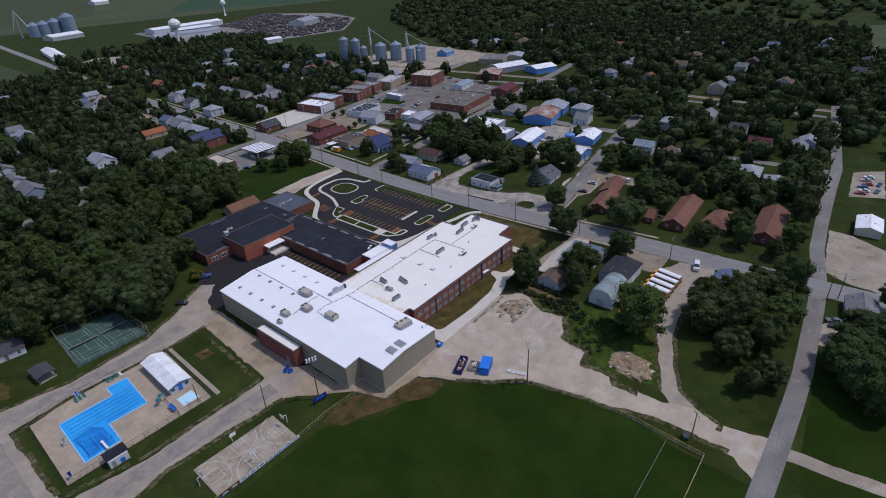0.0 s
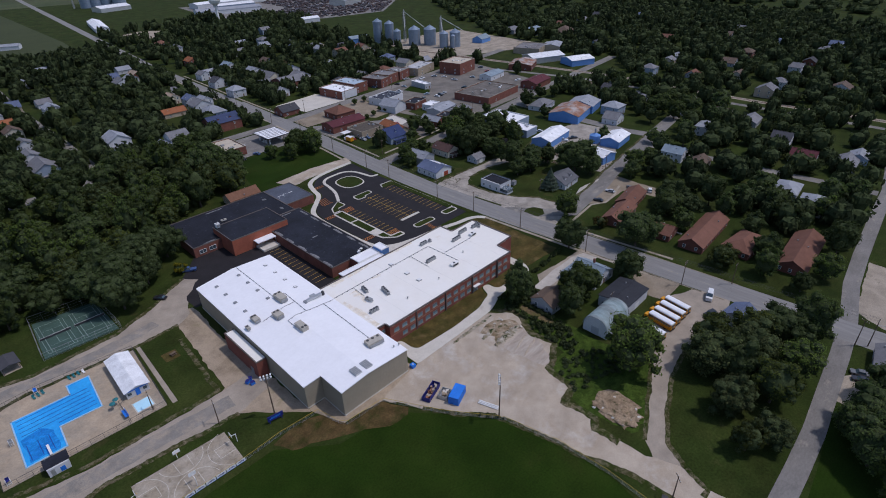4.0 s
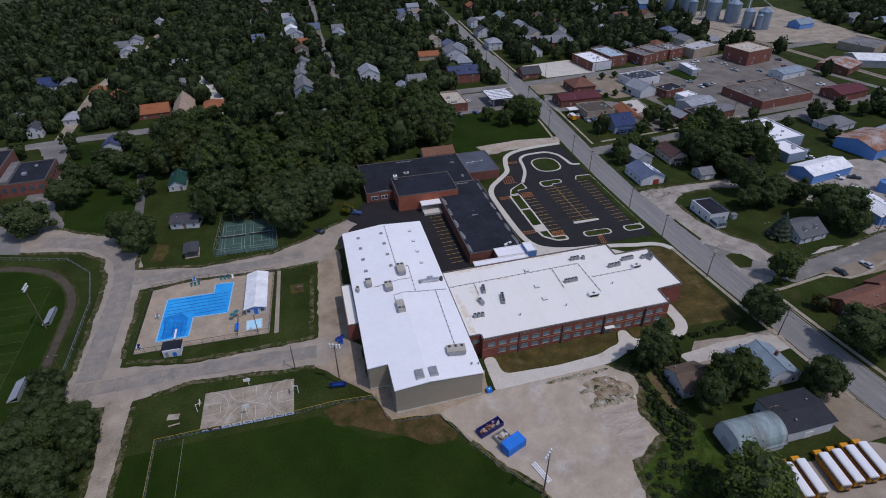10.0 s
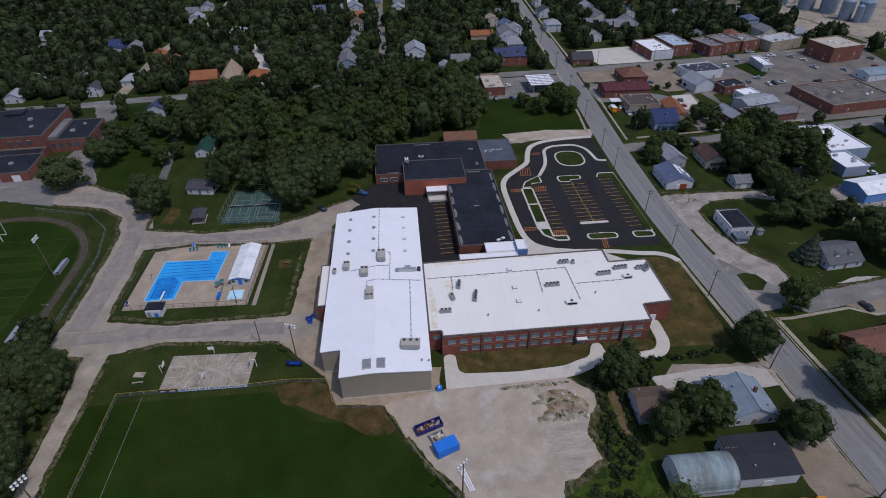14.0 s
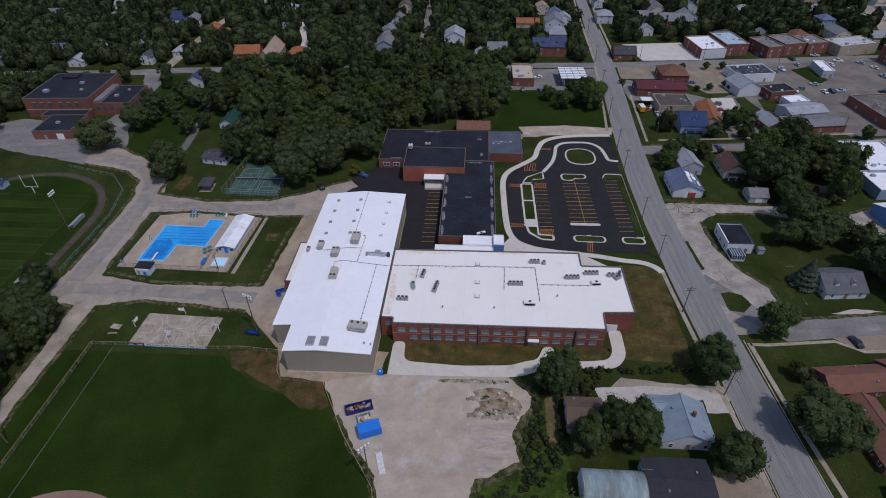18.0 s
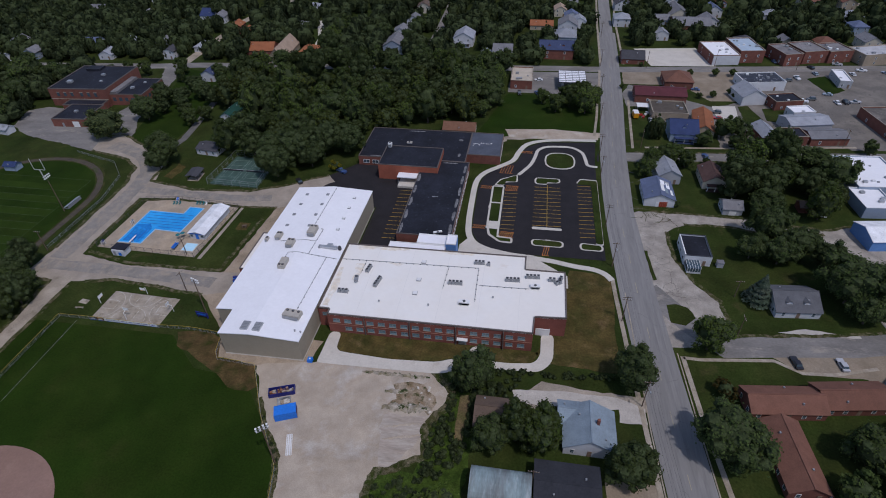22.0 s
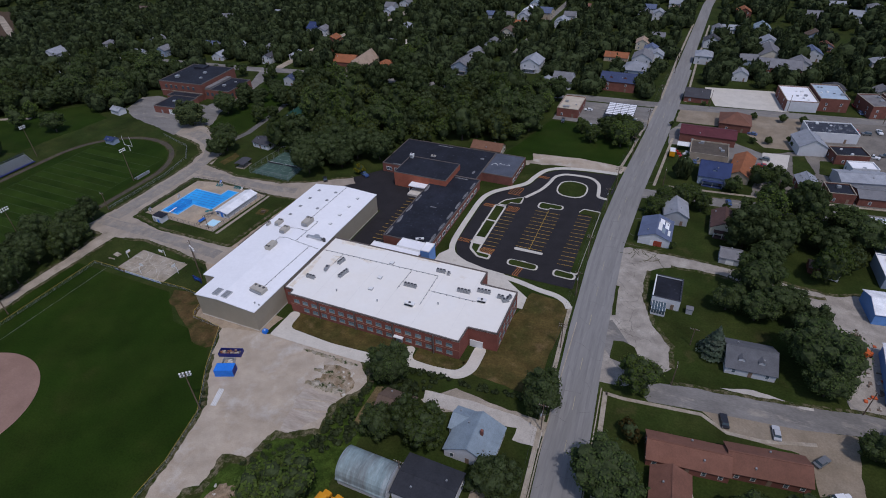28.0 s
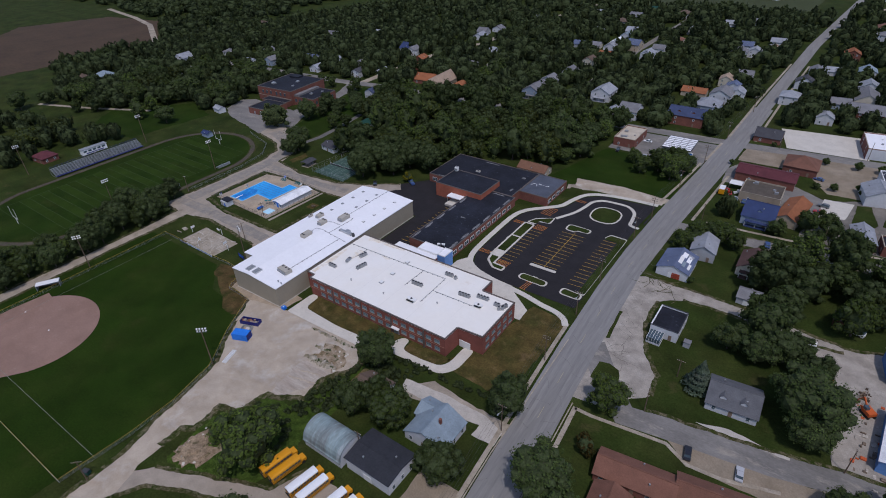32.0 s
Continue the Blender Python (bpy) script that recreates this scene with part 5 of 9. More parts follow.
# ---- west side buildings ----
she = root("picnic_shelter", -84.2, 92.4, 0, 4)
part("roof", gable(bmesh.new(), 5.0, 6.8, 2.4, 0.5, 0.3, 0.14, "y"), SHINGLE["dark"], she)
for x in (-2.2, 2.2):
    for y in (-3.1, 0, 3.1):
        part("post", boxes((x - 0.09, x + 0.09, y - 0.09, y + 0.09, -0.1, 2.4)), WOODP, she)
part("slab", boxes((-2.5, 2.5, -3.4, 3.4, -0.1, 0.06)), SLAB, she)
tagged(she, "small open picnic shelter with a dark roof", "shelter")
house(-88.2, 115.2, 10.8, 8, 2.7, "white", "dark", turn=-8, label="white garage with a dark shingle roof", name="garage", category="garage", rise=1.4)
house(-95.6, 152.5, 7, 14, 2.8, "white", "green", axis="y", label="white picnic shelter with a dark green roof", name="shelter", category="shelter", rise=2.2)
house(-103, 243, 11, 30, 4.0, "tanbrick", "tan", axis="y", turn=3, label="church with a steep tan shingle roof", name="church", category="church", rise=5.5)
house(-120.5, 248.5, 18, 13, 3.0, "brick", "orange", turn=6, label="low brick house with an orange roof")
house(-146, 278, 10, 15, 3.0, "brick", "orange", axis="y", label="brick house with an orange brown roof")
house(-87, 248, 11, 12, 3.2, "brick", "orange", "hip", label="church annexe with an orange hipped roof")
house(-162, 249, 10, 11, 3.2, "white", "light", "hip", label="white house with a pale hipped roof")
house(-132, 200, 8, 9, 4.6, "white", "navy", axis="y", label="white house with a dark blue roof")
house(-194, 320, 12, 14, 3, "white", "cobalt", axis="x", label="white house with a bright blue roof")
house(-33, 262, 13, 18, 5.2, "blue", "grey", axis="y", porch="s", label="large blue grey house with a porch")
house(-34, 286, 12, 12, 5.0, "white", "grey", axis="y", porch="s", label="white house with a grey roof and a porch")
osch = root("old_high_school", -186.5, 172, 0, 4)


def parapet(x0, x1, y0, y1, z, lip=0.45):
    return boxes((x0, x1, y0, y0 + 0.4, z, z + lip), (x0, x1, y1 - 0.4, y1, z, z + lip), (x0, x0 + 0.4, y0 + 0.4, y1 - 0.4, z, z + lip), (x1 - 0.4, x1, y0 + 0.4, y1 - 0.4, z, z + lip))


for nm, x0, x1, y0, y1, h in (("main_wall", -16.5, 16.5, -17, 17, 9.5), ("low_wall", 16.52, 35, -15, 8, 6.0), ("shop_wall", 0, 18, -42, -24, 4.0), ("link_wall", -6, 16, -23.98, -17.02, 3.4)):
    part(nm, boxes((x0, x1, y0, y1, -0.3, h)), OLDBRICK, osch)
    part(nm.replace("wall", "roof"), boxes((x0 + 0.4, x1 - 0.4, y0 + 0.4, y1 - 0.4, h, h + 0.1)), TARROOF, osch)
    part(nm.replace("wall", "coping"), parapet(x0, x1, y0, y1, h), COPING, osch)
part("side_roof", boxes((17, 20.5, -14.5, 7.5, 6.1, 7.4)), GREYROOF, osch, "paler grey raised roof strip")
part("fly_tower", boxes((-10, -2, 9, 15, 9.62, 10.8)), TARROOF, osch)
for x in (-11.5, -7.5, -3.5, 2, 6, 10):
    w = part("window", boxes((x - 0.8, x + 0.8, -17.06, -16.98, 5.6, 7.6)), GLASS, osch)
    part("lintel", boxes((x - 0.9, x + 0.9, -17.1, -16.98, 7.62, 7.9)), SLAB, w)
for x in (18.5, 22, 25.5, 29, 32.5):
    part("window", boxes((x - 0.9, x + 0.9, -15.06, -14.98, 2.4, 4.4)), GLASS, osch)
for y in (-12, -8, -4, 0, 4):
    part("window", boxes((34.98, 35.06, y - 1, y + 1, 2.4, 4.4)), GLASS, osch)
part("band", boxes((-16.6, 16.6, -17.08, -17.0, 3.9, 4.2)), SLAB, osch)
part("garage_door", boxes((11, 14.4, -42.06, -41.98, 0, 3.0)), TRIM, osch)
part("door", boxes((5, 6.2, -42.06, -41.98, 0, 2.2)), GREYMET, osch)
for x, y, z, k in ((-9, -8, 9.6, 1.2), (4, 3, 9.6, 0.9), (8, -6, 9.6, 0.7), (25, -6, 6.1, 0.9), (8, -33, 4.1, 0.8), (28, 2, 6.1, 0.6)):
    part("roof_unit", boxes((x - k, x + k, y - k, y + k, z, z + k)), STEEL, osch)
block([(-206, 128), (-154, 128), (-150, 195), (-206, 195)], 0)
tagged(osch, "large old red brick school with black flat roofs", "school building")
# houses among the western trees
for x, y, w, d, h, wl, rf, fm, ax in ((-349, 188, 12, 13, 4.6, "white", "light", "gable", "y"), (-269, 133, 7, 7, 3, "white", "light", "gable", "x"), (-304, 162, 8, 8, 3, "white", "grey", "gable", "y"), (-222, 15, 11, 9, 3, "brick", "maroon", "hip", "x"),
                                      (-295, 240, 10, 11, 4.8, "white", "grey", "gable", "y"), (-239, 242, 12, 11, 5, "white", "blue", "gable", "x"), (-216, 248, 8, 9, 4.8, "white", "light", "gable", "y")):
    house(x, y, w, d, h, wl, rf, fm, ax, 6)
for x, y, w, d, h, wl, rf, fm, ax in ((-190, 248, 9, 9, 5, "white", "grey", "gable", "y"), (-333, 226, 11, 10, 3, "white", "grey", "hip", "x"), (-287, 213, 10, 9, 3, "white", "light", "gable", "x"), (-270, 223, 9, 11, 4.6, "blue", "grey", "gable", "y"),
                                      (-177, 233, 7, 9, 4.8, "white", "dark", "gable", "y"), (-219, 228, 9, 9, 3.2, "white", "light", "gable", "y")):
    house(x, y, w, d, h, wl, rf, fm, ax, 4)
house(-356, 122, 24, 13, 3.4, "white", "paleblue", "hip", label="wide pale roofed ranch house among park trees")
house(-369, 110, 10, 8, 3, "brick", "brown", "gable", label="brown roofed annexe of the ranch house")

# ---- barn by the bus yard ----
barn = root("barn", 58.8, -31.6)
barn.scale = (0.84, 0.86, 0.96)
arch = [(5 * math.cos(radians(a)) * (1 if a in (0, 180) else 0.98), 2.6 + 4.1 * math.sin(radians(a)) ** 0.9) for a in range(0, 181, 15)]
sect = [(-5, -0.3), (5, -0.3)] + arch
bm = bmesh.new()
ends = [[bm.verts.new((x, s, z)) for s, z in sect] for x in (-8, 8)]
for i in range(len(sect)):
    bm.faces.new((ends[0][i], ends[1][i], ends[1][(i + 1) % len(sect)], ends[0][(i + 1) % len(sect)]))
bm.faces.new(ends[0])
bm.faces.new(ends[1])
bmesh.ops.recalc_face_normals(bm, faces=bm.faces)
part("wall", bm, SIDING["white"], barn)
bm = bmesh.new()
over = [(-5.5, 2.3)] + [(a * 1.03, b + 0.12) for a, b in arch[::-1]] + [(5.5, 2.3)]
m0 = len(over)
ends = [[bm.verts.new((x, s, z)) for s, z in over + [(a, b + 0.16) for a, b in over[::-1]]] for x in (-8.3, 8.3)]
for i in range(2 * m0):
    bm.faces.new((ends[0][i], ends[1][i], ends[1][(i + 1) % (2 * m0)], ends[0][(i + 1) % (2 * m0)]))
for end in ends:
    for i in range(m0 - 1):
        bm.faces.new((end[i], end[i + 1], end[2 * m0 - 2 - i], end[2 * m0 - 1 - i]))
bmesh.ops.recalc_face_normals(bm, faces=bm.faces)
part("roof", bm, mat("weathered_barn_metal", (0.23, 0.30, 0.31), 0.75, 0.2, 3, 0.5, tint=(0.17, 0.19, 0.19), stretch=(1.5, 0.3, 0.3), spots=((0.32, 0.37, 0.38), 2.5, 0.56, 0.66)), barn, "weathered blue grey metal arched roof")
for x in range(-7, 8, 2):
    part("rafter", boxes((x - 0.04, x + 0.04, -4.4, 4.4, 2.7, 2.8)), WOODP, barn)
part("door", boxes((-8.1, -8.0, -1.6, 1.6, 0, 3)), SIDING["grey"], barn)
block([(50, -39), (82, -39), (82, -23), (50, -23)], 1)
tagged(barn, "grey round roofed barn with weathered blue metal", "barn")
house(73.8, -29.4, 14.4, 10.6, 4.2, "white", mat("black_roll_roof", (0.028, 0.03, 0.037), 0.85, 0.2, 3, 0.5), axis="x", label="low white workshop with a nearly flat dark roof", name="workshop", category="workshop", rise=0.8, garage="s")


# ---- school grounds: parking lot ----
area("courtyard", [(0.6, 46.6), (13.1, 49.4), (13.9, 58), (13.9, 101.4), (-3.7, 101.4), (-3.7, 112), (-16, 113), (-26, 101), (-31, 88), (-30.5, 79), (0.6, 79.5)], 0.03, NEWASPH, "fresh black asphalt service yard", "yard")
area("parking_lot", rounded([(90.6, 145.6), (64.5, 142.6), (57.5, 136), (54.3, 122.5), (46.6, 116.5), (41, 109), (39.5, 100), (40.3, 69), (43.5, 62), (50.9, 58.3), (62, 57.5), (90.4, 57.8), (90.4, 63), (89.4, 67), (89.2, 118), (89.6, 127), (90.6, 128)], 2.5), 0.052, NEWASPH, "fresh black asphalt school parking lot", "parking lot")


def kerbed(name, pts, label, r=1.5, green=True, material=CONC, w=0.7, z=0.16):
    """A raised traffic island: concrete kerb round a lawn."""
    pts = rounded(pts, r)
    ob = area(name, pts, z, material, label, "island")
    if green:
        c = Vector((sum(p[0] for p in pts) / len(pts), sum(p[1] for p in pts) / len(pts)))
        inner = [tuple(Vector(p) + (c - Vector(p)).normalized() * w) for p in pts]
        part("lawn", prism(bmesh.new(), inner, 0.0, z + 0.03), GRASS, ob)
    return ob


area("lot_walk_west", ribbon([(90, 147.2), (76, 146.2), (65, 144), (58, 139.5), (54.8, 132), (52.6, 124), (47, 117.8), (41, 111.5), (38.3, 104), (38.1, 90), (38.8, 72), (40.5, 64.5), (44, 60.4), (52, 57.2), (64, 56)], 2.3), 0.14, CONC, "pale concrete pavement round the parking lot", "pavement")
area("lot_terrace", [(36.9, 49.9), (62.2, 48), (62.2, 41.6), (75.6, 41.6), (75.4, 47.6), (64, 56), (44, 60.4), (39.4, 64), (37.0, 60)], 0.132, CONC, "pale concrete terrace behind the wing", "pavement")
area("lot_walk_south", ribbon([(62, 56), (70, 55), (78, 53.2), (84, 52.4), (88, 50.4), (90, 47.5)], 2.2), 0.15, CONC, "curving pale concrete pavement to the road", "pavement")
area("loop_walk", ribbon([(55.6, 111.6), (60.2, 120.4), (62.2, 128), (63.4, 134.5), (67, 138.2), (73, 139.2), (79, 138.8), (83.2, 134.6), (84.6, 128), (85.4, 123.4), (89.4, 122.4)], 1.5), 0.15, CONC, "pale concrete walk round the bus loop", "pavement")
kerbed("loop_island", [(66.5, 118.5), (80, 118.5), (80, 133.3), (66.5, 133.3)], "round grass island in the bus loop", 7)
kerbed("island_top", [(62.6, 105.2), (62.6, 110.4), (73.4, 110.4), (73.4, 107), (68, 106.4), (67.6, 105)], "grass island at the head of the stalls", 2)
kerbed("island_east", [(79.8, 107.6), (81.5, 111.4), (88.6, 111.2), (88.6, 66), (86, 66), (86, 107.4)], "narrow grass strip between lot and road", 1.0)
kerbed("island_south_east", [(80, 62.6), (80, 66.8), (88.4, 66.2), (88.4, 62.6)], "small planted island beside the lot exit", 1.8)
kerbed("island_centre", [(62.6, 63), (62.6, 66.9), (74.4, 66.6), (74.4, 63)], "oval grass island with a pale crossing", 1.9)
kerbed("island_bar", [(62.6, 73), (62.6, 74.6), (73.8, 74.6), (73.8, 73.2)], "long white concrete island", 0.8, False)
isle = kerbed("island_west", [(45.2, 101.7), (50.4, 101.7), (50.5, 66.9), (55.9, 66.6), (55.9, 63.2), (51, 63.4), (46.4, 67.5), (45.4, 74)], "long grass island with concrete crossings", 1.2, False)
for bed in ([(46.0, 89.4), (49.7, 89.4), (49.7, 100.9), (46.0, 100.9)], [(46.1, 76.2), (49.7, 76.2), (49.7, 88.5), (46.0, 88.5)], [(46.7, 71.2), (49.8, 71.2), (49.9, 66.2), (55.1, 65.9), (55.1, 64.0), (51.3, 64.2), (47.3, 68)]):
    part("lawn", prism(bmesh.new(), bed, 0.0, 0.19), GRASS, isle)
kerbed("island_west_top", [(46, 102.2), (48, 107), (55.3, 111.8), (55.7, 105.9), (50.4, 104.8), (50, 102)], "tapered grass island beside the drop off lane", 1)
area("verge_east", [(88.8, 56), (90.6, 56), (90.2, 118), (89.6, 130), (92, 148), (89.9, 148), (88.6, 128), (88.4, 112)], 0.1, GRASS, "grass verge beside the main road", "grass")
area("gravel_north", [(47, 141), (60, 146), (92, 150.5), (96, 152), (95, 156), (60, 152), (46, 146)], 0.03, GRAVEL, "pale gravel strip north of the lot", "gravel", rough=0.6)
area("wing_walk", rounded([(3.8, 12.3), (7.3, 12.3), (7.5, 5.0), (24, 4.1), (38, 5.0), (41.8, 6.7), (45.4, 7.4), (47.5, 12.4), (50.3, 12.4), (50.6, 7.6), (57.8, 7.4), (65.4, 8.4), (67.2, 11.6), (67.2, 20.2), (71, 20.2), (70.9, 10), (67.4, 5.4), (58, 5.0), (48, 4.4), (39.2, 0.9), (20, 0.3), (4.8, 0.0), (3.5, 0.1), (3.5, 1.4)], 2.6), 0.12, CONC, "pale concrete walk along the classroom wing", "pavement")


def lines(name, rows, w, material, label, group="", z=0.062):
    """Painted stripes, each from a to b."""
    bm = bmesh.new()
    for x0, y0, x1, y1 in rows:
        d = Vector((x1 - x0, y1 - y0))
        nrm = Vector((-d.y, d.x)).normalized() * w / 2
        v = [bm.verts.new((*q, zz)) for zz in (z - 0.004, z) for q in ((x0 - nrm.x, y0 - nrm.y), (x1 - nrm.x, y1 - nrm.y), (x1 + nrm.x, y1 + nrm.y), (x0 + nrm.x, y0 + nrm.y))]
        for f in ((4, 5, 6, 7), (0, 1, 5, 4), (1, 2, 6, 5), (2, 3, 7, 6), (3, 0, 4, 7)):
            bm.faces.new([v[i] for i in f])
    return tagged(part(name, bm, material), label, "road marking", group, "structure")


lines("stall_lines_west", [(50.7, 69 + i * 2.75, 56.0, 69.2 + i * 2.75) for i in range(11)], 0.16, YELLOW, "yellow stall lines beside the long island")
lines("stall_lines_centre", [(62.8, 75.6 + i * 2.72, 73.4, 75.9 + i * 2.72) for i in range(11)] + [(68.2, 75, 68.0, 105)], 0.16, YELLOW, "yellow double row of stall lines")
lines("stall_lines_east", [(80.3, 70.2 + i * 2.72, 85.8, 70.5 + i * 2.72) for i in range(14)], 0.16, YELLOW, "yellow stall lines beside the road")
lines("yard_stall_lines", [(7.6, 60.5 + i * 2.72, 12.6, 60.7 + i * 2.72) for i in range(14)], 0.16, YELLOW, "yellow stall lines in the service yard", z=0.04)


for x0, x1, y0, y1 in ((45.1, 50.5, 85.1, 86.7), (45.3, 50.5, 71.6, 72.9), (45.6, 50.3, 98.7, 100.6), (67.6, 69.4, 62.9, 67.0), (47.6, 50.2, 75.6, 78.2)):
    area("island_crossing", [(x0, y0), (x1, y0), (x1, y1), (x0, y1)], 0.185, CONC, "pale concrete crossing through a grass island", "crossing")


def hatch(x0, x1, y0, y1, n):
    return [(x0 + (x1 - x0) * i / n, y0, x0 + (x1 - x0) * (i + 1) / n, y1) for i in range(n)] + [(x0, y0, x1, y0), (x0, y1, x1, y1)]


lines("crossings", hatch(40.6, 45.2, 99.4, 101.2, 5) + hatch(40.3, 45.2, 71.2, 73, 5) + hatch(50.8, 56, 98.8, 102.4, 7) + hatch(50.8, 56, 67.0, 70, 7) + hatch(66.8, 69.2, 57.8, 62.8, 3) + hatch(47.5, 53, 112.5, 119, 5) + hatch(54.5, 61, 131.5, 133, 5) + hatch(5.8, 10.2, 97, 99.5, 6), 0.22, mat("orange_line_paint", (0.42, 0.15, 0.03), 0.7, 0.15, 2, 0.3), "orange hatched crossings on black asphalt")
lines("road_lines", [(*(Vector(a).lerp(Vector(b), u)), *(Vector(a).lerp(Vector(b), min(1, u + 0.1)))) for a, b in zip(MAIN[3:10], MAIN[4:11]) for u in (0.05, 0.35, 0.65)], 0.14, mat("faded_line_paint", (0.33, 0.29, 0.2), 0.8, 0.2), "faded yellow centre dashes of the main road", z=0.06)


# ---- roof equipment ----
def rtu(x, y, z, w=2.2, d=3.4, h=1.6, turn=0.0, label="beige rooftop air handling unit with two fans", fans=2, mt=None):
    e = root("rooftop_unit", x, y, z, turn)
    mt = mt or mat("unit_beige", (0.40, 0.37, 0.32), 0.6, 0.08, 2, 0.4)
    part("curb", boxes((-w / 2 + 0.1, w / 2 - 0.1, -d / 2 + 0.1, d / 2 - 0.1, -0.15, 0.3)), TRIM, e)
    part("cabinet", boxes((-w / 2, w / 2, -d / 2, d / 2, 0.3, h)), mt, e)
    part("hood", boxes((-w / 2 + 0.2, w / 2 - 0.2, -d / 2 - 0.5, -d / 2, 0.5, h - 0.4)), GREYMET, e)
    for i in range(fans):
        u = (i + 0.5) / fans * w - w / 2
        f = part("fan", lathe(bmesh.new(), [(0.42, h), (0.42, h + 0.14), (0.34, h + 0.14), (0.34, h + 0.02)], 12, u, d / 2 - 0.7), DARKMET, e)
        part("guard", boxes((u - 0.4, u + 0.4, d / 2 - 0.72, d / 2 - 0.68, h + 0.12, h + 0.15), (u - 0.02, u + 0.02, d / 2 - 1.1, d / 2 - 0.3, h + 0.12, h + 0.15)), GREYMET, f)
    return tagged(e, label, "rooftop unit", "rooftop units")


rtu(-13.0, 48.2, 9.3, 2.6, 4.6, 1.9)
rtu(-18.4, 40.8, 9.1, 2.4, 3.4, 1.7)
rtu(-16.6, 30, 9.3, 2.2, 4.4, 1.7, 180)
rtu(-5.4, 8.9, 8.6, 5.2, 2.8, 1.6, -6, fans=3)
rtu(-24.2, 44.8, 8.7, 1.9, 3.2, 1.5)
rtu(-27.9, 42.9, 8.5, 1.0, 1.8, 1.2, fans=1)


def condensers(x, y, n, turn=0.0, length=1.15):
    """A row of fan coil condensers on a rack."""
    e = root("condenser_row", x, y, 7.36, turn)
    part("rack", boxes((-n * length / 2, n * length / 2, -0.55, -0.45, 0, 0.35), (-n * length / 2, n * length / 2, 0.45, 0.55, 0, 0.35)), GREYMET, e)
    for i in range(n):
        u = (i + 0.5 - n / 2) * length
        c = part("condenser", boxes((u - 0.45, u + 0.45, -0.5, 0.5, 0.35, 1.25)), GREYMET, e)
        part("fan", lathe(bmesh.new(), [(0.36, 1.25), (0.36, 1.34), (0.3, 1.34), (0.3, 1.26)], 10, u, 0), DARKMET, c)
    return tagged(e, "row of grey condensers on a roof rack", "condenser", "rooftop units")


condensers(10.8, 33.8, 3, 80)
condensers(15.2, 28.0, 4, 78)
condensers(5.6, 22.4, 3)
condensers(39.7, 30.8, 4, 2)
condensers(46.2, 41.6, 3, 2)
condensers(49.2, 41.2, 1, 2)
condensers(57.4, 34.6, 4, 4)
condensers(63.6, 36.9, 4, 4)
for i, (x, y) in enumerate(((69.6, 36.2), (71.6, 35.2), (72.2, 36.8))):
    condensers(x, y, 2, 35 * i)
rtu(8.2, 28.4, 7.4, 1.2, 2.6, 1.0, 10, "low grey exhaust unit on the cream roof", 1, GREYMET)
rtu(43.5, 22.6, 7.36, 3.4, 1.4, 0.9, 0, "low white roof unit with a curved intake", 1, TRIM)
rtu(64.5, 32.6, 7.36, 3.0, 1.3, 0.9, 4, "low white roof unit with a curved intake", 1, TRIM)


def hatch_box(name, x, y, z, w, d, h, m, label, group):
    e = root(name, x, y, z)
    part("frame", boxes((-w / 2, w / 2, -d / 2, d / 2, -0.2, h)), GREYMET, e)
    part("lid", boxes((-w / 2 + 0.12, w / 2 - 0.12, -d / 2 + 0.12, d / 2 - 0.12, h, h + 0.12)), m, e)
    return tagged(e, label, "skylight", group)


for x in (-24, -15.6, -5.2):
    for i in range(4):
        hatch_box("skylight", x + (0.1 - 0.05 * i), 72 - 6.75 * i, roof_z(x) + 0.08, 1.1, 1.1, 0.28, TRIM if x > -6 else GREYMET, "small square skylight on the gymnasium roof", "gym skylights")
for y in (24.8, 31.1, 39.9):
    hatch_box("roof_hatch", 27.9, y, 7.34, 1.5, 1.5, 0.3, TRIM, "square framed skylight on the cream roof", "wing skylights")
for x in (-17.1, -13.4):
    e = root("smoke_vent", x, 2.6, roof_z(x) + 0.1)
    part("frame", boxes((-1.1, 1.1, -1.6, 1.6, -0.2, 0.5)), STEEL, e)
    part("louvre", boxes(*[(-0.95, 0.95, -1.45 + i * 0.6, -1.1 + i * 0.6, 0.5, 0.62) for i in range(5)]), GREYMET, e)
    tagged(e, "pale grey smoke vent near the gym roof edge", "roof vent", "smoke vents")
duct = root("roof_duct", -4.6, 41.0, roof_z(-4.6) + 0.1)
part("duct", boxes((-3.2, 2.6, -0.5, 0.5, 0.3, 1.1), (-1.0, 0.8, 0.5, 1.5, 0.3, 1.2)), STEEL, duct)
part("elbow", boxes((-3.9, -3.2, -0.7, 0.7, -0.1, 0.9)), GREYMET, duct)
part("fan", lathe(bmesh.new(), [(0.6, -0.2), (0.6, 0.9), (0.3, 1.3)], 10, 3.4, 0.2), DARKMET, duct)
tagged(duct, "bent galvanised air duct on the gymnasium roof", "roof duct")


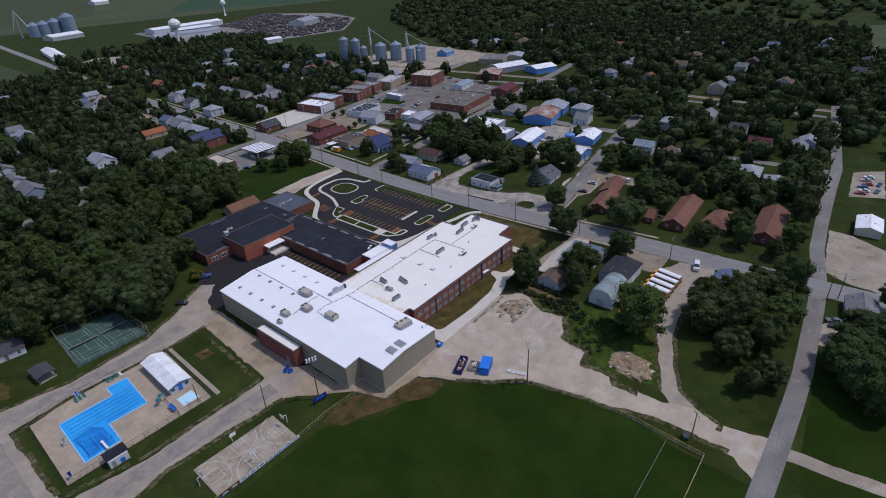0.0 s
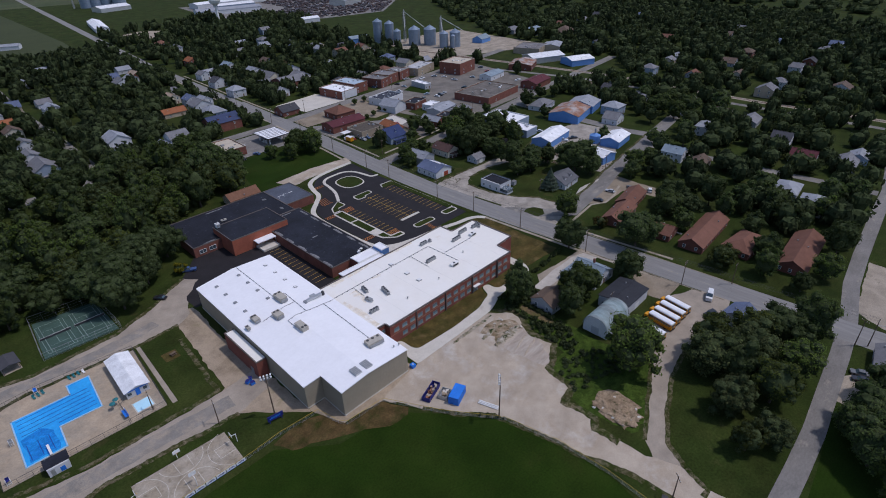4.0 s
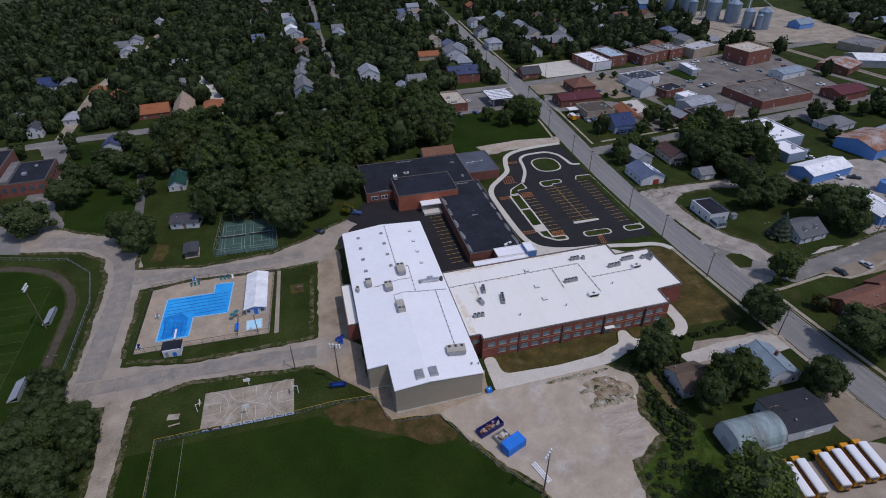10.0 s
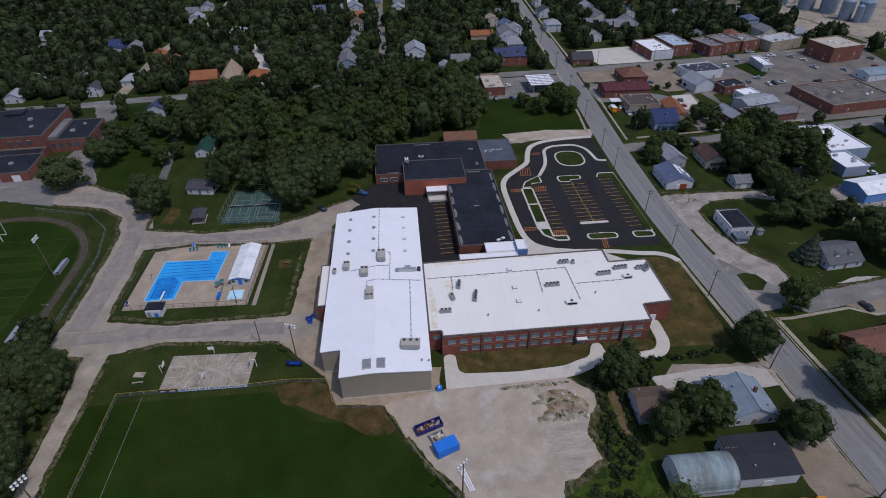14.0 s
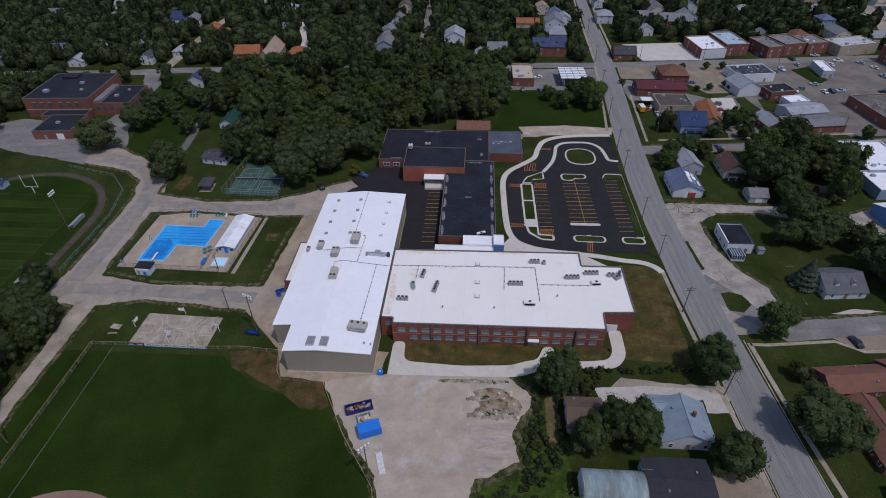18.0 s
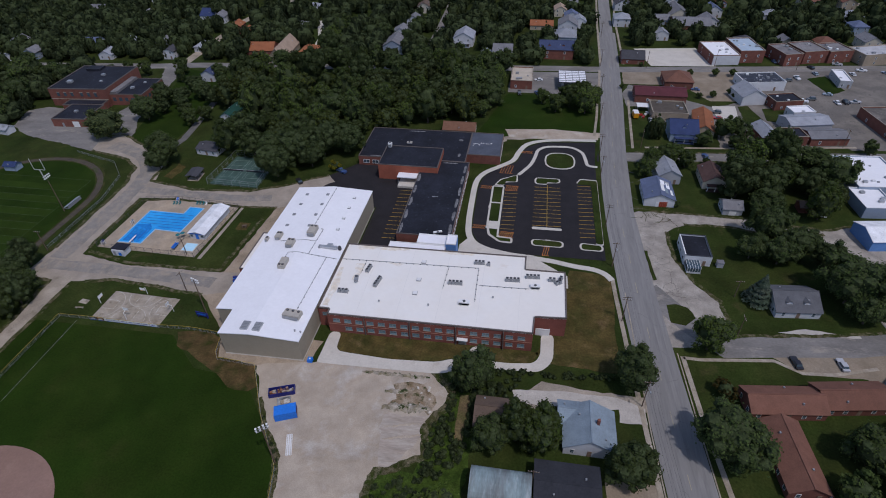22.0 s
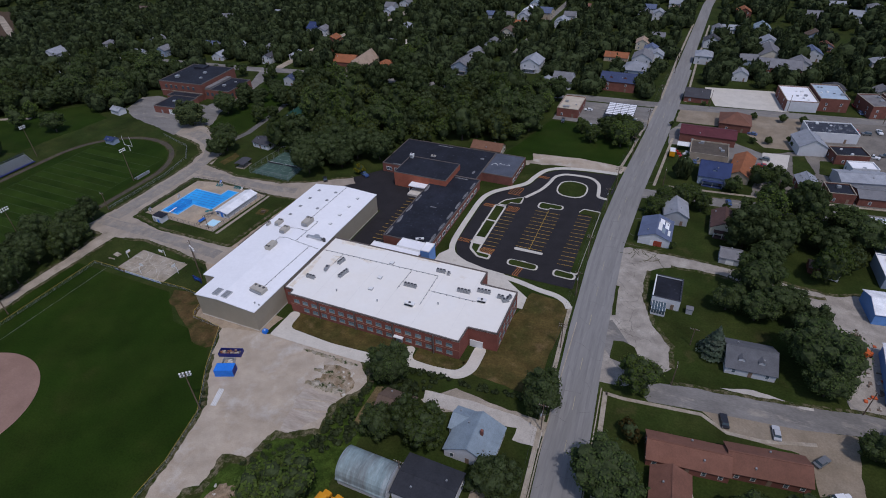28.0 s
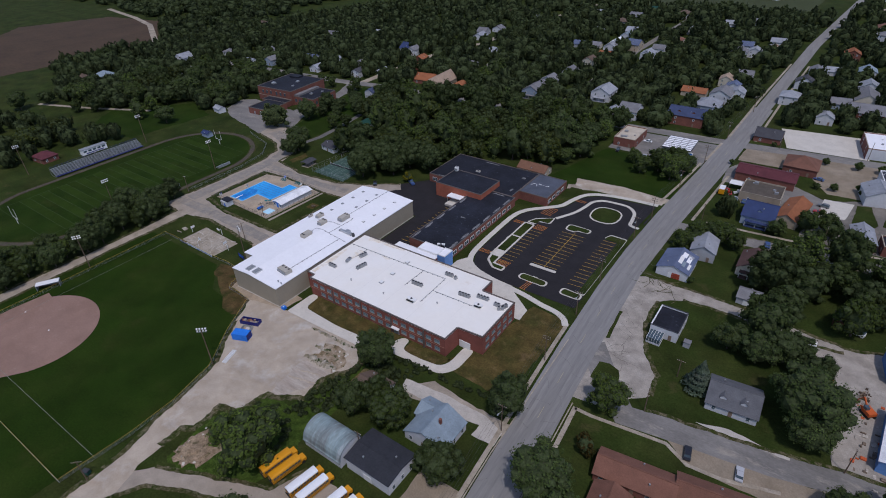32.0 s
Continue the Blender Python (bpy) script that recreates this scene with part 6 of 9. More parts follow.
def roof_pipe(name, pts, z, label):
    """A gas line on blocks across a roof."""
    e = root(name, 0, 0)
    bm = bmesh.new()
    blocks = bmesh.new()
    for a, b in zip(pts, pts[1:]):
        za, zb = z(a[0]) + 0.28, z(b[0]) + 0.28
        bar(bm, (*a, za), (*b, zb), 0.05)
        n = max(1, int(math.dist(a, b) / 2.2))
        for i in range(n):
            q = Vector((*a, za)).lerp(Vector((*b, zb)), (i + 0.5) / n)
            box(blocks, q.x - 0.16, q.x + 0.16, q.y - 0.16, q.y + 0.16, q.z - 0.26, q.z - 0.04)
    part("pipe", bm, GREYMET, e)
    part("block", blocks, DARKMET, e)
    return tagged(e, label, "roof pipe")


flat = lambda x: 7.3
roof_pipe("gas_pipe", [(-13.6, 77.5), (-13.9, 52.5), (-14.0, 51.2)], roof_z, "thin gas pipe on dark blocks along the gym ridge")
roof_pipe("gas_pipe", [(-11, 50.8), (-10.1, 50.6), (-10.6, 36.6), (-0.6, 36.2)], roof_z, "thin gas pipe on dark blocks across the gym roof")
roof_pipe("gas_pipe", [(-23, 42.4), (-14.3, 43.6), (-10.4, 43.8)], roof_z, "thin gas pipe on dark blocks between roof units")
roof_pipe("gas_pipe", [(-17.6, 32), (-17.6, 36.4), (-14.5, 36.9), (-10.7, 36.7)], roof_z, "thin gas pipe on dark blocks to a roof unit")
roof_pipe("gas_pipe", [(-4.3, 36.1), (-5.1, 11.2)], roof_z, "thin gas pipe on dark blocks to the front unit")
roof_pipe("gas_pipe", [(0.8, 37.9), (46.2, 39.1), (46.6, 23.4)], flat, "long gas pipe on dark blocks over the cream roof")
roof_pipe("gas_pipe", [(47.2, 31), (62.8, 31.4)], flat, "thin gas pipe on dark blocks over the cream roof")
roof_pipe("gas_pipe", [(36.5, 38.7), (36.1, 28)], flat, "thin gas pipe on dark blocks over the cream roof")
roof_pipe("gas_pipe", [(9, 38), (8.7, 31.5)], flat, "thin gas pipe on dark blocks over the cream roof")
for x, y in ((17.8, 19.6), (-2.6, 3.2), (-0.8, 3.0), (33, 20), (52, 26)):
    e = root("roof_vent", x, y, flat(x) if x > 0 else roof_z(x))
    part("pipe", lathe(bmesh.new(), [(0.14, -0.1), (0.14, 0.7)], 8), GREYMET, e)
    part("cap", lathe(bmesh.new(), [(0.3, 0.7), (0.26, 0.82), (0.05, 0.95)], 8), GREYMET, e)
    tagged(e, "small round metal vent on a roof", "roof vent", "roof vents")
rtu(-1.9, 117, 7.25, 1.6, 1.6, 1.8, 0, "white roof unit on the old school hall", 1, TRIM)
rtu(4.8, 126.5, 4.25, 2.4, 1.2, 0.7, 0, "tan low roof unit on the old school", 1)
rtu(29, 60.2, 4.3, 3.2, 0.8, 0.9, 25, "bent white duct on the old school roof", 1, TRIM)

# ---- swimming pool ----
POOL = [(-89.4, 65.4), (-90.1, 44.8), (-80.7, 44.9), (-80.2, 53.8), (-69.6, 53.3), (-68.4, 69.6), (-74.4, 69.8), (-74.7, 65.0)]
pool = root("swimming_pool", 0, 0)
bm = bmesh.new()
DECKO = [(-94.8, 72.6), (-95.8, 41.0), (-56.6, 40.0), (-54.6, 72.0), (-80, 74.2)]
part("water", prism(bmesh.new(), POOL, -0.2, 0.06), WATER, pool, "bright blue pool water")
d0 = area("pool_deck", DECKO, 0.04, DECK, "tan concrete deck round the swimming pool", "pool deck")
bm = bmesh.new()
for a, b in zip(POOL, POOL[1:] + POOL[:1]):
    d = (Vector(b) - Vector(a)).normalized()
    q = Vector((d.y, -d.x)) * 0.12
    bar(bm, (*(Vector(a) - d * 0.2), 0.03), (*(Vector(b) + d * 0.2), 0.03), 0.17)
part("coping", bm, mat("pale_blue_coping", (0.3, 0.5, 0.68), 0.6, 0.08), pool)
for i in range(6):
    y = 55.6 + i * 1.75
    part("lane_line", boxes((-88.6 if i > 0 else -80, -70.2, y - 0.11, y + 0.11, 0.06, 0.066)), LINEB, pool)
for i in range(3):
    part("lane_line", boxes((-88.5 + i * 2.6, -88.3 + i * 2.6, 46.5, 53, 0.0632, 0.068)), LINEB, pool)
part("deep_floor", prism(bmesh.new(), ragged([(-89, 46), (-82, 45.6), (-81.5, 54), (-84, 57), (-88.8, 56)], 1.5, 0.5), 0.05, 0.063), mat("deep_water", (0.014, 0.235, 0.62), 0.2, 0.2, 2, 0.5, tint=(0.012, 0.16, 0.5)), pool)
tagged(pool, "bright blue L shaped outdoor swimming pool", "swimming pool")
bp = root("wading_pool", -61.2, 45.3)
part("rim", boxes((-2.5, 2.5, -2.4, 2.4, 0.0, 0.1)), CONC, bp)
part("water", boxes((-2.2, 2.2, -2.1, 2.1, 0.1, 0.13)), mat("pale_pool_water", (0.45, 0.72, 0.85), 0.2, 0.06, 2, 0.4), bp)
tagged(bp, "small square pale blue wading pool", "wading pool")
ph = root("pool_house", -60.2, 59.6, 0, -2)
part("wall", gable_wall(bmesh.new(), 6.2, 18.5, 2.6, 0.9, "y"), SIDING["white"], ph)
part("roof", gable(bmesh.new(), 6.2, 18.5, 2.6, 0.9, 0.5, 0.16, "y"), SHINGLE["white"], ph, "white metal roof with faint seams")
part("fascia", boxes((-3.5, 3.5, -9.32, -9.26, 2.2, 2.55)), BLUEP, ph)
part("door", boxes((-0.6, 0.6, -9.36, -9.24, 0, 2.1)), BLUEP, ph)
for x in (-2.2, 2.0):
    part("window", boxes((x - 0.5, x + 0.5, -9.34, -9.24, 1.0, 1.9)), GLASS, ph)
block([(-64, 50), (-56, 50), (-56, 70), (-64, 70)], 1)
tagged(ph, "white pool house with a white metal roof and blue trim", "pool house")
bh = root("pump_house", -84.2, 38.9, 0, -2)
part("wall", boxes((-2.4, 2.4, -1.8, 1.8, -0.2, 2.5)), SIDING["white"], bh)
part("roof", boxes((-2.8, 2.8, -1.4, 2.3, 2.5, 2.72)), TARROOF, bh)
part("stripe", boxes((0.2, 1.3, -1.86, -1.8, 0.2, 1.6)), BLUEP, bh)
part("door", boxes((-1.8, -0.9, -1.86, -1.8, 0, 2.0)), GREYMET, bh)
tagged(bh, "small white pump house with a black flat roof", "pump house")
board = root("diving_board", -84.4, 45.8)
part("stand", boxes((-0.3, 0.3, -1.6, -1.3, 0, 1.0), (-0.3, 0.3, -0.3, 0, 0, 0.95)), STEEL, board)
part("plank", boxes((-0.28, 0.28, -2.0, 2.4, 1.0, 1.08)), TRIM, board)
tagged(board, "white diving board over the deep end", "diving board")
slide = root("water_slide", -66.2, 44.6)
part("chute", boxes((-0.5, 0.5, -1.8, 1.4, 0.9, 1.1), (-0.5, -0.4, -1.8, 1.4, 1.1, 1.4), (0.4, 0.5, -1.8, 1.4, 1.1, 1.4)), BLUEP, slide)
part("ladder", boxes((-0.4, -0.3, 1.3, 1.4, 0, 2), (0.3, 0.4, 1.3, 1.4, 0, 2), (-0.3, 0.3, 1.3, 1.4, 0.5, 0.58), (-0.3, 0.3, 1.3, 1.4, 1.0, 1.08)), TRIM, slide)
tagged(slide, "small blue slide beside the wading pool", "slide")


def sunshade(x, y, m, label):
    e = root("sunshade", x, y)
    part("pole", lathe(bmesh.new(), [(0.04, 0), (0.04, 2.2)], 6), STEEL, e)
    part("canopy", lathe(bmesh.new(), [(0.85, 2.1), (0.8, 2.2), (0.1, 2.5)], 8), m, e)
    return tagged(e, label, "sunshade", "pool sunshades")


TEAL = mat("teal_canvas", (0.02, 0.15, 0.17), 0.7, 0.1)
for x, y in ((-67.6, 49.4), (-66.4, 50.6)):
    sunshade(x, y, TEAL, "teal sunshade on the pool deck")
for i, (x, y) in enumerate(((-82.4, 71.4), (-81.2, 71.6), (-80.0, 71.8), (-72.8, 72.6), (-71.5, 72.7), (-70.2, 72.8), (-68.9, 72.6))):
    e = root("deck_lounger", x, y, 0.04, 8)
    part("seat", boxes((-0.3, 0.3, -0.9, 0.4, 0.28, 0.36)), TEAL if i != 6 else TRIM, e)
    part("backrest", boxes((-0.35, 0.35, 0.4, 0.48, 0.3, 1.0)), TEAL if i != 6 else TRIM, e)
    for u, v in ((-0.3, -0.8), (0.3, -0.8), (-0.3, 0.35), (0.3, 0.35)):
        part("leg", boxes((u - 0.03, u + 0.03, v - 0.03, v + 0.03, 0, 0.28)), TRIM, e)
    tagged(e, "teal deck lounger beside the pool fence" if i != 6 else "white deck lounger beside the pool fence", "lounger", "pool loungers")
for x, y, m, t in ((-94.2, 42.6, NAVY, "purple"), (-81.4, 72.9, BLUEP, "blue"), (-90.9, 56, GREYMET, "grey")):
    e = root("guard_chair", x, y)
    for u in (-0.45, 0.45):
        for v in (-0.45, 0.45):
            part("leg", boxes((u - 0.05, u + 0.05, v - 0.05, v + 0.05, 0, 1.5)), TRIM, e)
        part("arm_rest", boxes((u - 0.05, u + 0.05, -0.5, 0.5, 1.5, 1.58)), TRIM, e)
    for z in (0.4, 0.8):
        part("step", boxes((-0.4, 0.4, -0.5, -0.42, z, z + 0.06)), TRIM, e)
    part("seat", boxes((-0.4, 0.4, -0.4, 0.4, 1.2, 1.3)), m, e)
    part("backrest", boxes((-0.4, 0.4, 0.4, 0.5, 1.2, 2.0)), m, e)
    tagged(e, "tall %s lifeguard chair on the deck" % t, "lifeguard chair", "lifeguard chairs")


def fence(name, pts, h, label, step=3.0, m=None, wire=True, rail=None):
    """A chain link fence: posts, rails and thin wires."""
    e = root(name, 0, 0)
    m = m or GREYMET
    post = mesh_of("post", boxes((-0.04, 0.04, -0.04, 0.04, -0.1, h)), m)
    for a, b in zip(pts, pts[1:]):
        n = max(1, round(math.dist(a, b) / step))
        for i in range(n):
            q = Vector(a).lerp(Vector(b), i / n)
            twin("post", post, e, pose(q.x, q.y, 0))
        bm = bmesh.new()
        bar(bm, (*a, h), (*b, h), 0.035)
        part("rail", bm, rail or m, e)
        for z in (0.1, h * 0.33, h * 0.66) if wire else ():
            bm = bmesh.new()
            bar(bm, (*a, z), (*b, z), 0.012)
            part("wire", bm, m, e)
    return tagged(e, label, "fence")


fence("pool_fence", DECKO + DECKO[:1], 1.9, "chain link fence round the swimming pool", 3.2, DARKMET)
fence("pool_fence_inner", [(-66, 41), (-66, 50), (-64.4, 50.4)], 1.4, "low fence round the wading pool", 2.4, DARKMET)

# ---- tennis court ----
tc = area("tennis_court", [(-75.6, 88), (-53.6, 87.2), (-54.4, 110.4), (-74, 112)], 0.05, TENNIS, "faded green tennis court with pale lines", "tennis court")
rows = []
for cx0 in (-69.7, -59.2):
    for dx in (-4.2, -3.1, 3.1, 4.2):
        rows.append((cx0 + dx, 90, cx0 + dx, 108.5))
    rows += [(cx0 - 4.2, 90, cx0 + 4.2, 90), (cx0 - 4.2, 108.5, cx0 + 4.2, 108.5), (cx0 - 3.1, 94.2, cx0 + 3.1, 94.2), (cx0 - 3.1, 104.2, cx0 + 3.1, 104.2), (cx0, 94.2, cx0, 104.2)]
lines("court_lines", rows, 0.1, mat("faded_court_paint", (0.28, 0.36, 0.33), 0.8, 0.1), "faded white lines of two tennis courts", z=0.058)
for cx0 in (-69.7, -59.2):
    e = root("tennis_net", cx0, 99.2)
    part("net", boxes((-4.6, 4.6, -0.015, 0.015, 0.15, 0.95)), DARKMET, e)
    part("band", boxes((-4.6, 4.6, -0.025, 0.025, 0.95, 1.03)), TRIM, e)
    for u in (-4.7, 4.7):
        part("post", lathe(bmesh.new(), [(0.05, 0), (0.05, 1.07)], 6, u, 0), STEEL, e)
    tagged(e, "dark tennis net with a white band", "tennis net", "tennis nets")
fence("court_fence", [(-76, 87.4), (-53, 86.6), (-54, 111), (-74.4, 112.6), (-76, 87.4)], 3.0, "tall thin chain link fence round the tennis court", 4, GREYMET)

# ---- ball slab ----
area("ball_slab", [(-73.7, 19.7), (-50, 18.9), (-50.5, 7.2), (-74.1, 7.8)], 0.08, SLAB, "cracked tan concrete basketball slab", "basketball court")


def arc(cx0, cy0, r, a0, a1, n=14):
    p = [(cx0 + r * math.cos(radians(a0 + (a1 - a0) * i / n)), cy0 + r * math.sin(radians(a0 + (a1 - a0) * i / n))) for i in range(n + 1)]
    return [(*a, *b) for a, b in zip(p, p[1:])]


lines("slab_lines", arc(-73.6, 13.6, 6.2, -80, 80) + arc(-50.4, 13.2, 6.2, 100, 260) + arc(-62, 7.6, 5.6, 5, 175) + arc(-61.8, 19.3, 5.6, 185, 355) + [(-73.6, 15.6, -69.4, 15.5), (-73.6, 11.8, -69.4, 11.7), (-69.4, 15.5, -69.4, 11.7), (-50.5, 15, -54.6, 15), (-50.5, 11.4, -54.6, 11.4), (-54.6, 15, -54.6, 11.4), (-63.8, 19, -63.7, 14.6), (-60.2, 19, -60.3, 14.6), (-63.9, 8, -63.8, 12), (-60.4, 8, -60.4, 12)], 0.1, mat("faded_slab_paint", (0.55, 0.52, 0.46), 0.8, 0.15), "faded white court lines on the concrete slab", z=0.088)


def hoop(x, y, turn, label):
    e = root("basketball_hoop", x, y, 0, turn)
    part("pole", lathe(bmesh.new(), [(0.09, -0.1), (0.09, 2.9)], 8), TRIM, e)
    bm = bmesh.new()
    bar(bm, (0, 0, 2.8), (0, -1.2, 3.1), 0.06)
    part("arm", bm, TRIM, e)
    part("backboard", boxes((-0.9, 0.9, -1.28, -1.22, 2.8, 3.9)), TRIM, e)
    part("rim", boxes((-0.23, 0.23, -1.75, -1.71, 3.03, 3.06), (-0.23, -0.19, -1.71, -1.3, 3.03, 3.06), (0.19, 0.23, -1.71, -1.3, 3.03, 3.06)), BUSY, e)
    return tagged(e, label, "basketball hoop", "basketball hoops")


hoop(-75.2, 13.8, 90, "white basketball hoop at the slab end")
hoop(-49.0, 13.4, -90, "white basketball hoop at the slab end")
hoop(-62.2, 8.1, 180, "white basketball hoop beside the banners")
hoop(-62.2, 19.9, 0, "basketball hoop with a blue padded pole")
fence("ball_fence", [(-84.5, 6.4), (-74.1, 6.6), (-50.2, 6.3), (-40, 6.9), (-28.6, 6.1), (-27, -1.2), (-25.6, -3.2), (-13.6, -3.9), (-5, -19.5), (4.5, -33), (8, -48), (8.6, -62), (7.3, -80.6)], 1.3, "low chain link fence round the ball field", 3.5, GREYMET, rail=mat("yellow_rail", (0.42, 0.30, 0.06), 0.6, 0.1))
fence("backstop_fence", [(-84.5, 6.4), (-84.8, -90)], 1.3, "low fence with a yellow cap along the lane", 3.5, GREYMET, rail=mat("yellow_rail", (0, 0, 0)))
fence("foul_fence", [(7.3, -80.6), (-60, -81.6)], 1.3, "low fence with a yellow cap beside first base", 3.5, GREYMET, rail=mat("yellow_rail", (0, 0, 0)))
for i in range(9):
    e = root("fence_banner", -72.6 + i * 2.62, 6.52 - 0.018 * i, 0, -1)
    c = (DARKMET, mat("brown_banner", (0.14, 0.06, 0.03)), TRIM, TRIM, TRIM, TRIM, TRIM, TRIM, TRIM)[i]
    part("panel", boxes((-1.2, 1.2, -0.1, -0.06, 0.15, 1.25)), c, e)
    part("bar", boxes((-0.9, 0.9, -0.115, -0.1, 0.5, 0.62), (-0.6, 0.7, -0.115, -0.1, 0.75, 0.92)), NAVY if i > 1 else TRIM, e)
    part("trim", boxes((-1.2, 1.2, -0.12, -0.055, 0.12, 0.2)), BLUEP, e)
    tagged(e, "white advertising banner on the field fence" if i > 1 else "dark advertising banner on the field fence", "banner", "fence banners")
lines("foul_lines", [(-77.9, 5.6, -78.0, -72.6), (-78, -72.6, 7.4, -71.4)], 0.1, mat("chalk", (0.2, 0.21, 0.17), 0.9, 0.3, 2, 0.4), "white chalk foul lines of the ball field", z=0.04)
bl = root("base_plates", 0, 0)
for x, y in ((-78, -72.6), (-59.7, -72.3), (-59.6, -54.2), (-78, -54.4)):
    part("base", boxes((x - 0.25, x + 0.25, y - 0.25, y + 0.25, 0.03, 0.09)), TRIM, bl)
tagged(bl, "white bases of the softball diamond", "base")
for x, y, t in ((-81, -42, 60), (-70, -84.6, 0)):
    e = root("dugout", x - 6, y, 0, t)
    part("roof", boxes((-4, 4, -1.4, 1.4, 2.2, 2.35)), TRIM, e)
    part("wall", boxes((-4, 4, 1.2, 1.4, 0, 2.2), (-4, -3.85, -1.4, 1.2, 0, 2.2), (3.85, 4, -1.4, 1.2, 0, 2.2)), GREYMET, e)
    part("bench", boxes((-3.6, 3.6, 0.4, 0.8, 0.42, 0.5)), WOODP, e)
    tagged(e, "grey dugout with a pale roof", "dugout", "dugouts")


# ---- building yard ----
def container(name, x, y, w, d, h, turn, m, label, kind="open"):
    e = root(name, x, y, 0, turn)
    t = 0.08
    part("wall", boxes((-w / 2, w / 2, -d / 2, -d / 2 + t, 0.15, h), (-w / 2, w / 2, d / 2 - t, d / 2, 0.15, h), (-w / 2, -w / 2 + t, -d / 2 + t, d / 2 - t, 0.15, h), (w / 2 - t, w / 2, -d / 2 + t, d / 2 - t, 0.15, h)), m, e)
    part("floor", boxes((-w / 2, w / 2, -d / 2, d / 2, 0, 0.2)), m, e)
    part("rib", boxes(*[(-w / 2 + i * w / 6 - 0.05, -w / 2 + i * w / 6 + 0.05, s * d / 2 - 0.05, s * d / 2 + 0.05, 0.1, h) for i in range(7) for s in (-1, 1)]), m, e)
    if kind == "open":
        rng = random.Random(x)
        for _ in range(26):
            q = Vector((rng.uniform(-w / 2 + 0.5, w / 2 - 0.5), rng.uniform(-d / 2 + 0.4, d / 2 - 0.4), h * 0.75))
            k = rng.uniform(0.14, 0.38)
            part("rubble", boxes((q.x - k, q.x + k, q.y - k * 0.7, q.y + k * 0.7, 0.2, q.z + k * 0.6)), rng.choice((RUST, TANBRICK, SLAB) if m is NAVY else (CRUSHED, CONC)), e)
    else:
        part("lid", boxes((-w / 2 - 0.03, w / 2 + 0.03, -d / 2 - 0.03, d / 2 + 0.03, h, h + 0.06)), m, e)
        part("door", boxes((w / 2, w / 2 + 0.04, -d / 2 + 0.1, -0.05, 0.2, h - 0.1), (w / 2, w / 2 + 0.04, 0.05, d / 2 - 0.1, 0.2, h - 0.1)), NAVY, e)
    return tagged(e, label, "container")


container("dumpster", -2.2, -11.6, 7.0, 2.4, 1.5, 20, NAVY, "long navy dumpster full of rusty rubble")
container("dumpster", -0.2, -15.0, 3.4, 2.6, 1.4, 22, STEEL, "short grey open dumpster with pale rubble")
container("shipping_container", 1.6, -18.2, 5.6, 3.0, 2.6, 22, BLUEP, "bright blue closed storage container", "closed")
e = root("pipe_stack", 5.6, -26.5, 0, 108)
for i in range(6):
    part("beam", boxes((-3, 3, -0.7 + i * 0.25, -0.52 + i * 0.25, 0.0 + 0.2 * (i % 2), 0.18 + 0.2 * (i % 2))), TRIM, e)
tagged(e, "stack of white steel beams on the gravel", "beam stack")
e = root("water_barrel", 1.6, 0.2)
part("tank", boxes((-0.7, 0.7, -0.7, 0.7, 0.0, 1.1)), BLUEP, e)
part("cap", lathe(bmesh.new(), [(0.25, 1.1), (0.25, 1.2)], 8), TRIM, e)
tagged(e, "blue water tank at the gymnasium corner", "tank")
e = root("notice_board", -38.2, 12.2, 0, -8)
part("panel", boxes((-2.2, 2.2, -0.12, 0.12, 0.8, 2.4)), NAVY, e)
part("bar", boxes((-1.6, 1.4, -0.14, -0.12, 1.4, 1.65), (-1.2, 1.6, -0.14, -0.12, 1.8, 2.0)), BLUEP, e)
for x in (-1.7, 1.7):
    part("post", boxes((x - 0.1, x + 0.1, -0.1, 0.1, -0.1, 0.8)), NAVY, e)
tagged(e, "navy scoreboard panel on posts beside the field", "scoreboard")
for i, (x, y) in enumerate(((-35.6, 29.5), (-36.4, 31), (-35.2, 31.6))):
    e = root("blue_bin", x, y, 0, 30 * i)
    part("body", boxes((-0.6, 0.6, -0.45, 0.45, 0, 1.0)), BLUEP, e)
    part("lid", boxes((-0.64, 0.64, -0.49, 0.49, 1.0, 1.08)), NAVY, e)
    tagged(e, "blue waste bin beside the brick annex", "bin", "blue bins")
area("lot_stain_dark", [(27, -14), (37, -13.4), (38.4, -18.6), (34, -28), (29, -28), (27, -20)], 0.046, mat("washed_gravel", (0.395, 0.345, 0.29), 0.95, 0.16, 2, 0.4, tint=(0.34, 0.285, 0.235), spots=((0.28, 0.225, 0.17), 2.2, 0.54, 0.70, 0.7), stretch=(0.3, 1.5, 1)), "washed out grey gravel strips", "gravel", rough=1.6)
area("mud_patch", [(27.4, -4.6), (32, -2.2), (36.5, -3.2), (40.4, -8.6), (39, -12.2), (34, -10.8), (29.5, -12.8), (26.4, -11.4), (29.6, -8.4)], 0.047, mat("brown_mud", (0.20, 0.145, 0.09), 0.95, 0.25, 2, 0.3, tint=(0.33, 0.27, 0.2), bump=0.05, spec=0.1, spots=((0.05, 0.055, 0.018), 1.6, 0.54, 0.64, 0.9)), "brown mud and weeds at the edge of the lot", "dirt", rough=1.2)
MUDDY = mat("weedy_gravel", (0.2, 0.17, 0.11), 0.95, 0.3, 1.5, 0.4, tint=(0.36, 0.32, 0.26), spots=((0.03, 0.045, 0.01), 1.8, 0.54, 0.6))
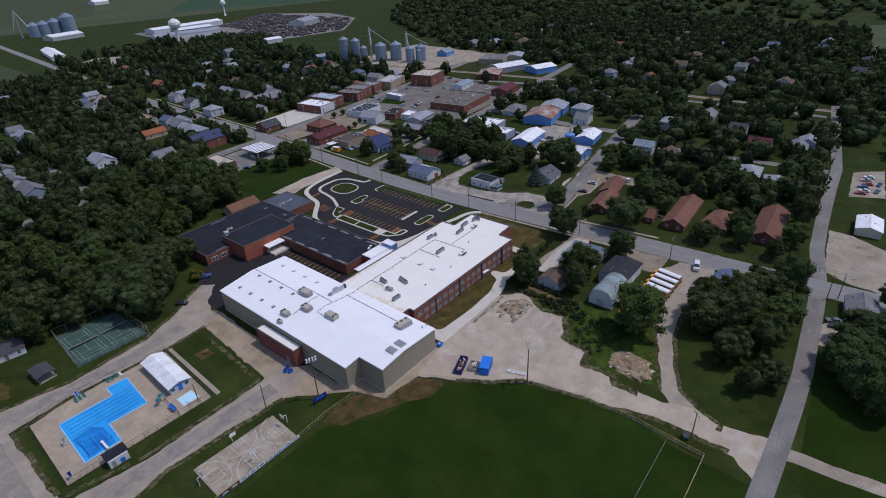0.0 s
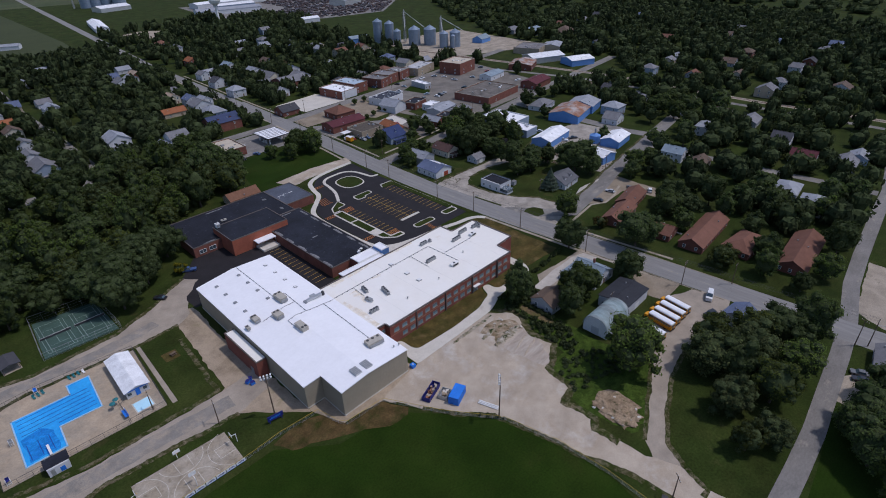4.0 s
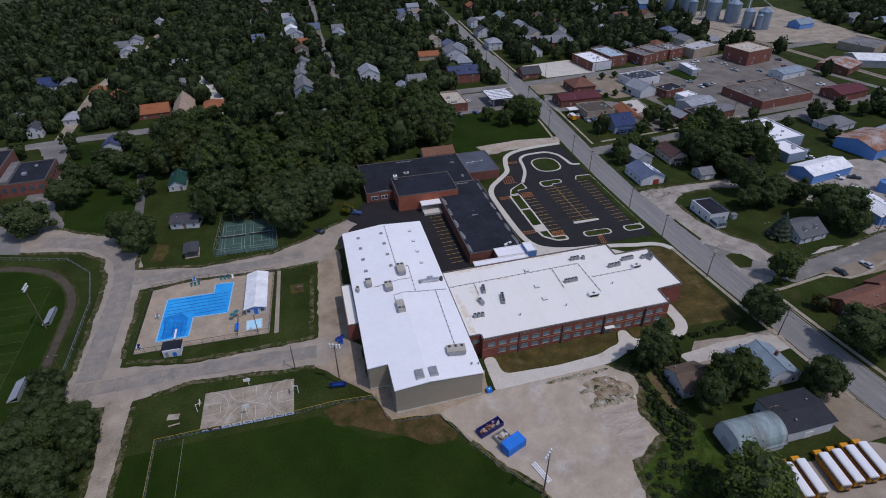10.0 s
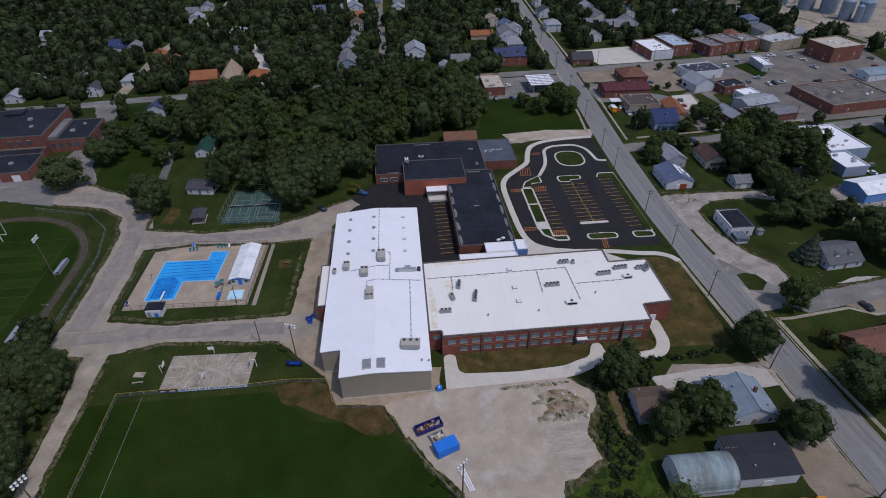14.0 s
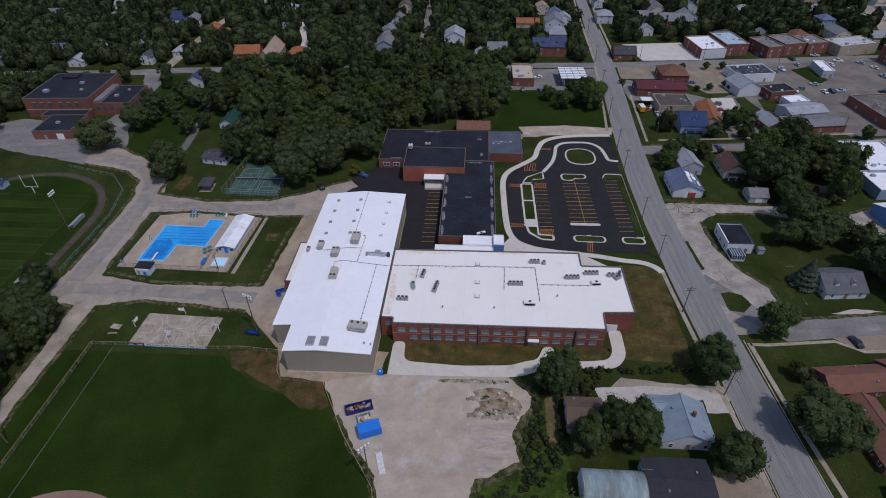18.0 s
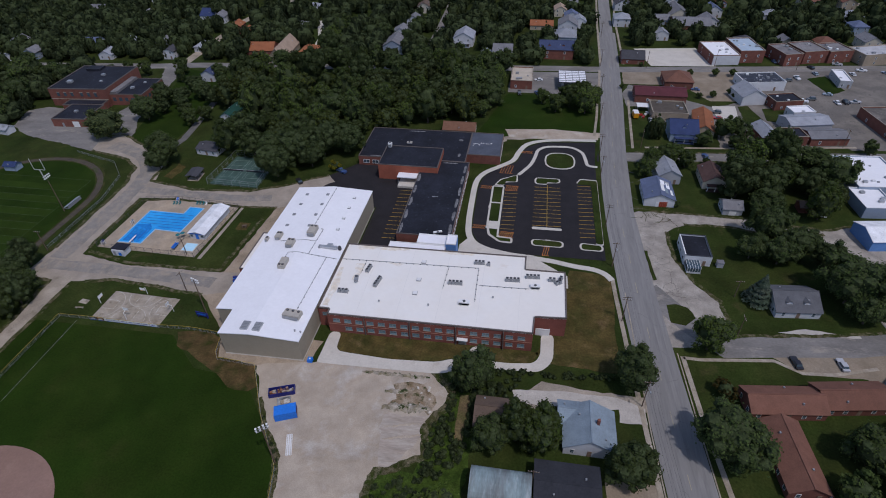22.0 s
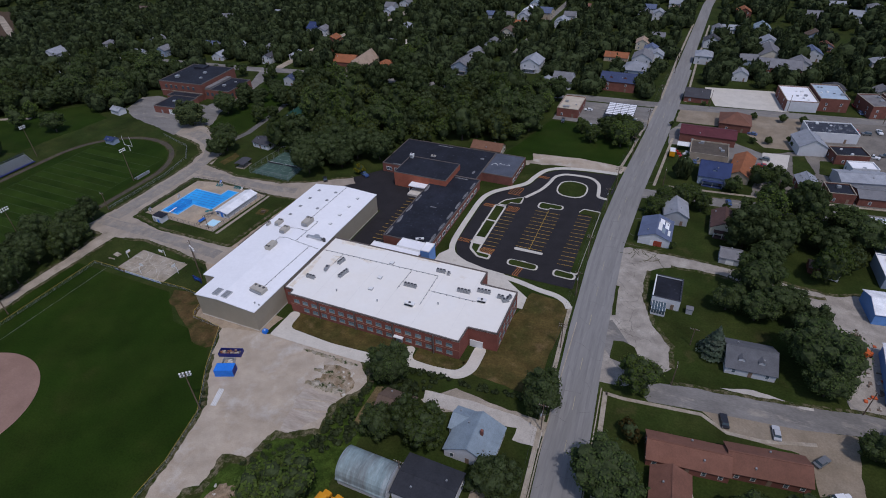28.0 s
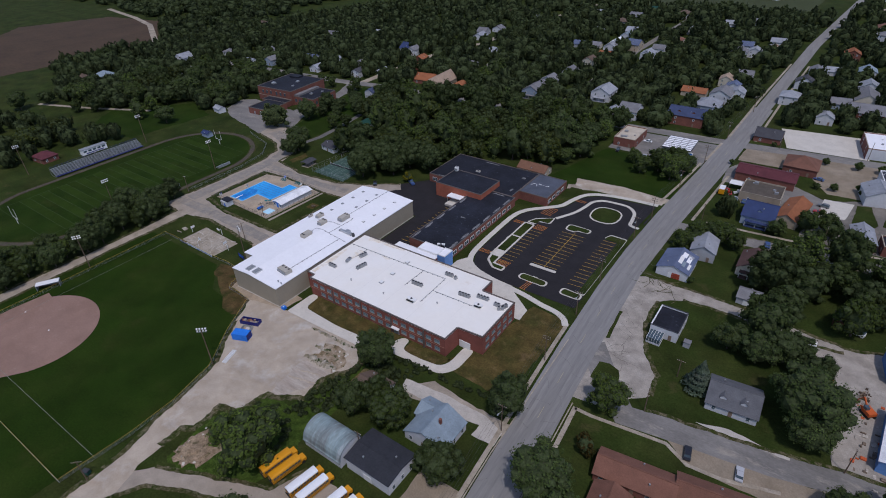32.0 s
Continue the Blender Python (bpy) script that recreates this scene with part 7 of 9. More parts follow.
for k, (a, b, w) in enumerate((((26, -12), (39, -11), 1.5), ((27.8, -17.9), (38.4, -15.2), 0.5), ((28.3, -21.4), (38, -18.8), 0.5), ((17.6, -1.2), (37, -0.9), 0.8), ((25.5, -7), (32, -6.2), 1.0))):
    bm = bmesh.new()
    rng = random.Random(70 + k)
    n = int(math.dist(a, b) / 0.45)
    rows = []
    for i in range(n + 1):
        u = i / n
        x, y = a[0] + (b[0] - a[0]) * u, a[1] + (b[1] - a[1]) * u
        g = w * (0.25 + 0.75 * math.sin(math.pi * min(max(u, 0.02), 0.98)) ** 0.5) * rng.uniform(0.6, 1.2)
        y += rng.uniform(-0.25, 0.25)
        rows.append([bm.verts.new((x, y + g * q, 0.03 + z * w * 0.3 * rng.uniform(0.5, 1.2))) for q, z in ((-1, 0), (-0.45, 0.7), (0.1, 1), (0.55, 0.6), (1, 0))])
    for p, q in zip(rows, rows[1:]):
        for i in range(4):
            bm.faces.new((p[i], q[i], q[i + 1], p[i + 1]))
    tagged(part("mud_ridge", bm, MUDDY if k in (0, 3, 4) else LOTGRAVEL), "low ridge of brown mud and weeds", "dirt", kind="structure")


rng = random.Random(15)
for k in range(34):
    x, y = (rng.uniform(28, 39), rng.uniform(-12, -4)) if k < 14 else (rng.gauss(27.5, 2.8), rng.gauss(-54, 3))
    q = rng.uniform(0.18, 0.5)
    bm = bmesh.new()
    bmesh.ops.create_icosphere(bm, subdivisions=1, radius=q)
    for v in bm.verts:
        v.co = Vector((v.co.x * 1.4, v.co.y, v.co.z * 0.7)) * (1 + 0.5 * noise.noise(v.co * 3 + Vector((k, 0, 0))))
    tagged(part("rubble_stone", bm, CONC if k % 3 else SLAB, m=pose(x, y, 0.1 if k < 14 else 0.3, 0, 0, rng.uniform(0, 360))), "broken lump of pale concrete on bare dirt", "rubble", "lumps of rubble")


# small things on the ball field's edge
area("backstop_pad", [(-82.6, 14.8), (-79.6, 14.4), (-79.9, 12.6), (-82.9, 13.0)], 0.06, SLAB, "small worn concrete pad on the grass", "slab")
e = root("team_bench", -80.6, 10.6, 0, 6)
part("seat", boxes((-1.4, 1.4, -0.2, 0.2, 0.42, 0.5)), TANBRICK, e)
for u in (-1.1, 1.1):
    part("leg", boxes((u - 0.06, u + 0.06, -0.16, 0.16, 0, 0.42)), GREYMET, e)
tagged(e, "tan wooden bench beside the field fence", "bench")
e = root("waste_bin", 10.6, -75.0, 0, 20)
part("body", boxes((-0.9, 0.9, -0.6, 0.6, 0, 1.2)), SHINGLE["green"], e)
part("lid", boxes((-0.95, 0.95, -0.65, 0.65, 1.2, 1.28)), DARKMET, e)
tagged(e, "dark green waste bin at the field corner", "bin")


# ---- football ground ----
def ring(cx0, y0, y1, r, n=20):
    return [(cx0 + r * math.cos(math.pi * i / n), y1 + r * math.sin(math.pi * i / n)) for i in range(n + 1)] + [(cx0 - r * math.cos(math.pi * i / n), y0 - r * math.sin(math.pi * i / n)) for i in range(n + 1)]


FX, FY0, FY1 = -153.6, -8.0, 65.5
area("running_track", ring(FX, FY0, FY1, 35.4), 0.02, TRACK, "dark cinder running track round the football field", "running track")
TRACKEDGE = mat("worn_track_grass", (0.05, 0.048, 0.018), 0.95, 0.3, 4, 0.5, tint=(0.03, 0.042, 0.009), spec=0.06)
area("track_inner_edge", ring(FX, FY0, FY1, 32.9), 0.025, TRACKEDGE, "worn grass inner edge of the running track", "grass", rough=0.4)
area("track_infield", ring(FX, FY0, FY1, 32.2), 0.03, LAWN, "green infield inside the running track", "grass")
area("track_edge", ring(FX, FY0, FY1, 36.4), 0.012, TRACKEDGE, "worn grass edge of the running track", "grass", rough=0.4)
lines("yard_lines", [(FX - 24.4, -17 + i * 4.57, FX + 24.4, -17 + i * 4.57) for i in range(21)] + [(FX - 24.4, -26, FX - 24.4, 83.6), (FX + 24.4, -26, FX + 24.4, 83.6), (FX - 24.4, -26, FX + 24.4, -26), (FX - 24.4, 83.6, FX + 24.4, 83.6)], 0.2, mat("chalk_line", (0.044, 0.064, 0.025), 0.95, 0.3, 4, 0.5, spec=0.05), "faint chalk yard lines of the football field", z=0.038)
bm = bmesh.new()
for i in range(0, 21, 2):
    box(bm, FX - 24.3, FX + 24.3, -16.9 + i * 4.57, -12.5 + i * 4.57, 0.03, 0.034)
tagged(part("mown_stripe", bm, mat("light_mown_grass", (0.0215, 0.041, 0.0056), 0.95, 0.2, 12, 0.7, spec=0.06)), "alternate lighter mown stripes of the field", "grass", kind="structure")
for y, t in ((84.5, 0), (-27, 180)):
    e = root("goal_post", FX, y, 0, t)
    part("upright", boxes((-2.85, -2.73, -0.06, 0.06, 3.05, 8.5), (2.73, 2.85, -0.06, 0.06, 3.05, 8.5)), TRIM, e)
    part("crossbar", boxes((-2.73, 2.73, -0.06, 0.06, 3.05, 3.17)), TRIM, e)
    part("post", boxes((-0.1, 0.1, -0.1, 0.1, -0.1, 3.05)), TRIM, e)
    tagged(e, "white football goal post on the grass", "goal post", "goal posts")
st = root("grandstand", -191.6, 32)
for i in range(8):
    part("bench", boxes((-i * 0.75, -i * 0.75 + 0.5, -25, 25, 0.55 + i * 0.4, 0.62 + i * 0.4)), STEEL, st)
    part("riser", boxes((-i * 0.75 - 0.02, -i * 0.75 + 0.02, -25, 25, 0.1 + i * 0.4, 0.5 + i * 0.4)), GREYMET, st)
for i in range(11):
    part("frame", boxes((-5.6, 0.2, -25 + i * 5 - 0.05, -25 + i * 5 + 0.05, 0, 0.1), (-5.6, -5.5, -25 + i * 5 - 0.05, -25 + i * 5 + 0.05, 0.1, 4.2)), GREYMET, st)
part("back_rail", boxes((-5.65, -5.6, -25, 25, 4.2, 4.28), (-5.65, -5.6, -25, 25, 3.7, 3.76)), NAVY, st)
part("foot_walk", boxes((0.25, 1.2, -25, 25, 0.55, 0.65)), NAVY, st)
tagged(st, "long metal grandstand with rows of benches", "grandstand")
pb = root("press_box", -199.4, 33)
part("body", boxes((-1.6, 1.6, -7, 7, 4.0, 7.0)), TRIM, pb)
part("roof", boxes((-1.9, 1.9, -7.3, 7.3, 7.0, 7.2)), GREYMET, pb)
for i in range(5):
    w = part("window", boxes((1.6, 1.66, -6.2 + i * 2.6, -4.4 + i * 2.6, 5.4, 6.4)), GLASS, pb)
part("sign", boxes((1.6, 1.65, -5, 5, 4.4, 4.9)), NAVY, pb)
for y in (-6.5, 0, 6.5):
    part("post", boxes((-1.4, -1.2, y - 0.1, y + 0.1, 0, 4.0), (1.2, 1.4, y - 0.1, y + 0.1, 0, 4.0)), GREYMET, pb)
tagged(pb, "white press box on posts behind the grandstand", "press box")
for x, y, n in ((-125.4, 34, 5), (-126, 66, 4)):
    e = root("bleacher", x, y)
    for i in range(n):
        part("bench", boxes((i * 0.6, i * 0.6 + 0.35, -4, 4, 0.35 + i * 0.3, 0.42 + i * 0.3)), STEEL, e)
    part("frame", boxes((0, n * 0.6, -3.8, -3.7, 0, 0.3), (0, n * 0.6, 3.7, 3.8, 0, 0.3), (n * 0.6 - 0.1, n * 0.6, -3.8, 3.8, 0, n * 0.3)), GREYMET, e)
    tagged(e, "small metal bleacher beside the track", "bleacher", "bleachers")
house(-171.4, 88.5, 6, 4, 2.4, "blue", "cobalt", label="small blue stadium shed with a blue roof", name="shed", category="shed", windows=False)
house(-204, 121, 8, 5, 2.8, "white", "light", turn=-8, label="white portable shed by the school yard", name="shed", category="shed", windows=False)
fence("track_fence", [(-113.6, 37), (-114, 70), (-118, 88), (-128, 99), (-152, 106)], 1.2, "chain link fence round the football ground", 3.5)


# ---- poles and wires ----
def utility_pole(x, y, h=10.5, turn=0.0, lamp=False, arms=1):
    e = root("utility_pole", x, y, 0, turn)
    part("pole", lathe(bmesh.new(), [(0.17, -0.2), (0.13, h * 0.6), (0.1, h)], 8), WOODP, e)
    for i in range(arms):
        part("crossarm", boxes((-1.3, 1.3, -0.07, 0.07, h - 0.6 - i * 0.9, h - 0.45 - i * 0.9)), WOODP, e)
        for u in (-1.15, -0.5, 0.5, 1.15):
            part("insulator", lathe(bmesh.new(), [(0.05, h - 0.45 - i * 0.9), (0.05, h - 0.28 - i * 0.9)], 5, u, 0), TRIM, e)
    if lamp:
        bm = bmesh.new()
        bar(bm, (0, 0, h * 0.78), (0, -2.0, h * 0.84), 0.05)
        part("lamp_arm", bm, STEEL, e)
        part("lamp_head", boxes((-0.15, 0.15, -2.6, -1.9, h * 0.83, h * 0.87)), STEEL, e)
    return tagged(e, "weathered wooden utility pole with a crossarm", "utility pole", "utility poles")


def floodlight(x, y, h=16.0, turn=0.0, wood=True):
    e = root("floodlight_mast", x, y, 0, turn)
    part("mast", lathe(bmesh.new(), [(0.2, -0.2), (0.16, h * 0.6), (0.11, h)], 8), WOODP if wood else STEEL, e)
    for k in range(2):
        part("crossarm", boxes((-1.5, 1.5, -0.06, 0.06, h - 0.4 - k * 0.9, h - 0.28 - k * 0.9)), GREYMET, e)
        for u in (-1.3, -0.45, 0.45, 1.3):
            part("lamp", lathe(bmesh.new(), [(0.12, 0), (0.3, 0.35), (0.3, 0.42)], 8), TRIM, e, m=pose(u, -0.1, h - 0.3 - k * 0.9, 70, 0, 0))
    return tagged(e, "tall pole with eight field floodlights", "floodlight mast", "floodlight masts")


for x, y, t in ((-124.4, 60.5, 90), (-125, 5, 90), (-87.8, -26, 60), (3.9, -31.6, -140), (-196.5, 62, -90), (-209, 0, -90), (-37.6, 13.6, 160), (-84.6, -70, 60)):
    floodlight(x, y, 15.0 if x > -100 else 17.0, t)
LINE = [(103.5, -96), (97.2, -40), (94.0, -2), (91.6, 29), (90.6, 55), (89.9, 78), (90.1, 114), (91.0, 134), (93.2, 168), (95.6, 205), (98, 245), (101.5, 300)]
for i, (x, y) in enumerate(LINE):
    utility_pole(x, y, 10.5, 2, i % 2 == 0, 1 + i % 2)
for x, y, h, t in ((-49.5, 22.6, 9, 80), (-60, 41.2, 7, 80), (-113, 36.5, 9, 0), (109.9, -53, 9, 0), (101.2, -93, 10, 60), (12.8, -76, 8, 45), (124.2, 26.5, 9, 90), (128, 45, 7, 0), (110, 143, 9, 90), (155, 149, 9, 90), (200, 154, 9, 90), (125, 246, 10, 90), (165, 252, 10, 90), (210, 250, 10, 90), (172, 35, 9, 90), (66, -29, 8, 0)):
    utility_pole(x, y, h, t)
bm = bmesh.new()
for a, b in zip(LINE, LINE[1:]):
    for u in (-1.15, -0.5, 0.5, 1.15):
        p = [Vector((a[0] + u + (b[0] - a[0]) * s, a[1] + (b[1] - a[1]) * s, 10.2 - 4 * 0.7 * s * (1 - s))) for s in (0, 0.25, 0.5, 0.75, 1)]
        for q0, q1 in zip(p, p[1:]):
            bar(bm, q0, q1, 0.014)
tagged(part("power_line", bm, DARKMET), "thin sagging wires along the main road", "power line")

# ---- scrap on the gravel yard ----
rng = random.Random(77)
for colour, count in (((0.42, 0.38, 0.33), 26), ((0.16, 0.12, 0.09), 22), ((0.45, 0.09, 0.03), 9)):
    bits = []
    for _ in range(count):
        x, y = rng.gauss(178.5, 2.6), rng.gauss(49, 6.5)
        w, d = rng.uniform(0.15, 0.75), rng.uniform(0.12, 0.6)
        bits.append((x - w, x + w, y - d, y + d, 0.02, rng.uniform(0.12, 0.6)))
    tagged(part("scrap", boxes(*bits), mat("scrap_%d" % count, colour, 0.85, 0.3, 2, 0.4)), "loose scrap and boards strewn on the gravel yard", "scrap", kind="stuff")

# ---- kerb walks of the main road ----
strip("walk_west", [(95.6, -28), (94.2, -9), (92.6, 12), (90.8, 38), (90.2, 49)], 1.3, 0.1, SLAB, "narrow concrete pavement west of the main road", "pavement", grow=0.3)
strip("walk_east", [(112, -30), (108.9, -2), (107.5, 17)], 1.3, 0.1, SLAB, "narrow concrete pavement east of the main road", "pavement", grow=0.3)
strip("walk_north_west", [(89.6, 152), (92, 175), (94, 205)], 1.2, 0.1, SLAB, "narrow concrete pavement beside a lawn", "pavement", grow=0.3)
strip("walk_north_east", [(106.4, 142), (108.3, 175), (109.6, 196)], 1.2, 0.1, SLAB, "narrow concrete pavement before the shops", "pavement", grow=0.3)
strip("walk_far_west", [(95.2, 210), (97, 238)], 1.3, 0.1, SLAB, "narrow concrete pavement by the filling station", "pavement", grow=0.2)
strip("walk_far_west", [(98.2, 250), (100.6, 330), (105, 430)], 1.3, 0.1, SLAB, "narrow concrete pavement before northern houses", "pavement", grow=0.2)
strip("walk_far_east", [(112, 250), (113.4, 320), (117.4, 430)], 1.3, 0.1, SLAB, "narrow concrete pavement before northern houses", "pavement", grow=0.2)
strip("walk_town", [(112, 143.4), (146, 146.6), (206, 154.6)], 1.4, 0.1, SLAB, "concrete pavement of the town street", "pavement", grow=0.2)
strip("walk_house", [(107.6, 16.6), (112.3, 16.5), (125, 18.1), (132.6, 19), (139, 15.4), (147.4, 16), (160, 20)], 1.1, 0.1, SLAB, "curved concrete path of the bungalows", "pavement", grow=0.2)
strip("walk_bungalow", [(129.5, -1.2), (131.5, -6), (133, -12), (133.4, -24)], 1.0, 0.1, CONC, "narrow concrete path between bungalows", "pavement", grow=0.2)
for a, b, w in (((95.9, -60), (90.8, 46), 0.3), ((109.6, -60), (105.2, 18), 0.3)):
    strip("kerb_main", [(x + (-6.2 if w and a[0] < 100 else 6.2), y) for x, y in ((104.6, -55), (101.6, -10), (100, 18 if a[0] > 100 else 42))], 0.3, 0.14, SLAB, "low concrete kerb of the main road", "kerb", grow=0.1)


# ---- vehicles ----
def bus(x, y, turn, yellow):
    e = root("school_bus", x, y, 0.0, turn)
    top = BUSY if yellow else mat("white_bus_roof", (0.75, 0.76, 0.78), 0.5, 0.05)
    bm = boxes((-1.2, 1.2, -5.0, 3.6, 0.55, 2.55))
    bmesh.ops.bevel(bm, geom=[q for q in bm.edges], offset=0.07, segments=1)
    part("body", bm, BUSY, e)
    sect = [(-1.2, 2.55), (-1.1, 2.8), (-0.7, 2.97), (0, 3.03), (0.7, 2.97), (1.1, 2.8), (1.2, 2.55)]
    bm = bmesh.new()
    ends = [[bm.verts.new((u, q, z)) for u, z in sect] for q in (-5.0, 3.55)]
    for i in range(6):
        bm.faces.new((ends[0][i], ends[1][i], ends[1][i + 1], ends[0][i + 1]))
    bm.faces.new(ends[0])
    bm.faces.new(ends[1])
    bmesh.ops.recalc_face_normals(bm, faces=bm.faces)
    part("roof", bm, top, e, "white painted roof" if not yellow else "")
    bm = boxes((-1.0, 1.0, 3.6, 5.2, 0.55, 1.55))
    bmesh.ops.bevel(bm, geom=[q for q in bm.edges], offset=0.12, segments=2)
    part("hood", bm, BUSY, e)
    part("windshield", boxes((-1.05, 1.05, 3.58, 3.66, 1.6, 2.45)), GLASS, e)
    part("window_row", boxes(*[(s * 1.215 - 0.02, s * 1.215 + 0.02, -4.6 + i * 0.9, -3.85 + i * 0.9, 1.75, 2.4) for i in range(9) for s in (-1, 1)]), GLASS, e)
    part("rear_window", boxes((-0.95, -0.3, -5.05, -4.98, 1.7, 2.4), (0.3, 0.95, -5.05, -4.98, 1.7, 2.4), (-0.25, 0.25, -5.05, -4.98, 0.9, 2.4)), GLASS, e)
    part("stripe", boxes(*[(s * 1.21 - 0.02, s * 1.21 + 0.02, -4.95, 3.5, z, z + 0.08) for s in (-1, 1) for z in (0.9, 1.4)]), RUBBER, e)
    part("bumper", boxes((-1.15, 1.15, -5.2, -5.0, 0.45, 0.75)), RUBBER, e)
    part("bumper", boxes((-1.05, 1.05, 5.2, 5.35, 0.45, 0.75)), RUBBER, e)
    for sx in (-1.0, 1.0):
        for sy in (-2.8, 4.2):
            w = part("wheel", lathe(bmesh.new(), [(0.3, -0.16), (0.5, -0.15), (0.5, 0.15), (0.3, 0.16)], 12), RUBBER, e, m=pose(sx, sy, 0.5, 0, 90, 0))
    return tagged(e, "yellow school bus with a yellow roof in the gravel yard" if yellow else "yellow school bus with a white roof in the gravel yard", "bus", "parked school buses")


for x, yl in ((51, True), (54.4, True), (61.0, False), (64.7, False), (71.2, False), (75.0, False), (79.0, False), (82.8, False)):
    bus(x, -44.2, -9, yl)

CARMAT = {k: mat("car_" + k, c, 0.3, 0.04, 3, 0.5, spec=0.6) for k, c in dict(white=(0.7, 0.71, 0.72), black=(0.02, 0.02, 0.025), silver=(0.4, 0.41, 0.43), blue=(0.05, 0.09, 0.22), red=(0.35, 0.02, 0.02), grey=(0.13, 0.135, 0.14), pale=(0.3, 0.36, 0.42)).items()}
CARBODY = {}


def car(x, y, turn, col="silver", form="car"):
    """Parts shared between cars of one make and colour."""
    key = (col, form)
    h = {"car": 1.42, "suv": 1.75, "van": 2.6, "pickup": 1.8}[form]
    l, w = (5.6, 2.1) if form == "van" else (5.4 if form == "pickup" else 4.6, 1.85)
    if key not in CARBODY:
        bm = boxes((-w / 2, w / 2, -l / 2, l / 2, 0.3, h * 0.58))
        bmesh.ops.bevel(bm, geom=list(bm.edges), offset=0.14, segments=2)
        body = mesh_of("body", bm, CARMAT[col])
        bm = bmesh.new()
        c0, c1 = {"car": (-1.6, 1.0), "suv": (-2.1, 1.1), "van": (-2.7, 1.7), "pickup": (-0.6, 1.3)}[form]
        v = [bm.verts.new(p) for p in ((-w / 2 + 0.06, c0, h * 0.56), (w / 2 - 0.06, c0, h * 0.56), (w / 2 - 0.06, c1, h * 0.56), (-w / 2 + 0.06, c1, h * 0.56), (-w / 2 + 0.22, c0 + 0.4, h), (w / 2 - 0.22, c0 + 0.4, h), (w / 2 - 0.22, c1 - 0.7, h), (-w / 2 + 0.22, c1 - 0.7, h))]
        for f in ((4, 5, 6, 7), (0, 1, 5, 4), (1, 2, 6, 5), (2, 3, 7, 6), (3, 0, 4, 7)):
            bm.faces.new([v[i] for i in f])
        cabin = mesh_of("cabin_glass", bm, GLASS)
        roof = mesh_of("roof", boxes((-w / 2 + 0.2, w / 2 - 0.2, c0 + 0.36, c1 - 0.66, h - 0.03, h + 0.03)), CARMAT[col])
        wheel = mesh_of("wheel", lathe(bmesh.new(), [(0.2, -0.11), (0.33, -0.1), (0.33, 0.1), (0.2, 0.11)], 10), RUBBER)
        lights = mesh_of("lights", boxes((-w / 2 + 0.15, -w / 2 + 0.5, l / 2 - 0.05, l / 2 + 0.02, 0.55, 0.72), (w / 2 - 0.5, w / 2 - 0.15, l / 2 - 0.05, l / 2 + 0.02, 0.55, 0.72)), TRIM)
        CARBODY[key] = (body, cabin, roof, wheel, lights)
    body, cabin, roof, wheel, lights = CARBODY[key]
    e = root({"van": "van", "pickup": "pickup_truck", "suv": "car", "car": "car"}[form], x, y, 0.05, turn)
    twin("body", body, e, Matrix())
    twin("cabin_glass", cabin, e, Matrix())
    twin("roof", roof, e, Matrix())
    twin("headlight", lights, e, Matrix())
    for sx in (-1, 1):
        for sy in (-l * 0.3, l * 0.3):
            twin("wheel", wheel, e, pose(sx * (w / 2 - 0.1), sy, 0.33, 0, 90, 0))
    return tagged(e, "%s parked %s on a paved lot" % (col, {"van": "minibus", "pickup": "pickup truck", "suv": "estate car", "car": "saloon car"}[form]), "vehicle", "parked vehicles")


car(138.2, 18.6, 10, "black")
car(150.6, 19.6, 6, "silver")
car(160.4, 14.6, -40, "grey")
car(163.6, 5.6, -62, "white", "suv")
car(96.2, -50.5, 105, "white", "van")
car(86.6, -54.6, 70, "black", "suv")
car(-37, 94, 40, "black")
car(-21.5, 104.5, 60, "blue", "pickup")
car(196, 77, 30, "white", "pickup")
car(203, 75, 60, "black", "pickup")
car(200, 98, 40, "white")
car(170, 96, 70, "white", "van")
for i, (x, y, t) in enumerate(((61.4, 218.4, 98), (51.5, 198, 188), (66.7, 196.2, 8), (61.1, 199.5, 20), (195.6, 234.5, 20), (200, 232.4, 98), (206.3, 236.7, 8), (218.6, 244.7, 8), (238.9, 246.1, 8), (219.2, 254.1, 20), (236.2, 261.4, 75), (201.4, 262.4, 188), (199.9, 273.1, 8), (204.1, 207.2, 98), (198.8, 204, 75), (214.7, 214.6, 75), (215.6, 203.9, 188), (219.8, 204.6, 188), (224.7, 205.4, 98), (137.2, 137.1, 8), (194.8, 101, 188), (203.4, 103.8, 98), (159.6, 313.6, 8), (170.2, 311, 188), (164.8, 315.9, 188), (243.8, 280.1, 98), (118, 171, 0), (121.5, 171.5, 5), (151, 178, 80), (152, 185, 80), (246, 252.5, 80), (258, 250, 40), (262, 242, 30), (247, 205, 60), (260, 228, 20), (147, 214, 80), (300, 226, 30), (307, 240, 30), (292, 186, 80), (276, 222, 15))):
    car(x, y, t, ("white", "black", "silver", "blue", "red", "grey", "white", "pale")[i % 8], ("car", "suv", "pickup", "car")[i % 4])
rng = random.Random(77)
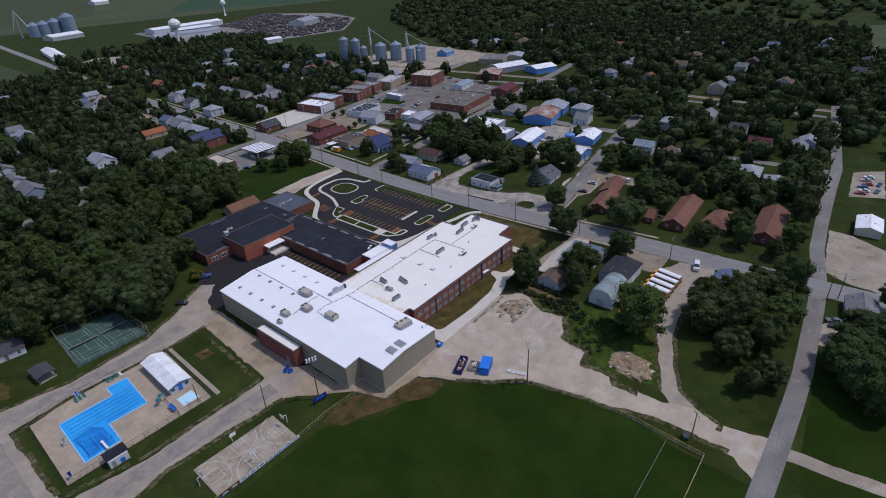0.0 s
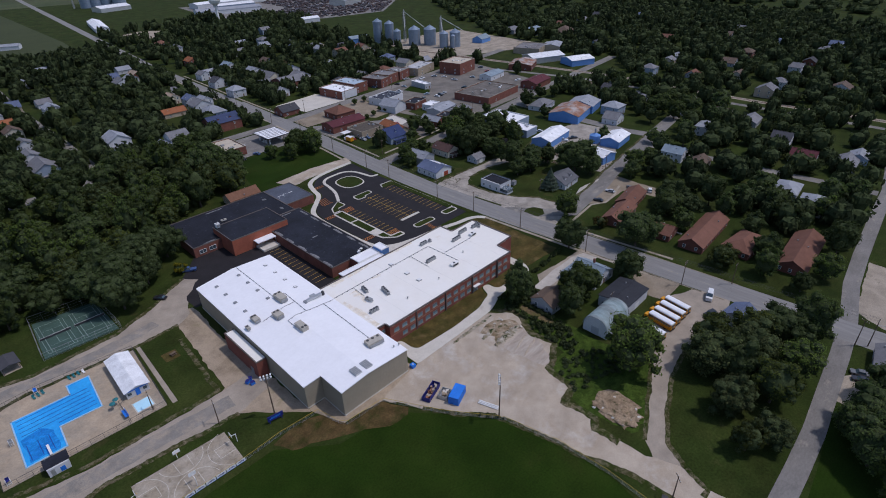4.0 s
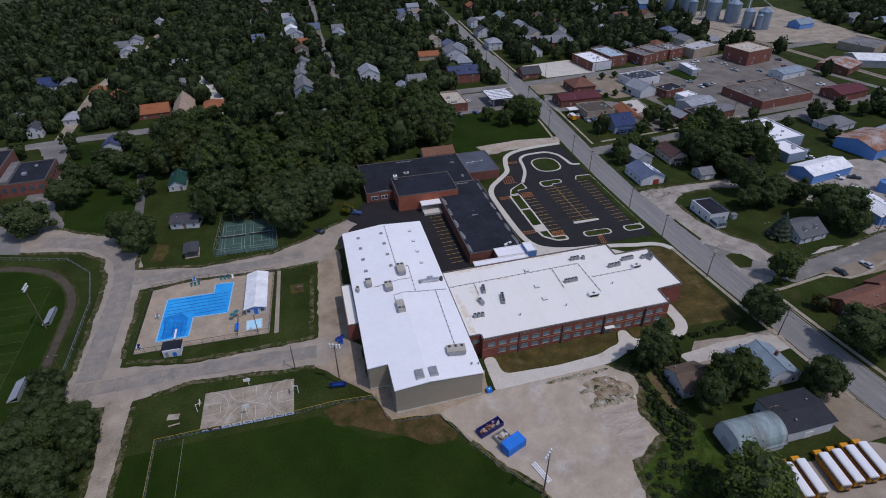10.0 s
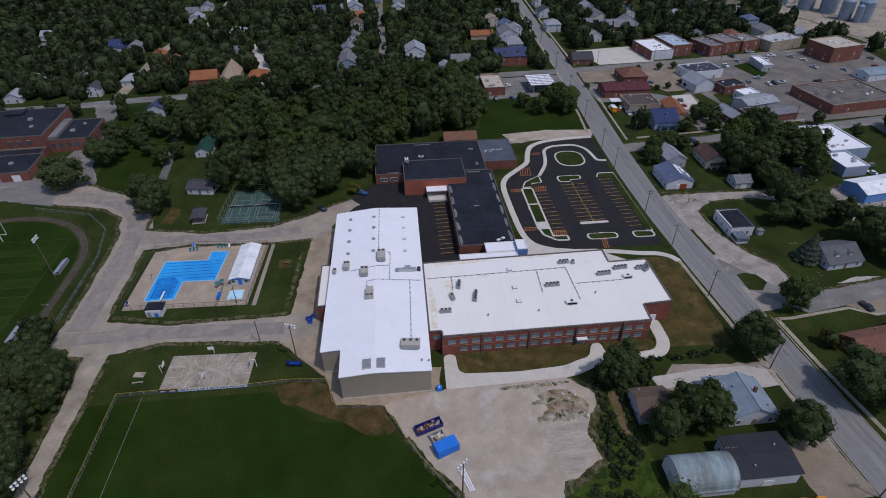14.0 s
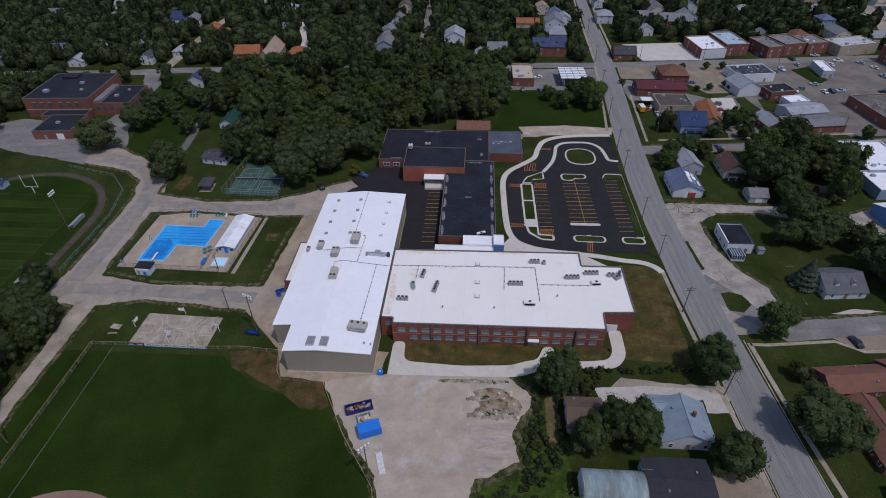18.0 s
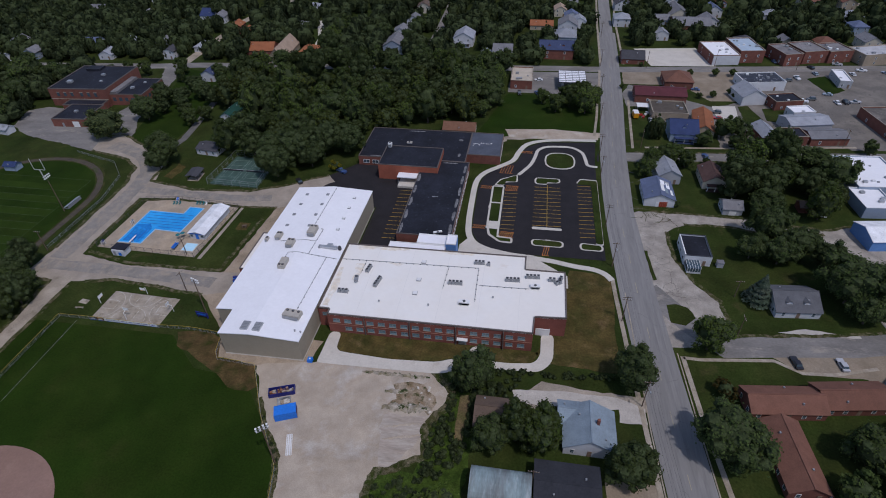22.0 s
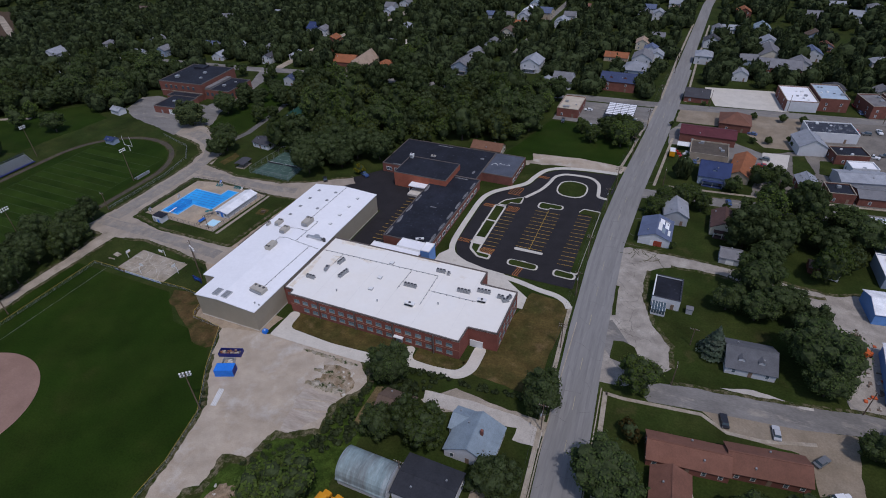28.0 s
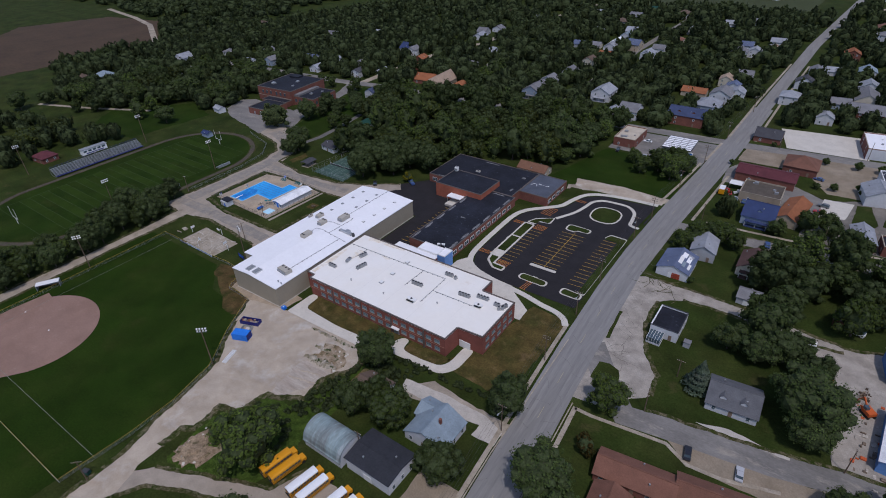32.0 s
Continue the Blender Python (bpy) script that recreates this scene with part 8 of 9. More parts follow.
for k in range(9):
    x, y = rng.uniform(163, 176), rng.uniform(57, 76)
    bm = bmesh.new()
    for _ in range(14):
        q, r0 = Vector((rng.gauss(0, 1.1), rng.gauss(0, 0.8), 0)), rng.uniform(0.15, 0.5)
        box(bm, q.x - r0, q.x + r0, q.y - r0 * 0.4, q.y + r0 * 0.4, -0.05, rng.uniform(0.2, 0.9))
    tagged(part("scrap_heap", bm, (RUST, CRUSHED, WOODP, mat("machine_orange", (0.5, 0.1, 0.02), 0.5, 0.1), CRUSHED)[k % 5], m=pose(x, y, 0, 0, 0, rng.uniform(0, 180))), "heap of scrap and broken timber in the dirt yard", "scrap heap", "scrap heaps")
e = root("box_truck", 110.8, 176.3, 0, 4)
part("box", boxes((-1.2, 1.2, -3.4, 1.2, 0.7, 3.2)), mat("bus_yellow", (0, 0, 0)), e)
part("roof", boxes((-1.22, 1.22, -3.42, 1.22, 3.2, 3.28)), TRIM, e)
part("cab", boxes((-1.0, 1.0, 1.25, 2.9, 0.5, 2.1)), TRIM, e)
part("windshield", boxes((-0.9, 0.9, 2.86, 2.94, 1.3, 2.0)), GLASS, e)
for x in (-1.05, 1.05):
    for y in (-2.2, 2.2):
        part("wheel", lathe(bmesh.new(), [(0.2, -0.14), (0.45, -0.13), (0.45, 0.13), (0.2, 0.14)], 10), RUBBER, e, m=pose(x, y, 0.45, 0, 90, 0))
tagged(e, "yellow and white box truck beside the lawn", "truck")
e = root("market_canopy", 115.3, 184.5)
part("roof", boxes((-3, 3, -2.4, 2.4, 2.7, 2.9)), TRIM, e)
for x in (-2.8, 2.8):
    for y in (-2.2, 2.2):
        part("post", boxes((x - 0.07, x + 0.07, y - 0.07, y + 0.07, 0, 2.7)), GREYMET, e)
tagged(e, "flat white canopy beside the brown shop", "canopy")
for k, (x, y) in enumerate(((114, 178), (116.4, 178.6), (115, 175.6), (117.4, 181), (112.6, 180.6))):
    e = root("salvage_car_part", x, y, 0, 40 * k)
    part("panel", boxes((-0.9, 0.9, -0.5, 0.5, 0, 0.8)), CARMAT["red"] if k % 2 == 0 else CARMAT["white"], e)
    part("fender", boxes((-0.4, 0.4, 0.5, 0.9, 0, 0.5)), GREYMET, e)
    tagged(e, "red and white body panel stacked outside a shop", "car part", "stacked car panels")
e = root("excavator", 175.5, 59.5, 0, 40)
part("track", boxes((-1.3, -0.7, -1.6, 1.6, 0, 0.8), (0.7, 1.3, -1.6, 1.6, 0, 0.8)), RUBBER, e)
part("body", boxes((-1.2, 1.2, -1.5, 1.3, 0.85, 1.9)), mat("machine_orange", (0.5, 0.1, 0.02), 0.5, 0.1), e)
part("cab", boxes((-1.1, -0.1, 0.0, 1.3, 1.9, 2.8)), GLASS, e)
bm = bmesh.new()
bar(bm, (0.3, 1.2, 1.6), (0.3, 3.2, 3.6), 0.18)
bar(bm, (0.3, 3.2, 3.6), (0.3, 4.6, 1.2), 0.15)
part("boom", bm, mat("machine_orange", (0, 0, 0)), e)
tagged(e, "small orange excavator in the dirt yard", "excavator")

# ---- filling station canopy, grain bins, towers ----
cnp = root("station_canopy", 80, 214, 0, 1)
part("deck", boxes((-7.6, 7.6, -9, 9, 4.6, 5.0)), DARKMET, cnp)
for i in range(7):
    for k in range(4):
        part("panel", boxes((-7.4 + k * 3.75, -3.9 + k * 3.75, -8.6 + i * 2.5, -6.95 + i * 2.5, 5.0, 5.12)), GYMROOF, cnp)
for x in (-5, 5):
    for y in (-6, 6):
        part("column", boxes((x - 0.25, x + 0.25, y - 0.25, y + 0.25, 0, 4.6)), TRIM, cnp)
for x in (-5, 5):
    part("pump_island", boxes((x - 0.7, x + 0.7, -3, 3, 0, 0.25)), CONC, cnp)
    part("pump", boxes((x - 0.3, x + 0.3, -1.8, -0.8, 0.25, 2.0), (x - 0.3, x + 0.3, 0.8, 1.8, 0.25, 2.0)), TRIM, cnp)
tagged(cnp, "filling station canopy with white roof panels", "canopy")
e = root("station_sign", 88.5, 200)
part("post", boxes((-0.15, 0.15, -0.15, 0.15, 0, 5)), STEEL, e)
part("panel", boxes((-1.6, 1.6, -0.2, 0.2, 4.0, 6.5)), TRIM, e)
part("bar", boxes((-1.2, 1.2, -0.24, -0.2, 5.3, 6.0), (-1.0, 1.0, -0.24, -0.2, 4.4, 4.8)), BLUEP, e)
tagged(e, "filling station price sign with blank bars", "sign")


BINSTEEL = mat("blue_grey_bin_steel", (0.22, 0.275, 0.35), 0.45, 0.14, 3, 0.4, metal=0.35)


def grain_bin(x, y, r, h, label="corrugated steel grain bin with a conical roof"):
    e = root("grain_bin", x, y)
    rows = [(r, -0.2)]
    for i in range(int(h / 0.8)):
        rows += [(r, i * 0.8 + 0.1), (r * 1.008, i * 0.8 + 0.5)]
    part("shell", lathe(bmesh.new(), rows + [(r, h)], 24), BINSTEEL, e)
    part("roof", lathe(bmesh.new(), [(r * 1.03, h), (r * 0.12, h + r * 0.55), (r * 0.12, h + r * 0.55 + 0.5)], 24), BINSTEEL, e)
    part("ladder", boxes((-0.25, 0.25, -r - 0.2, -r - 0.1, 0.5, h)), GREYMET, e)
    return tagged(e, label, "grain bin", "grain bins")


for x, y, r, h in ((328, 408, 5, 22), (336, 398, 5, 20), (333, 382, 4, 14), (343.5, 366, 6.2, 16), (355, 354, 6.4, 16), (353, 331, 4.6, 14), (363.5, 325, 5.6, 14.5), (357, 322, 2.4, 12)):
    grain_bin(x, y, r, h)
for x, y, r, h in ((223, 1062, 9.5, 18), (237, 1058, 10, 19), (253, 1054, 10.5, 21), (270, 1042, 11, 27)):
    grain_bin(x, y, r, h, "large far steel grain bin at the town edge")
for x, y, h in ((346, 384, 32), (358, 340, 28), (205, 1069, 42)):
    e = root("elevator_tower", x, y)
    bm = bmesh.new()
    for sx, sy in ((-1, -1), (1, -1), (1, 1), (-1, 1)):
        bar(bm, (sx * 1.2, sy * 1.2, 0), (sx * 1.0, sy * 1.0, h), 0.14)
    part("leg_frame", bm, GREYMET, e)
    bm = bmesh.new()
    for i in range(int(h / 3)):
        bar(bm, (-1.1, -1.1, i * 3), (1.1, -1.1, i * 3 + 3), 0.07)
        bar(bm, (1.1, 1.1, i * 3), (-1.1, 1.1, i * 3 + 3), 0.07)
    part("brace", bm, GREYMET, e)
    part("leg", boxes((-0.4, 0.4, -0.5, 0.5, 0, h + 1.5)), STEEL, e)
    bm = bmesh.new()
    bar(bm, (0, 0, h), (-12, -14, 17), 0.25)
    bar(bm, (0, 0, h), (7, -24, 17), 0.25)
    part("spout", bm, STEEL, e)
    tagged(e, "steel grain elevator tower with sloping spouts", "grain elevator", "elevators")
e = root("water_tower", 279, 688)
e.scale = (0.85, 0.85, 0.92)
part("stem", lathe(bmesh.new(), [(5.0, -0.2), (2.2, 6), (2.0, 24), (3.4, 27)], 16), TRIM, e)
part("tank", lathe(bmesh.new(), [(3.0, 26.5), (7.5, 29), (9.2, 33), (8.6, 36.5), (5.5, 39.5), (1.0, 41)], 20), TRIM, e)
tagged(e, "white bulb shaped water tower on a single stem", "water tower")
e = root("water_tower", 536, 994)
e.scale = (0.7, 0.7, 0.72)
part("stem", lathe(bmesh.new(), [(4.0, -0.2), (1.8, 6), (1.7, 26)], 12), TRIM, e)
part("tank", lathe(bmesh.new(), [(2.6, 26), (7, 29), (7, 35), (4, 38), (0.6, 39)], 16), TRIM, e)
tagged(e, "far pale water tower at the town edge", "water tower")
house(390, 878, 125, 30, 7, "white", "white", turn=2, label="long white factory hall at the town edge", name="factory", category="factory", windows=False, rise=2)
house(345, 792, 96, 34, 6, "white", "light", turn=-14, label="white roofed factory hall at the town edge", name="factory", category="factory", windows=False, rise=2)
house(378, 835, 60, 26, 6, "blue", "white", turn=-8, label="middle factory hall with a pale blue front", name="factory", category="factory", windows=False, rise=2)
house(366, 600, 24, 14, 5, "white", "white", turn=-10, label="far white store with a pale roof", name="shop", category="shop", windows=False, rise=2)
house(316, 430, 22, 14, 5, "bluewall", "paleblue", turn=-10, label="blue roofed store beside the grain bins", name="shop", category="shop", windows=False, rise=2)
house(462, 328, 22, 14, 4, "grey", "grey", turn=20, label="grey store beyond the railway", name="shop", category="shop", rise=2)
house(471, 303, 24, 16, 5, "white", "paleblue", turn=20, label="pale blue roofed hall beyond the railway", name="shop", category="shop", rise=2)
house(487, 272, 26, 20, 4, "tanbrick", "brown", "hip", turn=20, label="brown roofed house beyond the railway", name="house", category="house")
house(167, -98, 14, 9, 3.2, "cream", "white", turn=4, label="open sided pale shed with a white roof", name="shed", category="shed", windows=False, rise=1.4)
house(97, -103, 11, 9, 3.0, "grey", "grey", turn=8, label="grey roofed house at the road corner")
house(87.5, -108, 7, 7, 2.6, "white", "white", turn=8, label="white roofed garage at the road corner", name="garage", category="garage", garage="s")
house(90, -62.5, 9, 8, 3.0, "grey", "blue", turn=-8, label="small blue grey house under tall trees")
for x, y, t, c0 in ((85, -98, 20, "black"), (87.8, -97, 20, "grey"), (208, -91, 10, "red"), (212, -92, 5, "white"), (217, -91, 8, "blue"), (222, -92.5, 12, "red"), (227, -91.5, 4, "silver"), (232, -92, 8, "white"), (214, -97, 80, "grey"), (224, -97, 80, "blue")):
    car(x, y, t, c0)
house(505, 705, 46, 30, 8, "steel", "light", turn=20, label="pale metal hall behind the trees", name="hall", category="hall", windows=False, rise=4)
house(34, 728, 40, 12, 4, "white", "light", turn=-24, label="far long white shed beside a stubble field", name="farm", category="shed", windows=False, rise=2)
# Row of orange and white things, simplified into one low shed shape
house(-18, 752, 36, 5, 2.4, "white", "orange", turn=-8, label="far row of orange and white things by the field, shaped as a shed", name="farm", category="shed", windows=False, rise=0.8)
house(238, 985, 50, 30, 6, "steel", "white", turn=10, label="far white shed beside the grain bins", name="shed", category="shed", windows=False, rise=3)
house(560, 1650, 40, 30, 7, "white", "white", turn=10, label="far white farm shed among fields", name="farm", category="shed", windows=False, rise=4)
house(160, 800, 90, 16, 5, "white", "white", turn=80, label="far long white poultry shed", name="farm", category="shed", windows=False, rise=3)
bm = bmesh.new()
rng = random.Random(9)
for _ in range(2600):
    x, y = round(rng.uniform(360, 630) / 3.4) * 3.4, round(rng.uniform(600, 925) / 9) * 9
    if not inside(x, y, [(435, 850), (580, 926), (598, 691), (490, 598), (389, 619), (362, 696), (430, 760)]):
        continue
    w, d, h = rng.uniform(0.9, 1.6), rng.uniform(2, 3.2), rng.uniform(1.2, 2.2)
    box(bm, x - w, x + w, y - d, y + d, 0, h)
tagged(part("scrap_rows", bm, mat("scrap", (0.05, 0.042, 0.045), 0.6, 0.5, 12, 5, tint=(0.10, 0.06, 0.05), spots=((0.3, 0.31, 0.34), 4, 0.58, 0.62))), "far rows of scrapped vehicles in a yard", "scrap", kind="stuff")
bt = root("blue_tank", 206, 62)
part("tank", lathe(bmesh.new(), [(3.2, 0), (3.2, 4.5), (0.6, 5.6)], 18), BLUEWALL, bt)
part("stack", lathe(bmesh.new(), [(0.5, 5.2), (0.5, 8.5)], 10), GREYMET, bt)
tagged(bt, "round pale blue tank with a short stack", "tank")
tr = root("rail_track", 0, 0)
RAIL = [(270, 480), (325, 330), (340, 230), (349, 165), (354, 130), (350, 80), (350, 16), (356, -80), (362, -160)]
for u in (-0.75, 0.75):
    for a, b in zip(RAIL, RAIL[1:]):
        bm = bmesh.new()
        bar(bm, (a[0] + u, a[1], 0.2), (b[0] + u, b[1], 0.2), 0.07)
        part("rail", bm, RUST, tr)
bm = bmesh.new()
for a, b in zip(RAIL, RAIL[1:]):
    n = int(math.dist(a, b) / 2)
    for i in range(n):
        q = Vector(a).lerp(Vector(b), i / n)
        box(bm, q.x - 1.3, q.x + 1.3, q.y - 0.12, q.y + 0.12, 0.04, 0.14)
part("sleeper", bm, WOODP, tr)
tagged(tr, "single railway track on pale ballast", "railway track")
# yard bits near the houses
e = root("garden_shed", 126.6, 60)
part("frame", boxes((-1, 1, -0.9, -0.8, 0, 2), (-1, 1, 0.8, 0.9, 0, 2), (-1, -0.9, -0.8, 0.8, 0, 2), (0.9, 1, -0.8, 0.8, 0, 2)), SIDING["grey"], e)
part("roof", boxes((-1.15, 1.15, -1.05, 1.05, 2, 2.12)), SHINGLE["grey"], e)
tagged(e, "small grey lattice garden shed on the lawn", "shed")
e = root("white_tent", 157.0, 79.2)
part("canopy", hip(bmesh.new(), 6, 4, 2.2, 1.0), TRIM, e)
for x in (-2.8, 2.8):
    for y in (-1.8, 1.8):
        part("leg", boxes((x - 0.06, x + 0.06, y - 0.06, y + 0.06, 0, 2.2)), TRIM, e)
tagged(e, "bright white canopy tent in the dirt yard", "tent")
e = root("garden_bench", 76.4, -23)
part("seat", boxes((-0.9, 0.9, -0.3, 0.3, 0.4, 0.48)), mat("orange_wood", (0.4, 0.14, 0.04)), e)
part("leg", boxes((-0.85, -0.75, -0.25, 0.25, 0, 0.4), (0.75, 0.85, -0.25, 0.25, 0, 0.4)), WOODP, e)
tagged(e, "orange wooden garden bench behind the bungalow", "bench")
e = root("picnic_table", -46.5, 60, 0, 10)
part("tabletop", boxes((-0.9, 0.9, -0.4, 0.4, 0.7, 0.78)), WOODP, e)
part("bench", boxes((-0.9, 0.9, -0.85, -0.6, 0.42, 0.48), (-0.9, 0.9, 0.6, 0.85, 0.42, 0.48)), WOODP, e)
part("leg", boxes((-0.7, -0.6, -0.7, 0.7, 0, 0.42), (0.6, 0.7, -0.7, 0.7, 0, 0.42), (-0.68, -0.62, -0.1, 0.1, 0.42, 0.7), (0.62, 0.68, -0.1, 0.1, 0.42, 0.7)), WOODP, e)
tagged(e, "wooden picnic table on the pool lawn", "picnic table")
area("picnic_pad", [(-49.5, 62.5), (-45, 62.5), (-45, 58), (-49.5, 58)], 0.04, DRYGRASS, "small worn concrete pad on the pool lawn", "slab", rough=0.2)
area("pool_path", [(-55.2, 39.5), (-53.8, 39.5), (-52.4, 72.4), (-53.6, 72.4)], 0.03, LANE, "narrow worn path beside the pool", "path")

# ---- trees ----
for x0, y0, k, q in ((49.5, -2.5, 0, 1.0), (61.5, -17, 3, 1.0), (55.5, -20, 1, 0.9), (67.5, -17, 3, 1.2), (92, 4.5, 0, 1.12), (88, -23.5, 1, 1.12), (112, -14, 2, 1.3), (144.5, -11.5, 1, 1.2), (154, -9, 0, 1.15), (150, -18, 2, 0.95), (157.8, -3, 3, 0.7), (114.8, 21, 3, 1.12), (161, 46.5, 2, 1.5), (163, 38, 0, 1.0), (163.5, 51, 1, 1.1), (146, 64, 0, 0.95), (137.5, 66, 1, 0.95), (153, 69, 2, 1.0), (161, 64, 0, 0.9), (172.6, 20.5, 1, 0.9)):
    tree(BIG[k], x0, y0, q, "broad dark green shade tree beside the houses", tall=1.3 if x0 < 64 else 1.0)
tree(SMALL[1], 115.8, 4.5, 1.7, "small rust tinged ornamental tree on a lawn")
tree(SPRUCE[0], 134.2, 43.6, 1.5, tall=0.9)
tree(SPRUCE[0], 158, 123, 1.0)
for i in range(34):
    tree(MID[i % len(MID)], 376 + 10 * i, -58 + 0.9 * i + 5 * math.sin(i * 2.1), 1.1 + 0.2 * math.sin(i * 1.3), "full leafy tree of the eastern blocks")
for x0, y0, q in ((108.5, 117, 0.8), (111.5, 125, 0.9), (120.5, 129, 0.95), (126.5, 127, 0.8), (71, 177, 0.9), (78, 184, 1.15), (86, 177, 1.3), (84, 191, 1.1), (64, 187, 0.75), (90, 187, 1.0)):
    tree(BIG[3], x0, y0, q, "light green leafy tree beside the road")
tree(YELLOWT, -24.5, 105.6, 0.95, "small yellow leaved tree beside the school")
for x0, y0, q in ((-104, 103, 1.35), (-110.5, 107, 0.9), (-134, 152, 0.7), (-131, 165, 0.8), (-127, 158, 0.7), (-120, 150, 0.7)):
    tree(random.choice(BIG), x0, y0, q)
for x0, y0, q in ((-36, 107.5, 1.2), (-42, 110, 1.35), (-48, 112, 1.2), (-34, 119, 1.3), (-23, 122, 1.2), (-46, 124, 1.3), (-53, 109, 1.15), (-57, 116, 1.1)):
    tree(random.choice(BIG[:3]), x0, y0, q, "massive dark green tree at the edge of the wood")


for k, (x0, y0, q) in enumerate(((60, -64.5, 1.2), (68, -61, 1.15), (48, -75, 1.0), (59, -82, 1.15), (44, -86.5, 0.8), (38, -83, 0.75), (71, -72, 1.3), (80, -69, 1.1))):
    tree(OLIVE[k % 2], x0, y0, q, "tall olive green tree beside the barn lane")
tree(OLIVE[0], -146, 122.5, 1.45, "large airy pale green tree before the old school", tall=0.9)
tree(BIG[2], -48.2, 97.4, 1.25, "massive dark green tree at the edge of the wood")


for i in range(13):
    x0 = -72 + i * 9.3 + 2 * math.sin(i * 2.3)
    tree(WOODT[i % 5], x0, 217.5 + (x0 + 72) * 0.075 + 1.5 * math.sin(i * 1.7), 1.15 + 0.22 * math.sin(i * 3.1), "tall tree beside the residential street", tall=1.15)


for k, (x0, y0, q) in enumerate(((-90, 212.5, 1.2), (-82.5, 214, 1.15), (-72, 243, 1.2), (-74, 259, 1.15), (-72, 276, 1.2), (-26, 271, 0.9), (-24, 297, 0.95), (-43, 275, 0.9))):
    tree(WOODT[k % 5], x0, y0, q, "tall leafy tree beside northern houses", tall=1.15)


def scatter(pts, gap, kinds, sizes, clear, limit, seed):
    """Trees at random in an outline, a gap apart."""
    rng = random.Random(seed)
    xs, ys = [p[0] for p in pts], [p[1] for p in pts]
    made = 0
    for _ in range(limit * 12):
        if made >= limit:
            break
        x, y = rng.uniform(min(xs), max(xs)), rng.uniform(min(ys), max(ys))
        if not inside(x, y, pts) or not free(x, y, clear):
            continue
        if any((x - a) ** 2 + (y - b) ** 2 < (gap * (0.5 + 0.1 * c)) ** 2 for a, b, c in TREE_SPOTS):
            continue
        tree(rng.choice(kinds), x, y, rng.uniform(*sizes), tall=rng.uniform(0.8, 1.3))
        made += 1


def woods(name, pts, count, clear, seed, h=(8.5, 14), gap=6.0, label="dense dark green wood of leafy trees", r=(3.8, 6.2), cards=150, kind="wood"):
    """Far trees, uncounted, as one thing."""
    rng = random.Random(seed)
    vs, cs = [], bmesh.new()
    xs, ys = [p[0] for p in pts], [p[1] for p in pts]
    base = [crown(1.0, 1.0, 100 + i, cards, 14, 0.2)[0] for i in range(8)]
    near = [crown(1.0, 1.0, 120 + i, cards * 3 // 2, 24, 0.145)[0] for i in range(8)]
    small = [crown(1.0, 1.0, 140 + i, cards // 2, 10, 0.26)[0] for i in range(8)]
    spots, grid = 0, {}
    for _ in range(count * 8):
        if spots >= count:
            break
        x, y = rng.uniform(min(xs), max(xs)), rng.uniform(min(ys), max(ys))
        key = (int(x / gap), int(y / gap))
        if key in grid or not inside(x, y, pts) or not free(x, y, clear):
            continue
        if r[0] > 2 and any((x - a) ** 2 + (y - b) ** 2 < 20 for a, b, c in TREE_SPOTS):
            continue
        grid[key] = 1
        rr = r[0] + (r[1] - r[0]) * rng.random() ** 1.4
        hh = rng.uniform(*h) * (0.75 + 0.25 * rr / r[1])
        a = rng.uniform(0, 6.28)
        far = math.hypot(max(0, abs(x - 20) - 110), y + 94)
        q = (base if r[0] < 2 or 400 < far < 640 else near if far <= 400 else small)[rng.randrange(8)] @ np.array([[rr * math.cos(a), rr * math.sin(a), 0], [-rr * math.sin(a), rr * math.cos(a), 0], [0, 0, hh * 0.95]])
        vs.append(q + np.array([x, y, 0.3]))
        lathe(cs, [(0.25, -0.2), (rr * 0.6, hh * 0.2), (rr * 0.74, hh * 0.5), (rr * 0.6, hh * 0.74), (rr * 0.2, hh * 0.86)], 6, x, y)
        spots += 1
    if not spots:
        cs.free()
        return
    rng.shuffle(vs)
    third = max(1, len(vs) // 3)
    # Crown colours darkened and blued evenly, standing in for cloud shade and haze
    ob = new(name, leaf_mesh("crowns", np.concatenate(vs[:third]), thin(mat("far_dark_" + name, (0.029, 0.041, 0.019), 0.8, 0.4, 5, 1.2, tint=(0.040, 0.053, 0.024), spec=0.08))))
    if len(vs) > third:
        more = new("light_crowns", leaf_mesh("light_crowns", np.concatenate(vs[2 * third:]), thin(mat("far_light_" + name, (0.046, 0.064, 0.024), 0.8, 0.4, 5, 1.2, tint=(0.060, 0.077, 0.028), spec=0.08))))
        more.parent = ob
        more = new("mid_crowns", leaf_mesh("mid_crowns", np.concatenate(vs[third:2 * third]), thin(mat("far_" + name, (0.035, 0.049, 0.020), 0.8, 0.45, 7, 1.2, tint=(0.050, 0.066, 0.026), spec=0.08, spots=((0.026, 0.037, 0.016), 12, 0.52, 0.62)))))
        more.parent = ob
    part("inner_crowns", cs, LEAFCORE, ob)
    return tagged(ob, label, kind, kind="stuff")


